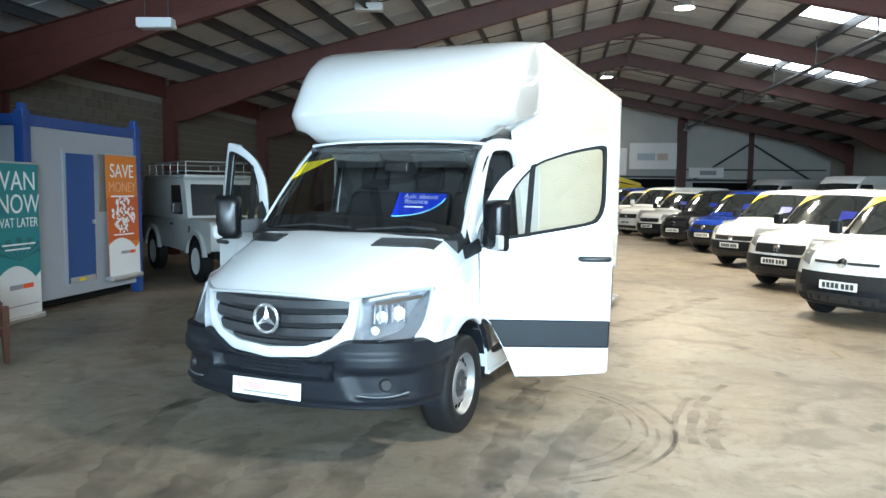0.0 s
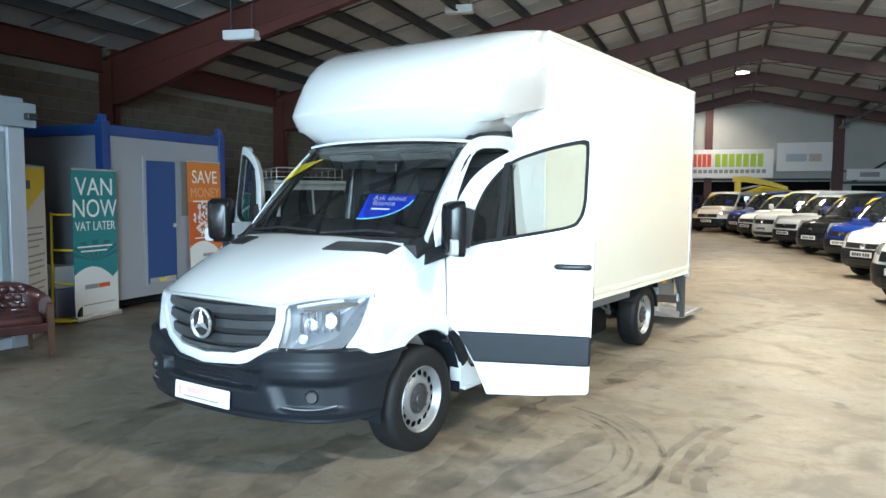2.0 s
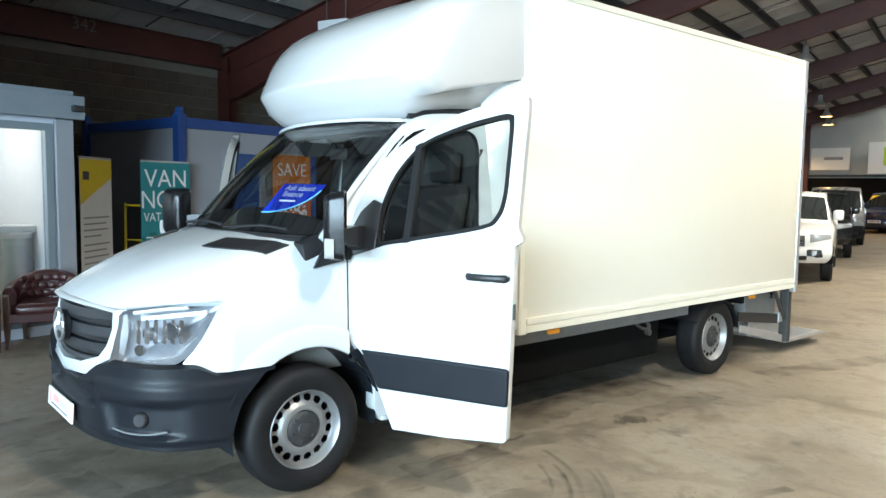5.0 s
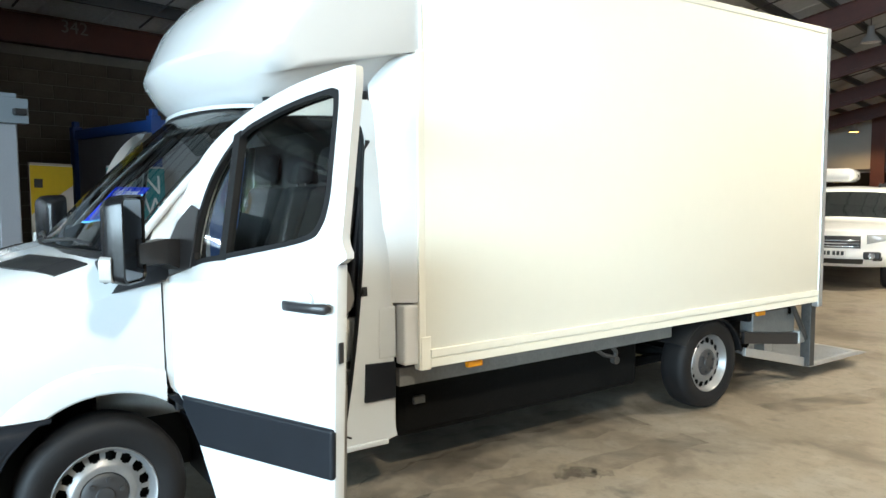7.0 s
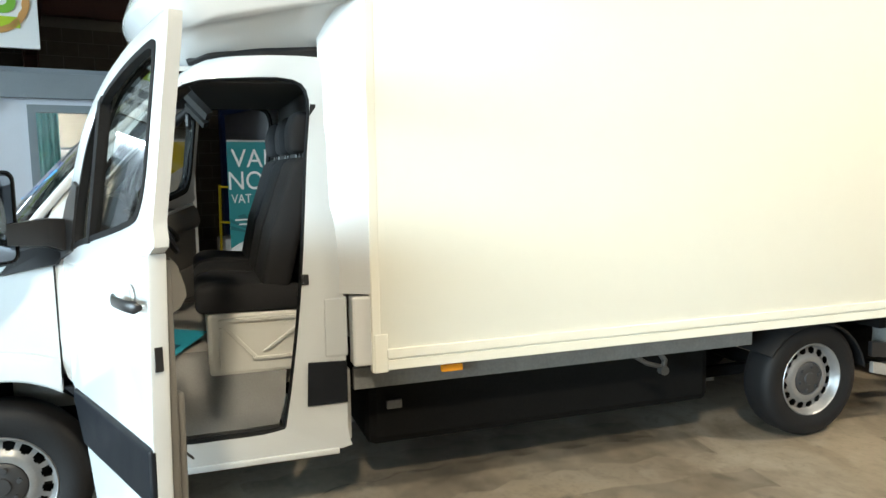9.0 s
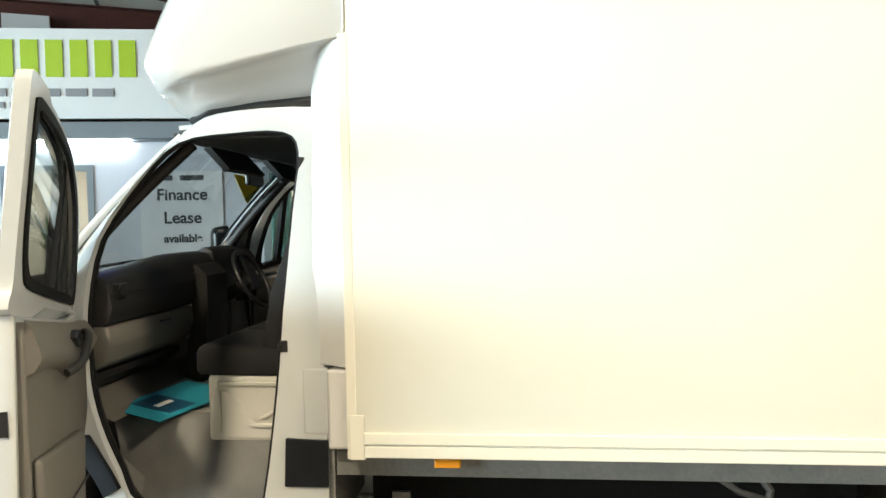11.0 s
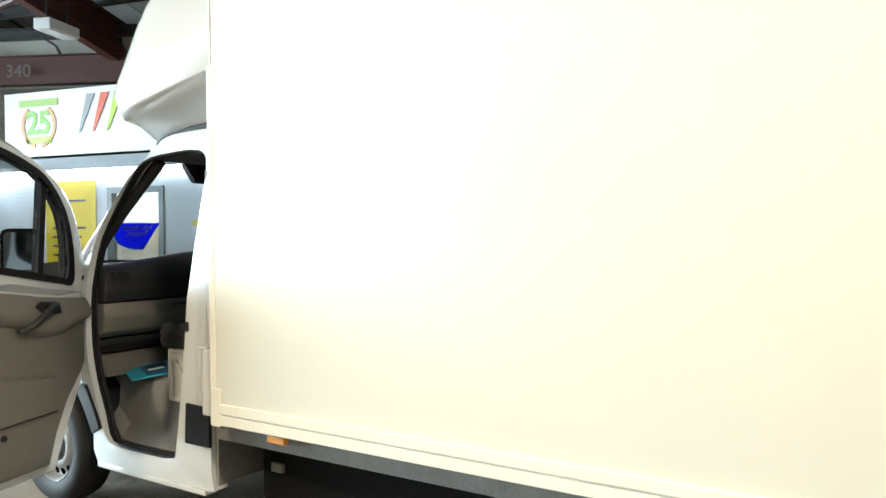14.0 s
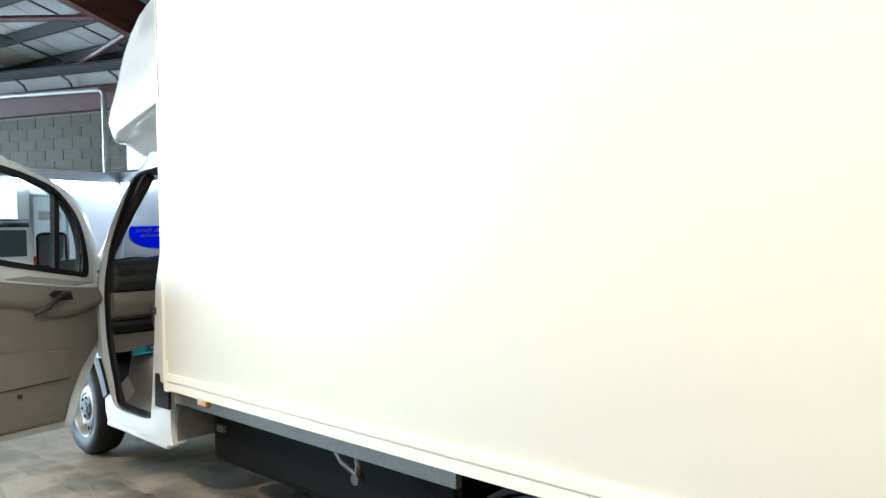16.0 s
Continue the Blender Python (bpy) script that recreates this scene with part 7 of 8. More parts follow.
# centre-line profiles from the chin over the roof to the tail: y, z, half width, sweep of the plan, crown
SMALL = [(0.10, 0.24, 0.84, 0.34, 0), (0.02, 0.32, 0.885, 0.36, 0), (0.0, 0.48, 0.90, 0.36, 0), (0.015, 0.60, 0.90, 0.36, 0), (0.03, 0.66, 0.90, 0.36, 0), (0.06, 0.80, 0.895, 0.37, 0), (0.11, 0.91, 0.88, 0.38, 0.01), (0.22, 0.99, 0.86, 0.38, 0.03),
         (0.60, 1.07, 0.83, 0.30, 0.04), (0.94, 1.14, 0.82, 0.22, 0.035), (1.28, 1.44, 0.77, 0.20, 0.03), (1.62, 1.73, 0.71, 0.16, 0.03), (1.86, 1.81, 0.70, 0.08, 0.03), (2.4, 1.845, 0.70, 0, 0.03), (4.2, 1.83, 0.69, 0, 0.03), (4.36, 1.75, 0.68, 0, 0.02)]
MEDIUM = [(0.10, 0.25, 0.88, 0.34, 0), (0.02, 0.33, 0.93, 0.36, 0), (0.0, 0.50, 0.945, 0.36, 0), (0.015, 0.64, 0.945, 0.36, 0), (0.03, 0.70, 0.945, 0.36, 0), (0.06, 0.86, 0.94, 0.37, 0), (0.11, 0.99, 0.925, 0.38, 0.01), (0.22, 1.08, 0.90, 0.38, 0.03),
          (0.58, 1.16, 0.87, 0.30, 0.04), (0.90, 1.23, 0.86, 0.22, 0.035), (1.28, 1.57, 0.82, 0.20, 0.03), (1.64, 1.87, 0.77, 0.16, 0.03), (1.90, 1.945, 0.76, 0.08, 0.03), (2.4, 1.975, 0.76, 0, 0.03), (4.7, 1.96, 0.75, 0, 0.03), (4.86, 1.88, 0.74, 0, 0.02)]
TALL = [(0.10, 0.28, 0.90, 0.34, 0), (0.02, 0.36, 0.97, 0.36, 0), (0.0, 0.56, 0.985, 0.36, 0), (0.015, 0.72, 0.985, 0.36, 0), (0.03, 0.78, 0.985, 0.36, 0), (0.07, 0.98, 0.98, 0.37, 0), (0.13, 1.12, 0.96, 0.38, 0.01), (0.25, 1.22, 0.94, 0.38, 0.03),
        (0.58, 1.33, 0.91, 0.30, 0.04), (0.90, 1.42, 0.90, 0.22, 0.035), (1.30, 1.84, 0.87, 0.20, 0.03), (1.66, 2.18, 0.83, 0.16, 0.03), (2.0, 2.38, 0.81, 0.08, 0.03), (2.5, 2.48, 0.80, 0, 0.03), (5.3, 2.47, 0.80, 0, 0.03), (5.45, 2.38, 0.79, 0, 0.02)]
PICK = [(0.12, 0.40, 0.80, 0.28, 0), (0.03, 0.48, 0.88, 0.30, 0), (0.0, 0.58, 0.905, 0.32, 0), (0.02, 0.66, 0.905, 0.32, 0), (0.03, 0.70, 0.905, 0.32, 0), (0.05, 0.84, 0.90, 0.33, 0), (0.09, 0.95, 0.89, 0.34, 0.01), (0.18, 1.02, 0.875, 0.34, 0.03),
        (0.70, 1.10, 0.85, 0.24, 0.04), (1.25, 1.17, 0.83, 0.16, 0.035), (1.58, 1.42, 0.78, 0.14, 0.03), (1.90, 1.66, 0.71, 0.12, 0.03), (2.15, 1.735, 0.69, 0.06, 0.03), (2.6, 1.76, 0.69, 0, 0.03), (3.2, 1.73, 0.69, 0, 0.03), (3.5, 1.60, 0.70, 0, 0.02)]
US = [-1, -0.98, -0.95, -0.9, -0.84, -0.76, -0.66, -0.5, -0.25, 0, 0.25, 0.5, 0.66, 0.76, 0.84, 0.9, 0.95, 0.98, 1]


def vehicle(name, m, label, category, paint, prof, hw, bumper_m, group="", wheels=(0.86, 3.5), r=0.31, rim_m=None, grille=(4.15, 5.15, 0.52), lamp=(4.75, 6.75), emblem=True, flag=True, glass_end=2.55, chrome_bar=False, bed=None, belt=0.95, mouth=None):
    """A parked vehicle facing local -y, its front at y = 0, skinned over a centre-line profile."""
    t = thing(name, m, label, category, group)

    def skin(s, u, off=0.0):
        s = min(max(s, 0), len(prof) - 1.0001)
        k = int(s)
        f = s - k
        q = [prof[min(max(k + d, 0), len(prof) - 1)] for d in (-1, 0, 1, 2)]
        y, z, w, c, cr = (0.5 * (2 * b + (d - a) * f + (2 * a - 5 * b + 4 * d - e) * f * f + (3 * b - a - 3 * d + e) * f ** 3) for a, b, d, e in zip(*q))
        p = Vector((u * w, y + c * abs(u) ** 2.8, z - cr * u * u))
        if off:
            ds = skin(s + 0.05, u) - skin(s - 0.05, u)
            du = skin(s, u + 0.02) - skin(s, u - 0.02)
            p += du.cross(ds).normalized() * off
        return p

    def patch(s0, s1, u0, u1, off, ns=6, nu=8, slant=0.0):
        bm = bmesh.new()
        sheet(bm, [[skin(s0 + slant * k / nu * (1 - i / ns) + (s1 - s0) * i / ns, u0 + (u1 - u0) * k / nu, off) for k in range(nu + 1)] for i in range(ns + 1)])
        return thick(bm, 0.012)

    n = len(prof)
    bm = bmesh.new()
    sheet(bm, [[skin(i / 4, u) for u in US] for i in range(0, 4 * n - 3)])
    for sx in (1, -1):
        cols = [[skin(s, sx) for s in (7, 6, 5, 3.5, 2, 0)]]
        for i in range(15, 2 * n - 1):
            e = skin(i / 2, sx)
            zw = min(belt, e.z - 0.06)
            f = min(1, (i - 14) / 6)
            cols.append([e, Vector((sx * (hw - 0.02 - 0.5 * (hw - abs(e.x)) * (e.z > 1.2)), e.y, 0.5 * (e.z + zw))), Vector((sx * hw, e.y, zw)), Vector((sx * hw, e.y, 0.75)), Vector((sx * hw, e.y, 0.5)), Vector((sx * (hw - 0.03), e.y, prof[0][1] + 0.03))])
        sheet(bm, cols)
    last = prof[-1]
    sheet(bm, [[skin(n - 1, u) for u in (-1, 0, 1)], [Vector((u * hw, last[0] + 0.05, 1.1)) for u in (-1, 0, 1)], [Vector((u * hw * 0.97, last[0], 0.3)) for u in (-1, 0, 1)]])
    sheet(bm, [[Vector((u * hw * 0.9, y, prof[0][1] + 0.04)) for u in (-1, 1)] for y in (0.3, last[0])])
    part("body", bm, paint, t, smooth=34)
    if bed:
        part("load_bed", box(-hw + 0.02, hw - 0.02, last[0] - 0.2, bed, 0.50, 1.12, 0.03), paint, t, smooth=40)
    ws = part("windscreen", patch(9.15, 10.93, -0.95, 0.95, 0.006, 8, 18), CARGLASS, t, "dark windscreen", smooth=50)
    if flag:
        bm = bmesh.new()
        bm.faces.new([bm.verts.new(skin(*c, 0.019)) for c in ((10.85, -0.34), (10.85, -0.88), (10.20, -0.90), (10.55, -0.66))])
        part("yellow_flash", thick(bm, 0.002), YELLOW, ws, "yellow corner sticker")
        bm = bmesh.new()
        bm.faces.new([bm.verts.new(skin(*c, 0.019)) for c in ((9.45, 0.50), (9.95, 0.46), (9.95, 0.78), (9.6, 0.76))])
        part("blue_flash", thick(bm, 0.002), BLUEST, ws, "blue sticker")
    bz = prof[11]
    for sx in (1, -1):
        # side window
        bm = bmesh.new()
        y0, y1, z0, z1 = prof[9][0] + 0.22, glass_end, prof[9][1] + 0.02, bz[1] - 0.06
        xb = hw - 0.012
        def sidex(z):
            return sx * (xb - (xb - bz[2]) * max(0, (z - belt)) / (bz[1] - belt) * 0.92 + 0.012)
        sheet(bm, [[Vector((sidex(z), a + (y1 - a) * k / 4, z)) for k in range(5)] for z, a in ((z0, y0 + 0.12), (0.5 * (z0 + z1), y0 + 0.42), (z1, y0 + 0.72))])
        part("side_window", thick(bm, 0.006), CARGLASS, t, "dark side window")
        mir = part("door_mirror", box(0.0, 0.19, -0.06, 0.05, 0.0, 0.21, 0.045, 3), bumper_m if emblem else paint, t, "door mirror", smooth=50)
        mir.matrix_local = Matrix.Translation((sx * (hw - 0.05), y0 + 0.12, z0 - 0.02)) @ Matrix.Diagonal((sx, 1, 1, 1))
        part("headlamp", patch(lamp[0], lamp[1], sx * 0.60, sx * 0.985, 0.006, 5, 7, 0.5), CARLAMP, t, "clear headlamp", smooth=50)
        part("fog_lamp", patch(1.3, 1.9, sx * 0.70, sx * 0.84, 0.012, 3, 3), SATIN, t, "dark fog lamp recess")
        for wy in wheels:
            road_wheel(sx * (hw - 0.105), wy, r, 0.21, t, rim_m or STEEL, sx)
            bm = bmesh.new()
            arc = [math.pi * i / 14 for i in range(15)]
            prism(bm, [(wy + (r + 0.05) * math.cos(k), r + (r + 0.05) * math.sin(k)) for k in arc], hw * 0.90, hw + 0.005)
            part("wheel_arch", flip(bm) if sx < 0 else bm, CHASSIS_AND_SHADE, t, "dark wheel arch")
    part("bumper", patch(0.1, 3.5, -0.995, 0.995, 0.012, 8, 18), bumper_m, t, "front bumper", smooth=45)
    part("lower_intake", patch(0.9, 1.6, -0.55, 0.55, 0.020, 3, 8), SATIN, t, "dark lower intake")
    gr = part("grille", patch(grille[0], grille[1], -grille[2], grille[2], 0.010, 4, 10), SATIN, t, "dark grille", smooth=45)
    if mouth:
        part("mesh_intake", patch(mouth[0], mouth[1], -mouth[2], mouth[2], 0.022, 4, 12), DARKHOLE, t, "black mesh intake", smooth=45)
        part("lower_intake", patch(0.55, 1.35, -0.8, 0.8, 0.020, 3, 10), DARKHOLE, t, "dark lower slot")
    if chrome_bar:
        for k in range(3):
            s0 = grille[0] + 0.15 + 0.32 * k
            part("grille_bar", patch(s0, s0 + 0.12, -grille[2] * 0.95, grille[2] * 0.95, 0.026, 1, 10), CHROME, gr, "chrome grille bar")
    if emblem:
        c = skin(0.5 * (grille[0] + grille[1]), 0)
        bm = bmesh.new()
        lathe(bm, [(-0.035, 0.01), (-0.04, 0.065), (-0.015, 0.07)], "y", 20, (c.x, c.y, c.z))
        part("emblem", bm, CHROME, gr, "round chrome emblem")
    pz = prof[2][1] + 0.05
    pl = part("number_plate", box(-0.26, 0.26, -0.045, -0.02, pz - 0.055, pz + 0.055, 0.003), PLATEW, t, "white number plate with dark bars")
    for k in range(7):
        part("plate_bar", box(-0.215 + 0.062 * k + (0.02 if k > 3 else 0), -0.17 + 0.062 * k + (0.02 if k > 3 else 0), -0.048, -0.044, pz - 0.035, pz + 0.035), INK, pl)
    return t


def heading(e, n, he, hn):
    """Pose of a vehicle whose front middle stands at e, n and which faces the way he, hn."""
    return BM @ Matrix.Translation((e, n, 0)) @ Matrix.Rotation(math.atan2(hn, he) + math.pi / 2, 4, "Z")


ROW = "vans parked in a row"
H = (-0.80, -0.60)
vehicle("parked_van", heading(5.22, 4.96, *H), "small white panel van with black lower bumper", "van", CARWHITE, SMALL, 0.91, BLACKPL, ROW, grille=(5.05, 5.35, 0.50), emblem=True, lamp=(4.7, 6.6), mouth=(2.1, 4.2, 0.74))
vehicle("parked_van", heading(5.36, 8.45, *H), "small white panel van with dark bumper and round emblem", "van", CARWHITE, SMALL, 0.91, BLACKPL, ROW, grille=(4.1, 5.3, 0.56))
vehicle("parked_van", heading(5.46, 12.5, *H), "small white panel van with black bumper", "van", CARWHITE, SMALL, 0.91, BLACKPL, ROW, grille=(3.9, 4.7, 0.6))
vehicle("parked_van", heading(5.60, 16.7, *H), "bright blue panel van with a yellow screen flash", "van", CARBLUE, SMALL, 0.91, BLACKPL, ROW)
vehicle("parked_van", heading(5.13, 19.2, *H), "glossy black panel van", "van", CARBLACK, SMALL, 0.91, CARBLACK, ROW)
vehicle("parked_van", heading(4.63, 22.0, *H), "white panel van with grey bumper", "van", CARWHITE, SMALL, 0.91, BLACKPL, ROW)
vehicle("parked_van", heading(4.10, 24.8, *H), "white panel van with a dark grille", "van", CARWHITE, MEDIUM, 0.955, CARWHITE, ROW)
vehicle("parked_van", heading(3.6, 27.6, *H), "small white panel van with a dark grille", "van", CARWHITE, SMALL, 0.91, BLACKPL, ROW)
vehicle("parked_van", heading(3.2, 30.4, *H), "long blue panel van", "van", CARBLUE, MEDIUM, 0.955, BLACKPL, ROW)
vehicle("parked_van", heading(2.0, 32.8, -0.45, -0.89), "white panel van at the far end of the row", "van", CARWHITE, MEDIUM, 0.955, BLACKPL, ROW)
vehicle("parked_van", heading(0.2, 34.6, -0.2, -0.98), "small navy van near the end wall", "van", CARNAVY, SMALL, 0.91, CARNAVY, ROW)
ROW2 = "vans parked in the back row"
for e, n, pa, s_ in ((11.4, 13.0, CARWHITE, MEDIUM), (11.4, 16.6, CARWHITE, TALL), (11.0, 20.2, CARSILVER, MEDIUM), (10.6, 23.8, CARWHITE, TALL), (10.2, 27.4, CARWHITE, MEDIUM), (9.8, 31.0, CARWHITE, TALL)):
    vehicle("parked_van", heading(e, n, *H), "silver panel van in the back row" if pa == CARSILVER else "white panel van in the back row", "van", pa, s_, 1.0 if s_ is TALL else 0.955, BLACKPL, ROW2, flag=False)

PKE, PKN = 0.84, 11.95
PK = dict(wheels=(0.95, 4.0), r=0.37, grille=(4.1, 5.6, 0.50), lamp=(4.6, 5.9), emblem=False, chrome_bar=True, flag=False, glass_end=3.2, bed=5.1, belt=1.02)
pk = vehicle("pickup_truck", heading(PKE, PKN, 0.12, -1.0), "white double-cab pickup with a chrome grille", "pickup", CARWHITE, PICK, 0.92, CARWHITE, "", **PK)
part("roof_box", box(-0.62, 0.12, 2.1, 3.5, 1.84, 2.10, 0.10, 3), CARWHITE, pk, "white roof box", smooth=60)
for sx in (1, -1):
    part("roof_bar", box(sx * 0.55 - 0.02, sx * 0.55 + 0.02, 2.2, 3.3, 1.73, 1.80, 0.01), SATIN, pk)
    part("fog_surround", box(sx * 0.62 - 0.13, sx * 0.62 + 0.13, 0.03, 0.16, 0.53, 0.66, 0.03), SATIN, pk, "dark fog lamp surround")
    bm = bmesh.new()
    lathe(bm, [(0.02, 0.055), (0.01, 0.05), (0.03, 0.03), (0.03, 0.002)], "y", 16, (sx * 0.62, 0.005, 0.595))
    part("fog_lamp", bm, CHROME, pk, "round fog lamp")
vehicle("parked_pickup", heading(PKE - 0.45, PKN + 6.4, 0.12, -1), "black pickup behind the white one", "pickup", CARBLACK, PICK, 0.92, CARBLACK, "", **PK)
vehicle("parked_van", heading(PKE - 0.9, PKN + 12.6, 0.1, -1), "silver panel van beyond the pickups", "van", CARSILVER, MEDIUM, 0.955, BLACKPL, "", flag=False)
sv = vehicle("parked_van", heading(-1.1, -10.6, 0.0, -1.0), "white panel van with dark rear glass and red tail lamps", "van", CARWHITE, MEDIUM, 0.955, BLACKPL, "", flag=False)
part("rear_window", box(-0.70, 0.70, 4.885, 4.915, 1.42, 1.80, 0.01), CARGLASS, sv, "dark rear window")
part("rear_roof_edge", box(-0.74, 0.74, 4.80, 4.93, 1.84, 1.96, 0.03, 3), CARBLACK, sv, "black rear roof edge", smooth=50)
for sx in (1, -1):
    part("tail_lamp", box(sx * 0.86 - 0.06, sx * 0.86 + 0.06, 4.86, 4.935, 1.02, 1.42, 0.02), mat("red_lens", (0.45, 0.01, 0.01), 0.25, coat=0.5), sv, "red tail lamp")


# ---- boxy four-wheel drive beside the cabin ----
def off_roader(m):
    t = thing("off_roader", m, "dull white boxy off-road vehicle with a roof rack", "off-road car")
    part("lower_body", prism_bm([(0.55, 0.52), (0.98, 0.52), (3.0, 0.55), (4.45, 0.58), (4.5, 1.12), (1.45, 1.12), (1.40, 1.16), (0.12, 1.12), (0.05, 1.05), (0.05, 0.62)], -0.82, 0.82, bevel=0.02), LAND, t, smooth=30)
    part("cab", prism_bm([(1.42, 1.12), (4.48, 1.12), (4.42, 1.93), (1.72, 1.93), (1.62, 1.88)], -0.77, 0.77, bevel=0.03), LAND, t, smooth=30)
    part("roof", box(-0.76, 0.76, 1.66, 4.44, 1.92, 1.99, 0.03), LAND, t, smooth=40)
    for x0, x1, x2 in ((-0.68, -0.02, -0.66), (0.68, 0.02, 0.66)):
        bm = bmesh.new()
        prism(bm, [(x0, 1.20), (x1, 1.20), (x1, 1.80), (x2, 1.80)], 0, 0.02, "y")
        for v in bm.verts:
            v.co.y += 1.415 + (v.co.z - 1.12) * 0.264
        part("windscreen", bm, CARGLASS, t, "flat split windscreen")
    for sx in (1, -1):
        b = prism_bm([(1.72, 1.22), (2.40, 1.22), (2.40, 1.78), (1.86, 1.78)], 0.765, 0.782)
        part("side_window", flip(b) if sx < 0 else b, CARGLASS, t)
        b = bmesh.new()
        arc = [math.pi * i / 12 for i in range(13)]
        for wy in (0.80, 3.55):
            b = bmesh.new()
            prism(b, [(wy + 0.52 * math.cos(k), 0.50 + 0.46 * math.sin(k)) for k in arc] + [(wy + 0.44 * math.cos(k), 0.50 + 0.38 * math.sin(k)) for k in arc[::-1]], 0.80, 0.88)
            part("wheel_arch", flip(b) if sx < 0 else b, LAND, t, "square wheel arch")
            b = bmesh.new()
            prism(b, [(wy + 0.44 * math.cos(k), 0.48 + 0.40 * math.sin(k)) for k in arc], 0.60, 0.826)
            part("arch_shadow", flip(b) if sx < 0 else b, CHASSIS_AND_SHADE, t)
            road_wheel(sx * 0.74, wy, 0.39, 0.22, t, CARWHITE, sx)
        b = bmesh.new()
        lathe(b, [(-0.03, 0.01), (-0.035, 0.085), (0.01, 0.09)], "y", 20, (sx * 0.60, 0.04, 0.92))
        part("headlamp", b, CARLAMP, t)
        part("door_handle", box(sx * 0.82 - 0.015, sx * 0.82 + 0.015, 2.2, 2.36, 1.0, 1.04), SATIN, t)
        part("wing_vent", box(sx * 0.82 - 0.012, sx * 0.82 + 0.012, 1.16, 1.24, 0.86, 1.02), SATIN, t)
        part("door_mirror", box(sx * 0.93 - 0.08, sx * 0.93 + 0.08, 1.55, 1.62, 1.25, 1.45, 0.02), SATIN, t)
    part("grille", box(-0.42, 0.42, 0.02, 0.06, 0.74, 1.04), SATIN, t, "dark grille")
    part("bumper", box(-0.84, 0.84, -0.12, 0.02, 0.50, 0.62, 0.01), CHASSIS_AND_SHADE, t, "black bumper")
    part("rack_floor", box(-0.66, 0.66, 1.8, 4.3, 2.05, 2.07), GALV, t, "roof rack floor")
    for sx in (1, -1):
        b = bmesh.new()
        tube(b, [(sx * 0.68, 1.75, 2.24), (sx * 0.68, 4.35, 2.24)], 0.014, 6)
        part("rack_rail", b, GALV, t)
        for k in range(6):
            b = bmesh.new()
            tube(b, [(sx * 0.68, 1.78 + 0.5 * k, 1.97), (sx * 0.68, 1.78 + 0.5 * k, 2.24)], 0.012, 6)
            part("rack_post", b, GALV, t)
    for y in (1.75, 4.35):
        b = bmesh.new()
        tube(b, [(-0.68, y, 2.24), (0.68, y, 2.24)], 0.014, 6)
        part("rack_rail", b, GALV, t)
    return t


off_roader(heading(-3.85, 7.15, 0.72, -0.69))


# ---- yellow loader crane on a dark truck bed at the far end ----
t = thing("crane_truck", BM @ pose(4.2, 35.2, 0), "dark flat-bed truck with a folded yellow loader crane", "truck")
part("bed", box(-1.2, 3.6, -0.9, 0.9, 1.0, 1.75, 0.03), CARNAVY, t, "dark drop-side bed")
part("chassis", box(-1.2, 3.6, -0.4, 0.4, 0.55, 1.0), CHASSIS_AND_SHADE, t)
for x in (-0.6, 2.8):
    for sy in (1, -1):
        bm = bmesh.new()
        lathe(bm, [(-0.12, 0.3), (-0.12, 0.42), (0.12, 0.42), (0.12, 0.3)], "y", 24, (x, sy * 0.8, 0.42))
        part("wheel", bm, RUBBER, t, "black tyre")
part("post", box(-0.95, -0.65, -0.2, 0.2, 1.75, 2.55, 0.04), YELLOW, t, "yellow crane post")
bm = bmesh.new()
loft(bm, [[(x, -0.13, z0), (x, 0.13, z0), (x, 0.13, z1), (x, -0.13, z1)] for x, z0, z1 in ((-1.05, 2.45, 2.72), (-0.4, 2.45, 2.75), (0.5, 2.30, 2.55), (1.5, 2.05, 2.22))])
part("boom", bm, YELLOW, t, "folded yellow boom")
bm = bmesh.new()
tube(bm, [(-0.7, 0.16, 2.1), (0.3, 0.16, 2.3)], 0.05, 8)
part("ram", bm, ALU, t)

# ---- stickers in the windscreen, leaflet, tyre marks, floor marks ----
def screen_frame(u, v):
    """Pose just inside the windscreen with local x to the van's near side and z up the glass."""
    p, px, pz = screen_pt(u, v), screen_pt(u + 0.1, v), screen_pt(u, v + 0.1)
    x, z = (px - p).normalized(), (pz - p).normalized()
    y = z.cross(x).normalized()
    m = Matrix((x, y, x.cross(y))).transposed().to_4x4()
    m.translation = p + y * 0.012
    return m


bm = bmesh.new()
pts = [(-0.20, 0.10), (0.235, 0.10)] + [(0.235 - 0.46 * (1 - math.cos(k * math.pi / 16)) , 0.10 - 0.285 * math.sin(k * math.pi / 16)) for k in range(1, 9)]
prism(bm, pts, -0.001, 0.001, "y")
st1 = part("finance_sticker", bm, BLUEFILM, screen, "blue sticker with white lettering")
st1.matrix_local = screen_frame(0.41, 0.335) @ Matrix.Scale(0.84, 4)
for body_, x, z, sz in (("Ask about", 0.005, 0.055, 0.075), ("finance", -0.03, -0.005, 0.075)):
    text("lettering", body_, sz, pose(x, -0.003, z), WHITEFILM, st1)
    text("lettering", body_, sz, pose(x, 0.003, z), WHITEFILM, st1)
part("small_print", box(-0.13, 0.04, -0.003, -0.001, -0.075, -0.06), WHITEINK, st1)
bm = bmesh.new()
tube(bm, [(p[0], -0.002, p[1]) for p in pts[2:]], 0.006, 6)
part("sticker_edge", bm, CYAN, st1)
bm = bmesh.new()
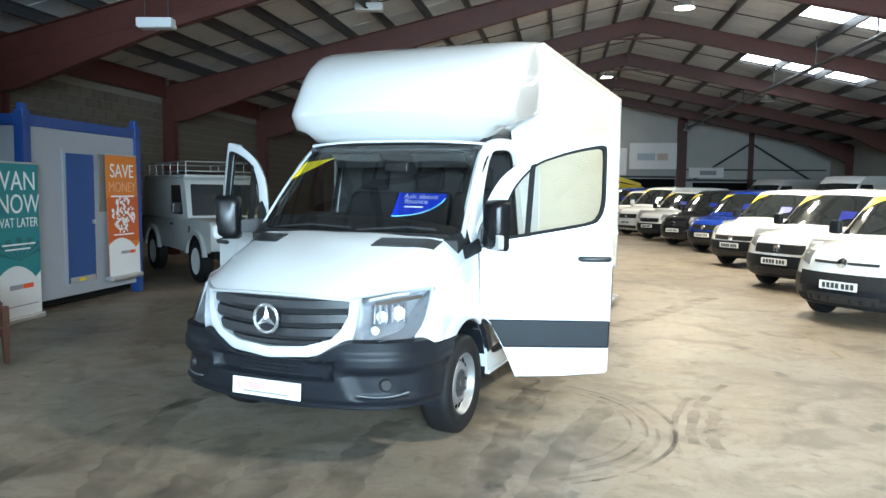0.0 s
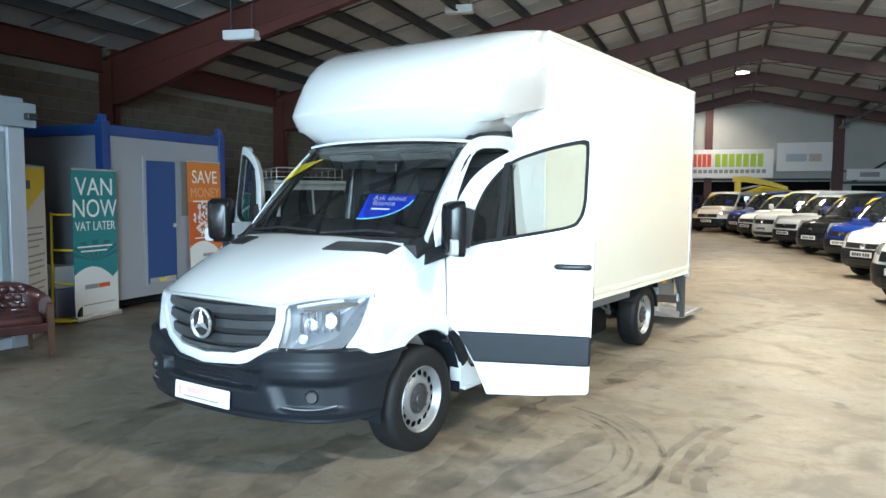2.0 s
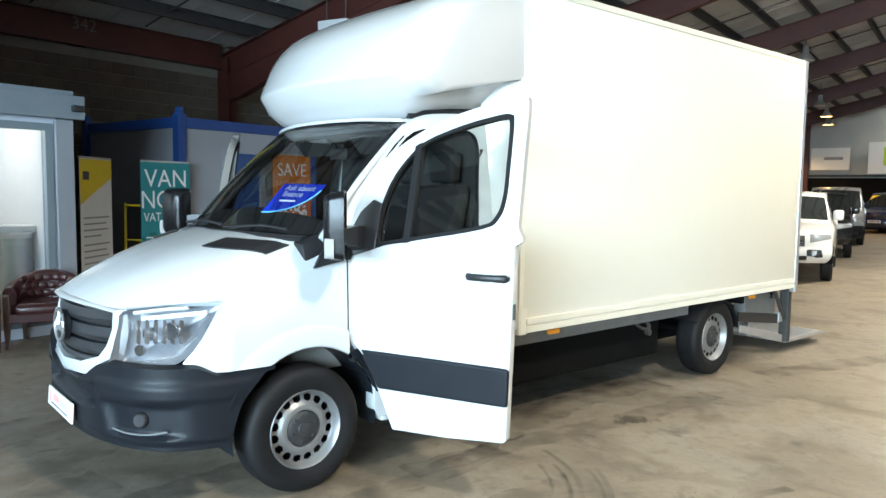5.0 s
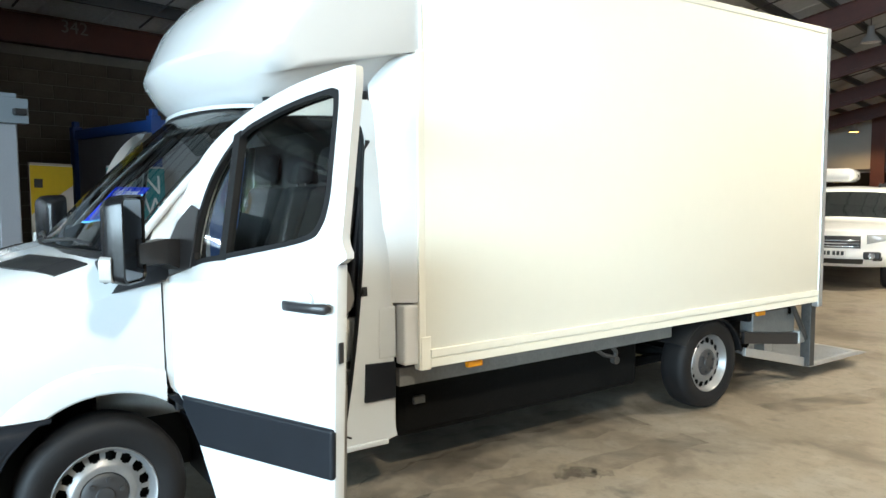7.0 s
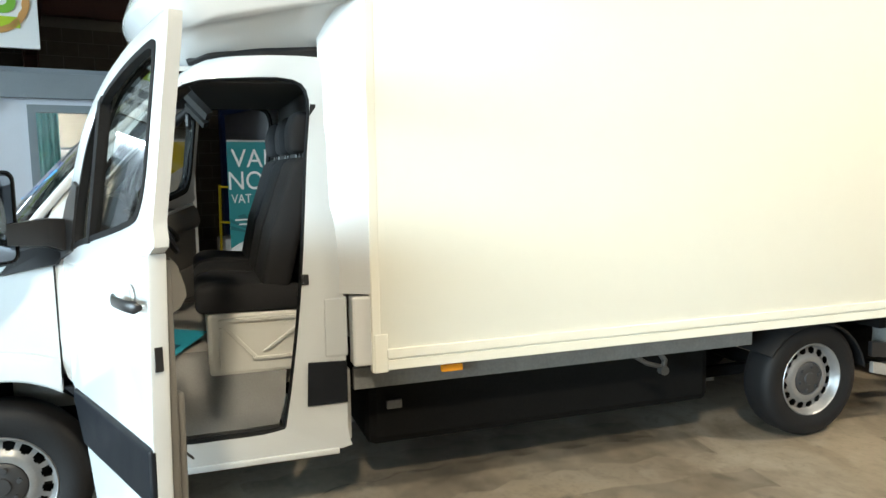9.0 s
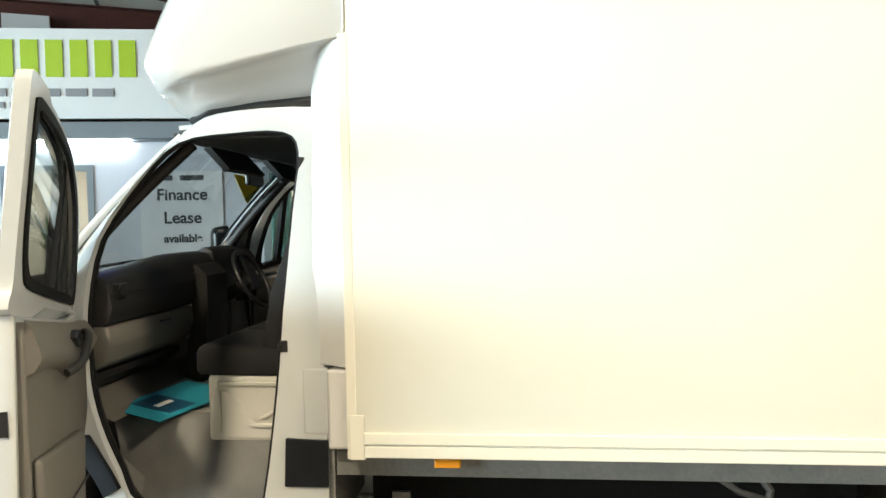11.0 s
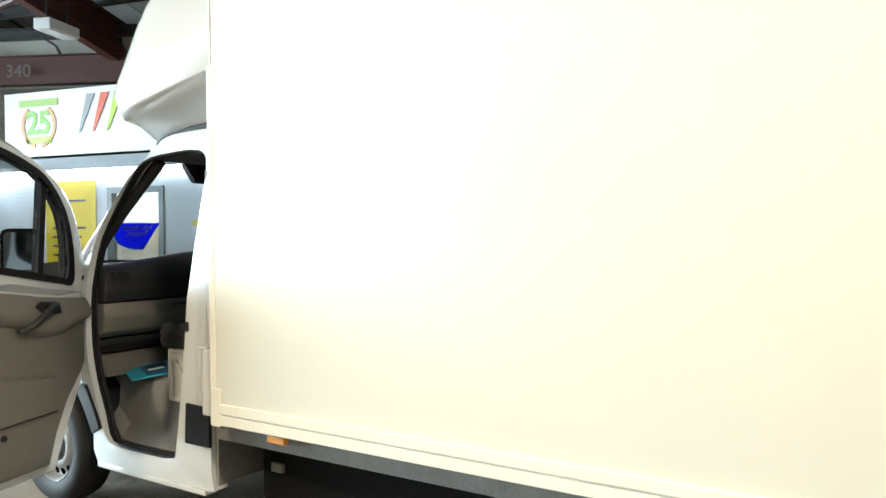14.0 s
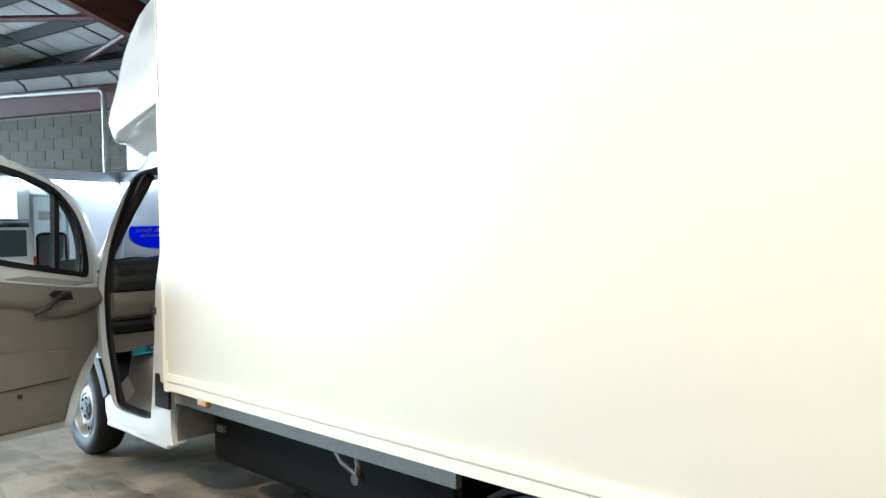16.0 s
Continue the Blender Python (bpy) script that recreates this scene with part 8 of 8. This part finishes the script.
prism(bm, [(-0.14, 0.07), (0.20, 0.09), (-0.16, -0.15)], -0.001, 0.001, "y")
st2 = part("yellow_sticker", bm, YELLOW, screen, "yellow corner sticker")
st2.matrix_local = screen_frame(-0.63, 0.74)

lf = thing("leaflet", Matrix.Translation((0.57, 0.60, 0.822)) @ Matrix.Rotation(radians(6), 4, "Y") @ Matrix.Rotation(radians(-25), 4, "Z"), "teal printed leaflet lying on the cab floor", "leaflet")
part("sheet", box(-0.22, 0.24, -0.19, 0.18, 0, 0.003), mat("teal_leaflet", (0.02, 0.30, 0.42), 0.4), lf)
part("print_area", box(0.0, 0.15, -0.14, 0.14, 0.003, 0.0045), mat("dark_leaflet_print", (0.01, 0.06, 0.12), 0.4, var=0.4, scale=30), lf)
part("print_bar", box(0.03, 0.12, -0.02, 0.02, 0.0045, 0.006), WHITEINK, lf)

# dark curved tyre scrubs and a faded yellow line on the floor


def arc_mark(cx, cy, r, a0, a1, w, h):
    bm = bmesh.new()
    n = 28
    rows = [[(cx + q * math.cos(radians(a0 + (a1 - a0) * k / n)), cy + q * math.sin(radians(a0 + (a1 - a0) * k / n)), h) for q in (r - w * (0.5 - 0.12 * math.sin(k * 0.6)), r + w * (0.5 - 0.12 * math.sin(k)))] for k in range(n + 1)]
    sheet(bm, rows)
    return bm


random.seed(21)
k = 0
for cx, cy, r, a0, a1, w, count, step in ((1.08, 0.38, 1.02, -45, 68, 0.03, 6, 0.062), (-0.5, -6.0, 3.4, 60, 110, 0.12, 4, 0.16), (3.5, -5.2, 3.7, 110, 150, 0.12, 3, 0.2), (6.0, 1.0, 3.4, 165, 200, 0.09, 3, 0.15)):
    for j in range(count):
        k += 1
        structure("tyre_mark", arc_mark(cx + random.uniform(-0.04, 0.04), cy + random.uniform(-0.04, 0.04), r + step * j, a0 + random.uniform(-8, 14), a1 + random.uniform(-14, 8), w * random.uniform(0.6, 1.4), 0.0015 + 0.0001 * k), SCUFF, "dark curved tyre mark on the concrete", "tyre mark")
for x, y, r in ((1.34, 2.51, 0.09), (1.42, 2.62, 0.06), (1.30, 2.40, 0.05), (2.62, 0.77, 0.035), (2.68, 0.70, 0.028), (2.57, 0.70, 0.025), (2.66, 0.83, 0.02)):
    k += 1
    bm = bmesh.new()
    prism(bm, [(x + r * random.uniform(0.5, 1.5) * math.cos(q * 0.4488), y + r * random.uniform(0.5, 1.5) * math.sin(q * 0.4488)) for q in range(14)], 0.0005, 0.0015 + 0.0001 * k, "z")
    structure("oil_stain", bm, SCUFF, "small dark oil stain on the concrete", "stain")
def tyre_track(pts, w, h):
    """A smeared band of rubber along a path on the floor."""
    P = smooth_pts([(x, y, 0) for x, y in pts], 10)
    rows = []
    for i, p in enumerate(P):
        d = (P[min(i + 1, len(P) - 1)] - P[max(i - 1, 0)]).normalized()
        q = Vector((-d.y, d.x, 0)) * (w * (0.5 + 0.08 * math.sin(i * 1.7)))
        rows.append([(p.x - q.x, p.y - q.y, h), (p.x, p.y, h), (p.x + q.x, p.y + q.y, h)])
    bm = bmesh.new()
    sheet(bm, rows)
    return bm


for pts, w in (([(-0.95, -2.5), (-1.22, -1.95), (-1.32, -1.36), (-1.36, -0.72), (-1.29, 0.2)], 0.13), ([(-0.30, -2.3), (-0.50, -1.9), (-0.88, -1.29), (-1.37, -0.15)], 0.24), ([(0.05, -2.4), (-0.05, -1.8), (-0.25, -1.2), (-0.5, -0.6)], 0.30),
               ([(0.75, -2.0), (0.70, -1.36), (0.52, -0.66), (0.44, 0.0)], 0.26), ([(1.55, -1.6), (1.46, -1.03), (1.34, -0.27), (1.14, 1.3)], 0.24), ([(0.30, -1.9), (0.20, -1.3), (0.10, -0.8)], 0.34),
               ([(1.1, 0.6), (1.16, 1.5), (1.28, 2.4), (1.36, 3.6)], 0.22), ([(1.75, -1.0), (1.72, 0.2), (1.80, 1.2)], 0.20),
               ([(0.95, 1.2), (0.80, 2.0), (0.72, 2.8), (0.80, 3.6)], 0.40), ([(0.62, 1.0), (0.50, 1.8), (0.48, 2.6), (0.52, 3.4)], 0.30), ([(1.30, 4.6), (1.55, 5.6), (1.9, 6.8), (2.3, 8.2)], 0.28)):
    k += 1
    structure("tyre_track", tyre_track(pts, w, 0.0015 + 0.0001 * k), SCUFF, "dark smeared tyre track on the concrete", "tyre mark")
FADED = mat("faded_yellow_line", (0.25, 0.205, 0.125), 0.6, var=0.35, scale=20)
for k, (n0, n1) in enumerate(((2.9, 3.3), (3.8, 4.3), (5.0, 5.4), (6.4, 6.7))):
    structure("floor_line", box(4.555, 4.60, n0, n1, 0.002, 0.004), FADED, "faded yellow floor line", "floor line", BM)

# ---- blockwork of the west wall: single blocks on the stretch seen best, the rest joined ----
west = bpy.data.objects["wall_west"]
bm = bmesh.new()
bx(bm, 0, 0.012, 0.005, 0.435, 0.005, 0.210)
bmesh.ops.bevel(bm, geom=[e for e in bm.edges], offset=0.004, segments=1, affect="EDGES")
block_me = bpy.data.meshes.new("block")
bm.to_mesh(block_me)
bm.free()
block_me.materials.append(BLOCK)
made = 0
rest = bmesh.new()
for row in range(18):
    z = 0.215 * row
    n = SOUTH + (0.22 if row % 2 else 0.0)
    while n < 30:
        if 2.0 <= n <= 12.2 and z > 1.7 and made < 300:
            ob = new("block", block_me)
            ob.parent = west
            ob.matrix_local = Matrix.Translation((WEST, n, z))
            made += 1
        else:
            bx(rest, WEST, WEST + 0.012, n + 0.005, n + 0.435, z + 0.005, z + 0.210)
        n += 0.44
tagged(part("blocks", rest, BLOCK, west), kind="stuff")
upper = bpy.data.objects["wall_partition"]
for row in range(6):
    n = -2.6 + (0.22 if row % 2 else 0.0)
    while n < 11.0:
        ob = new("block", block_me)
        ob.parent = upper
        ob.matrix_local = Matrix.Translation((n + 0.44, 0.0, 2.78 + 0.215 * row)) @ Matrix.Rotation(radians(90), 4, "Z")
        n += 0.44
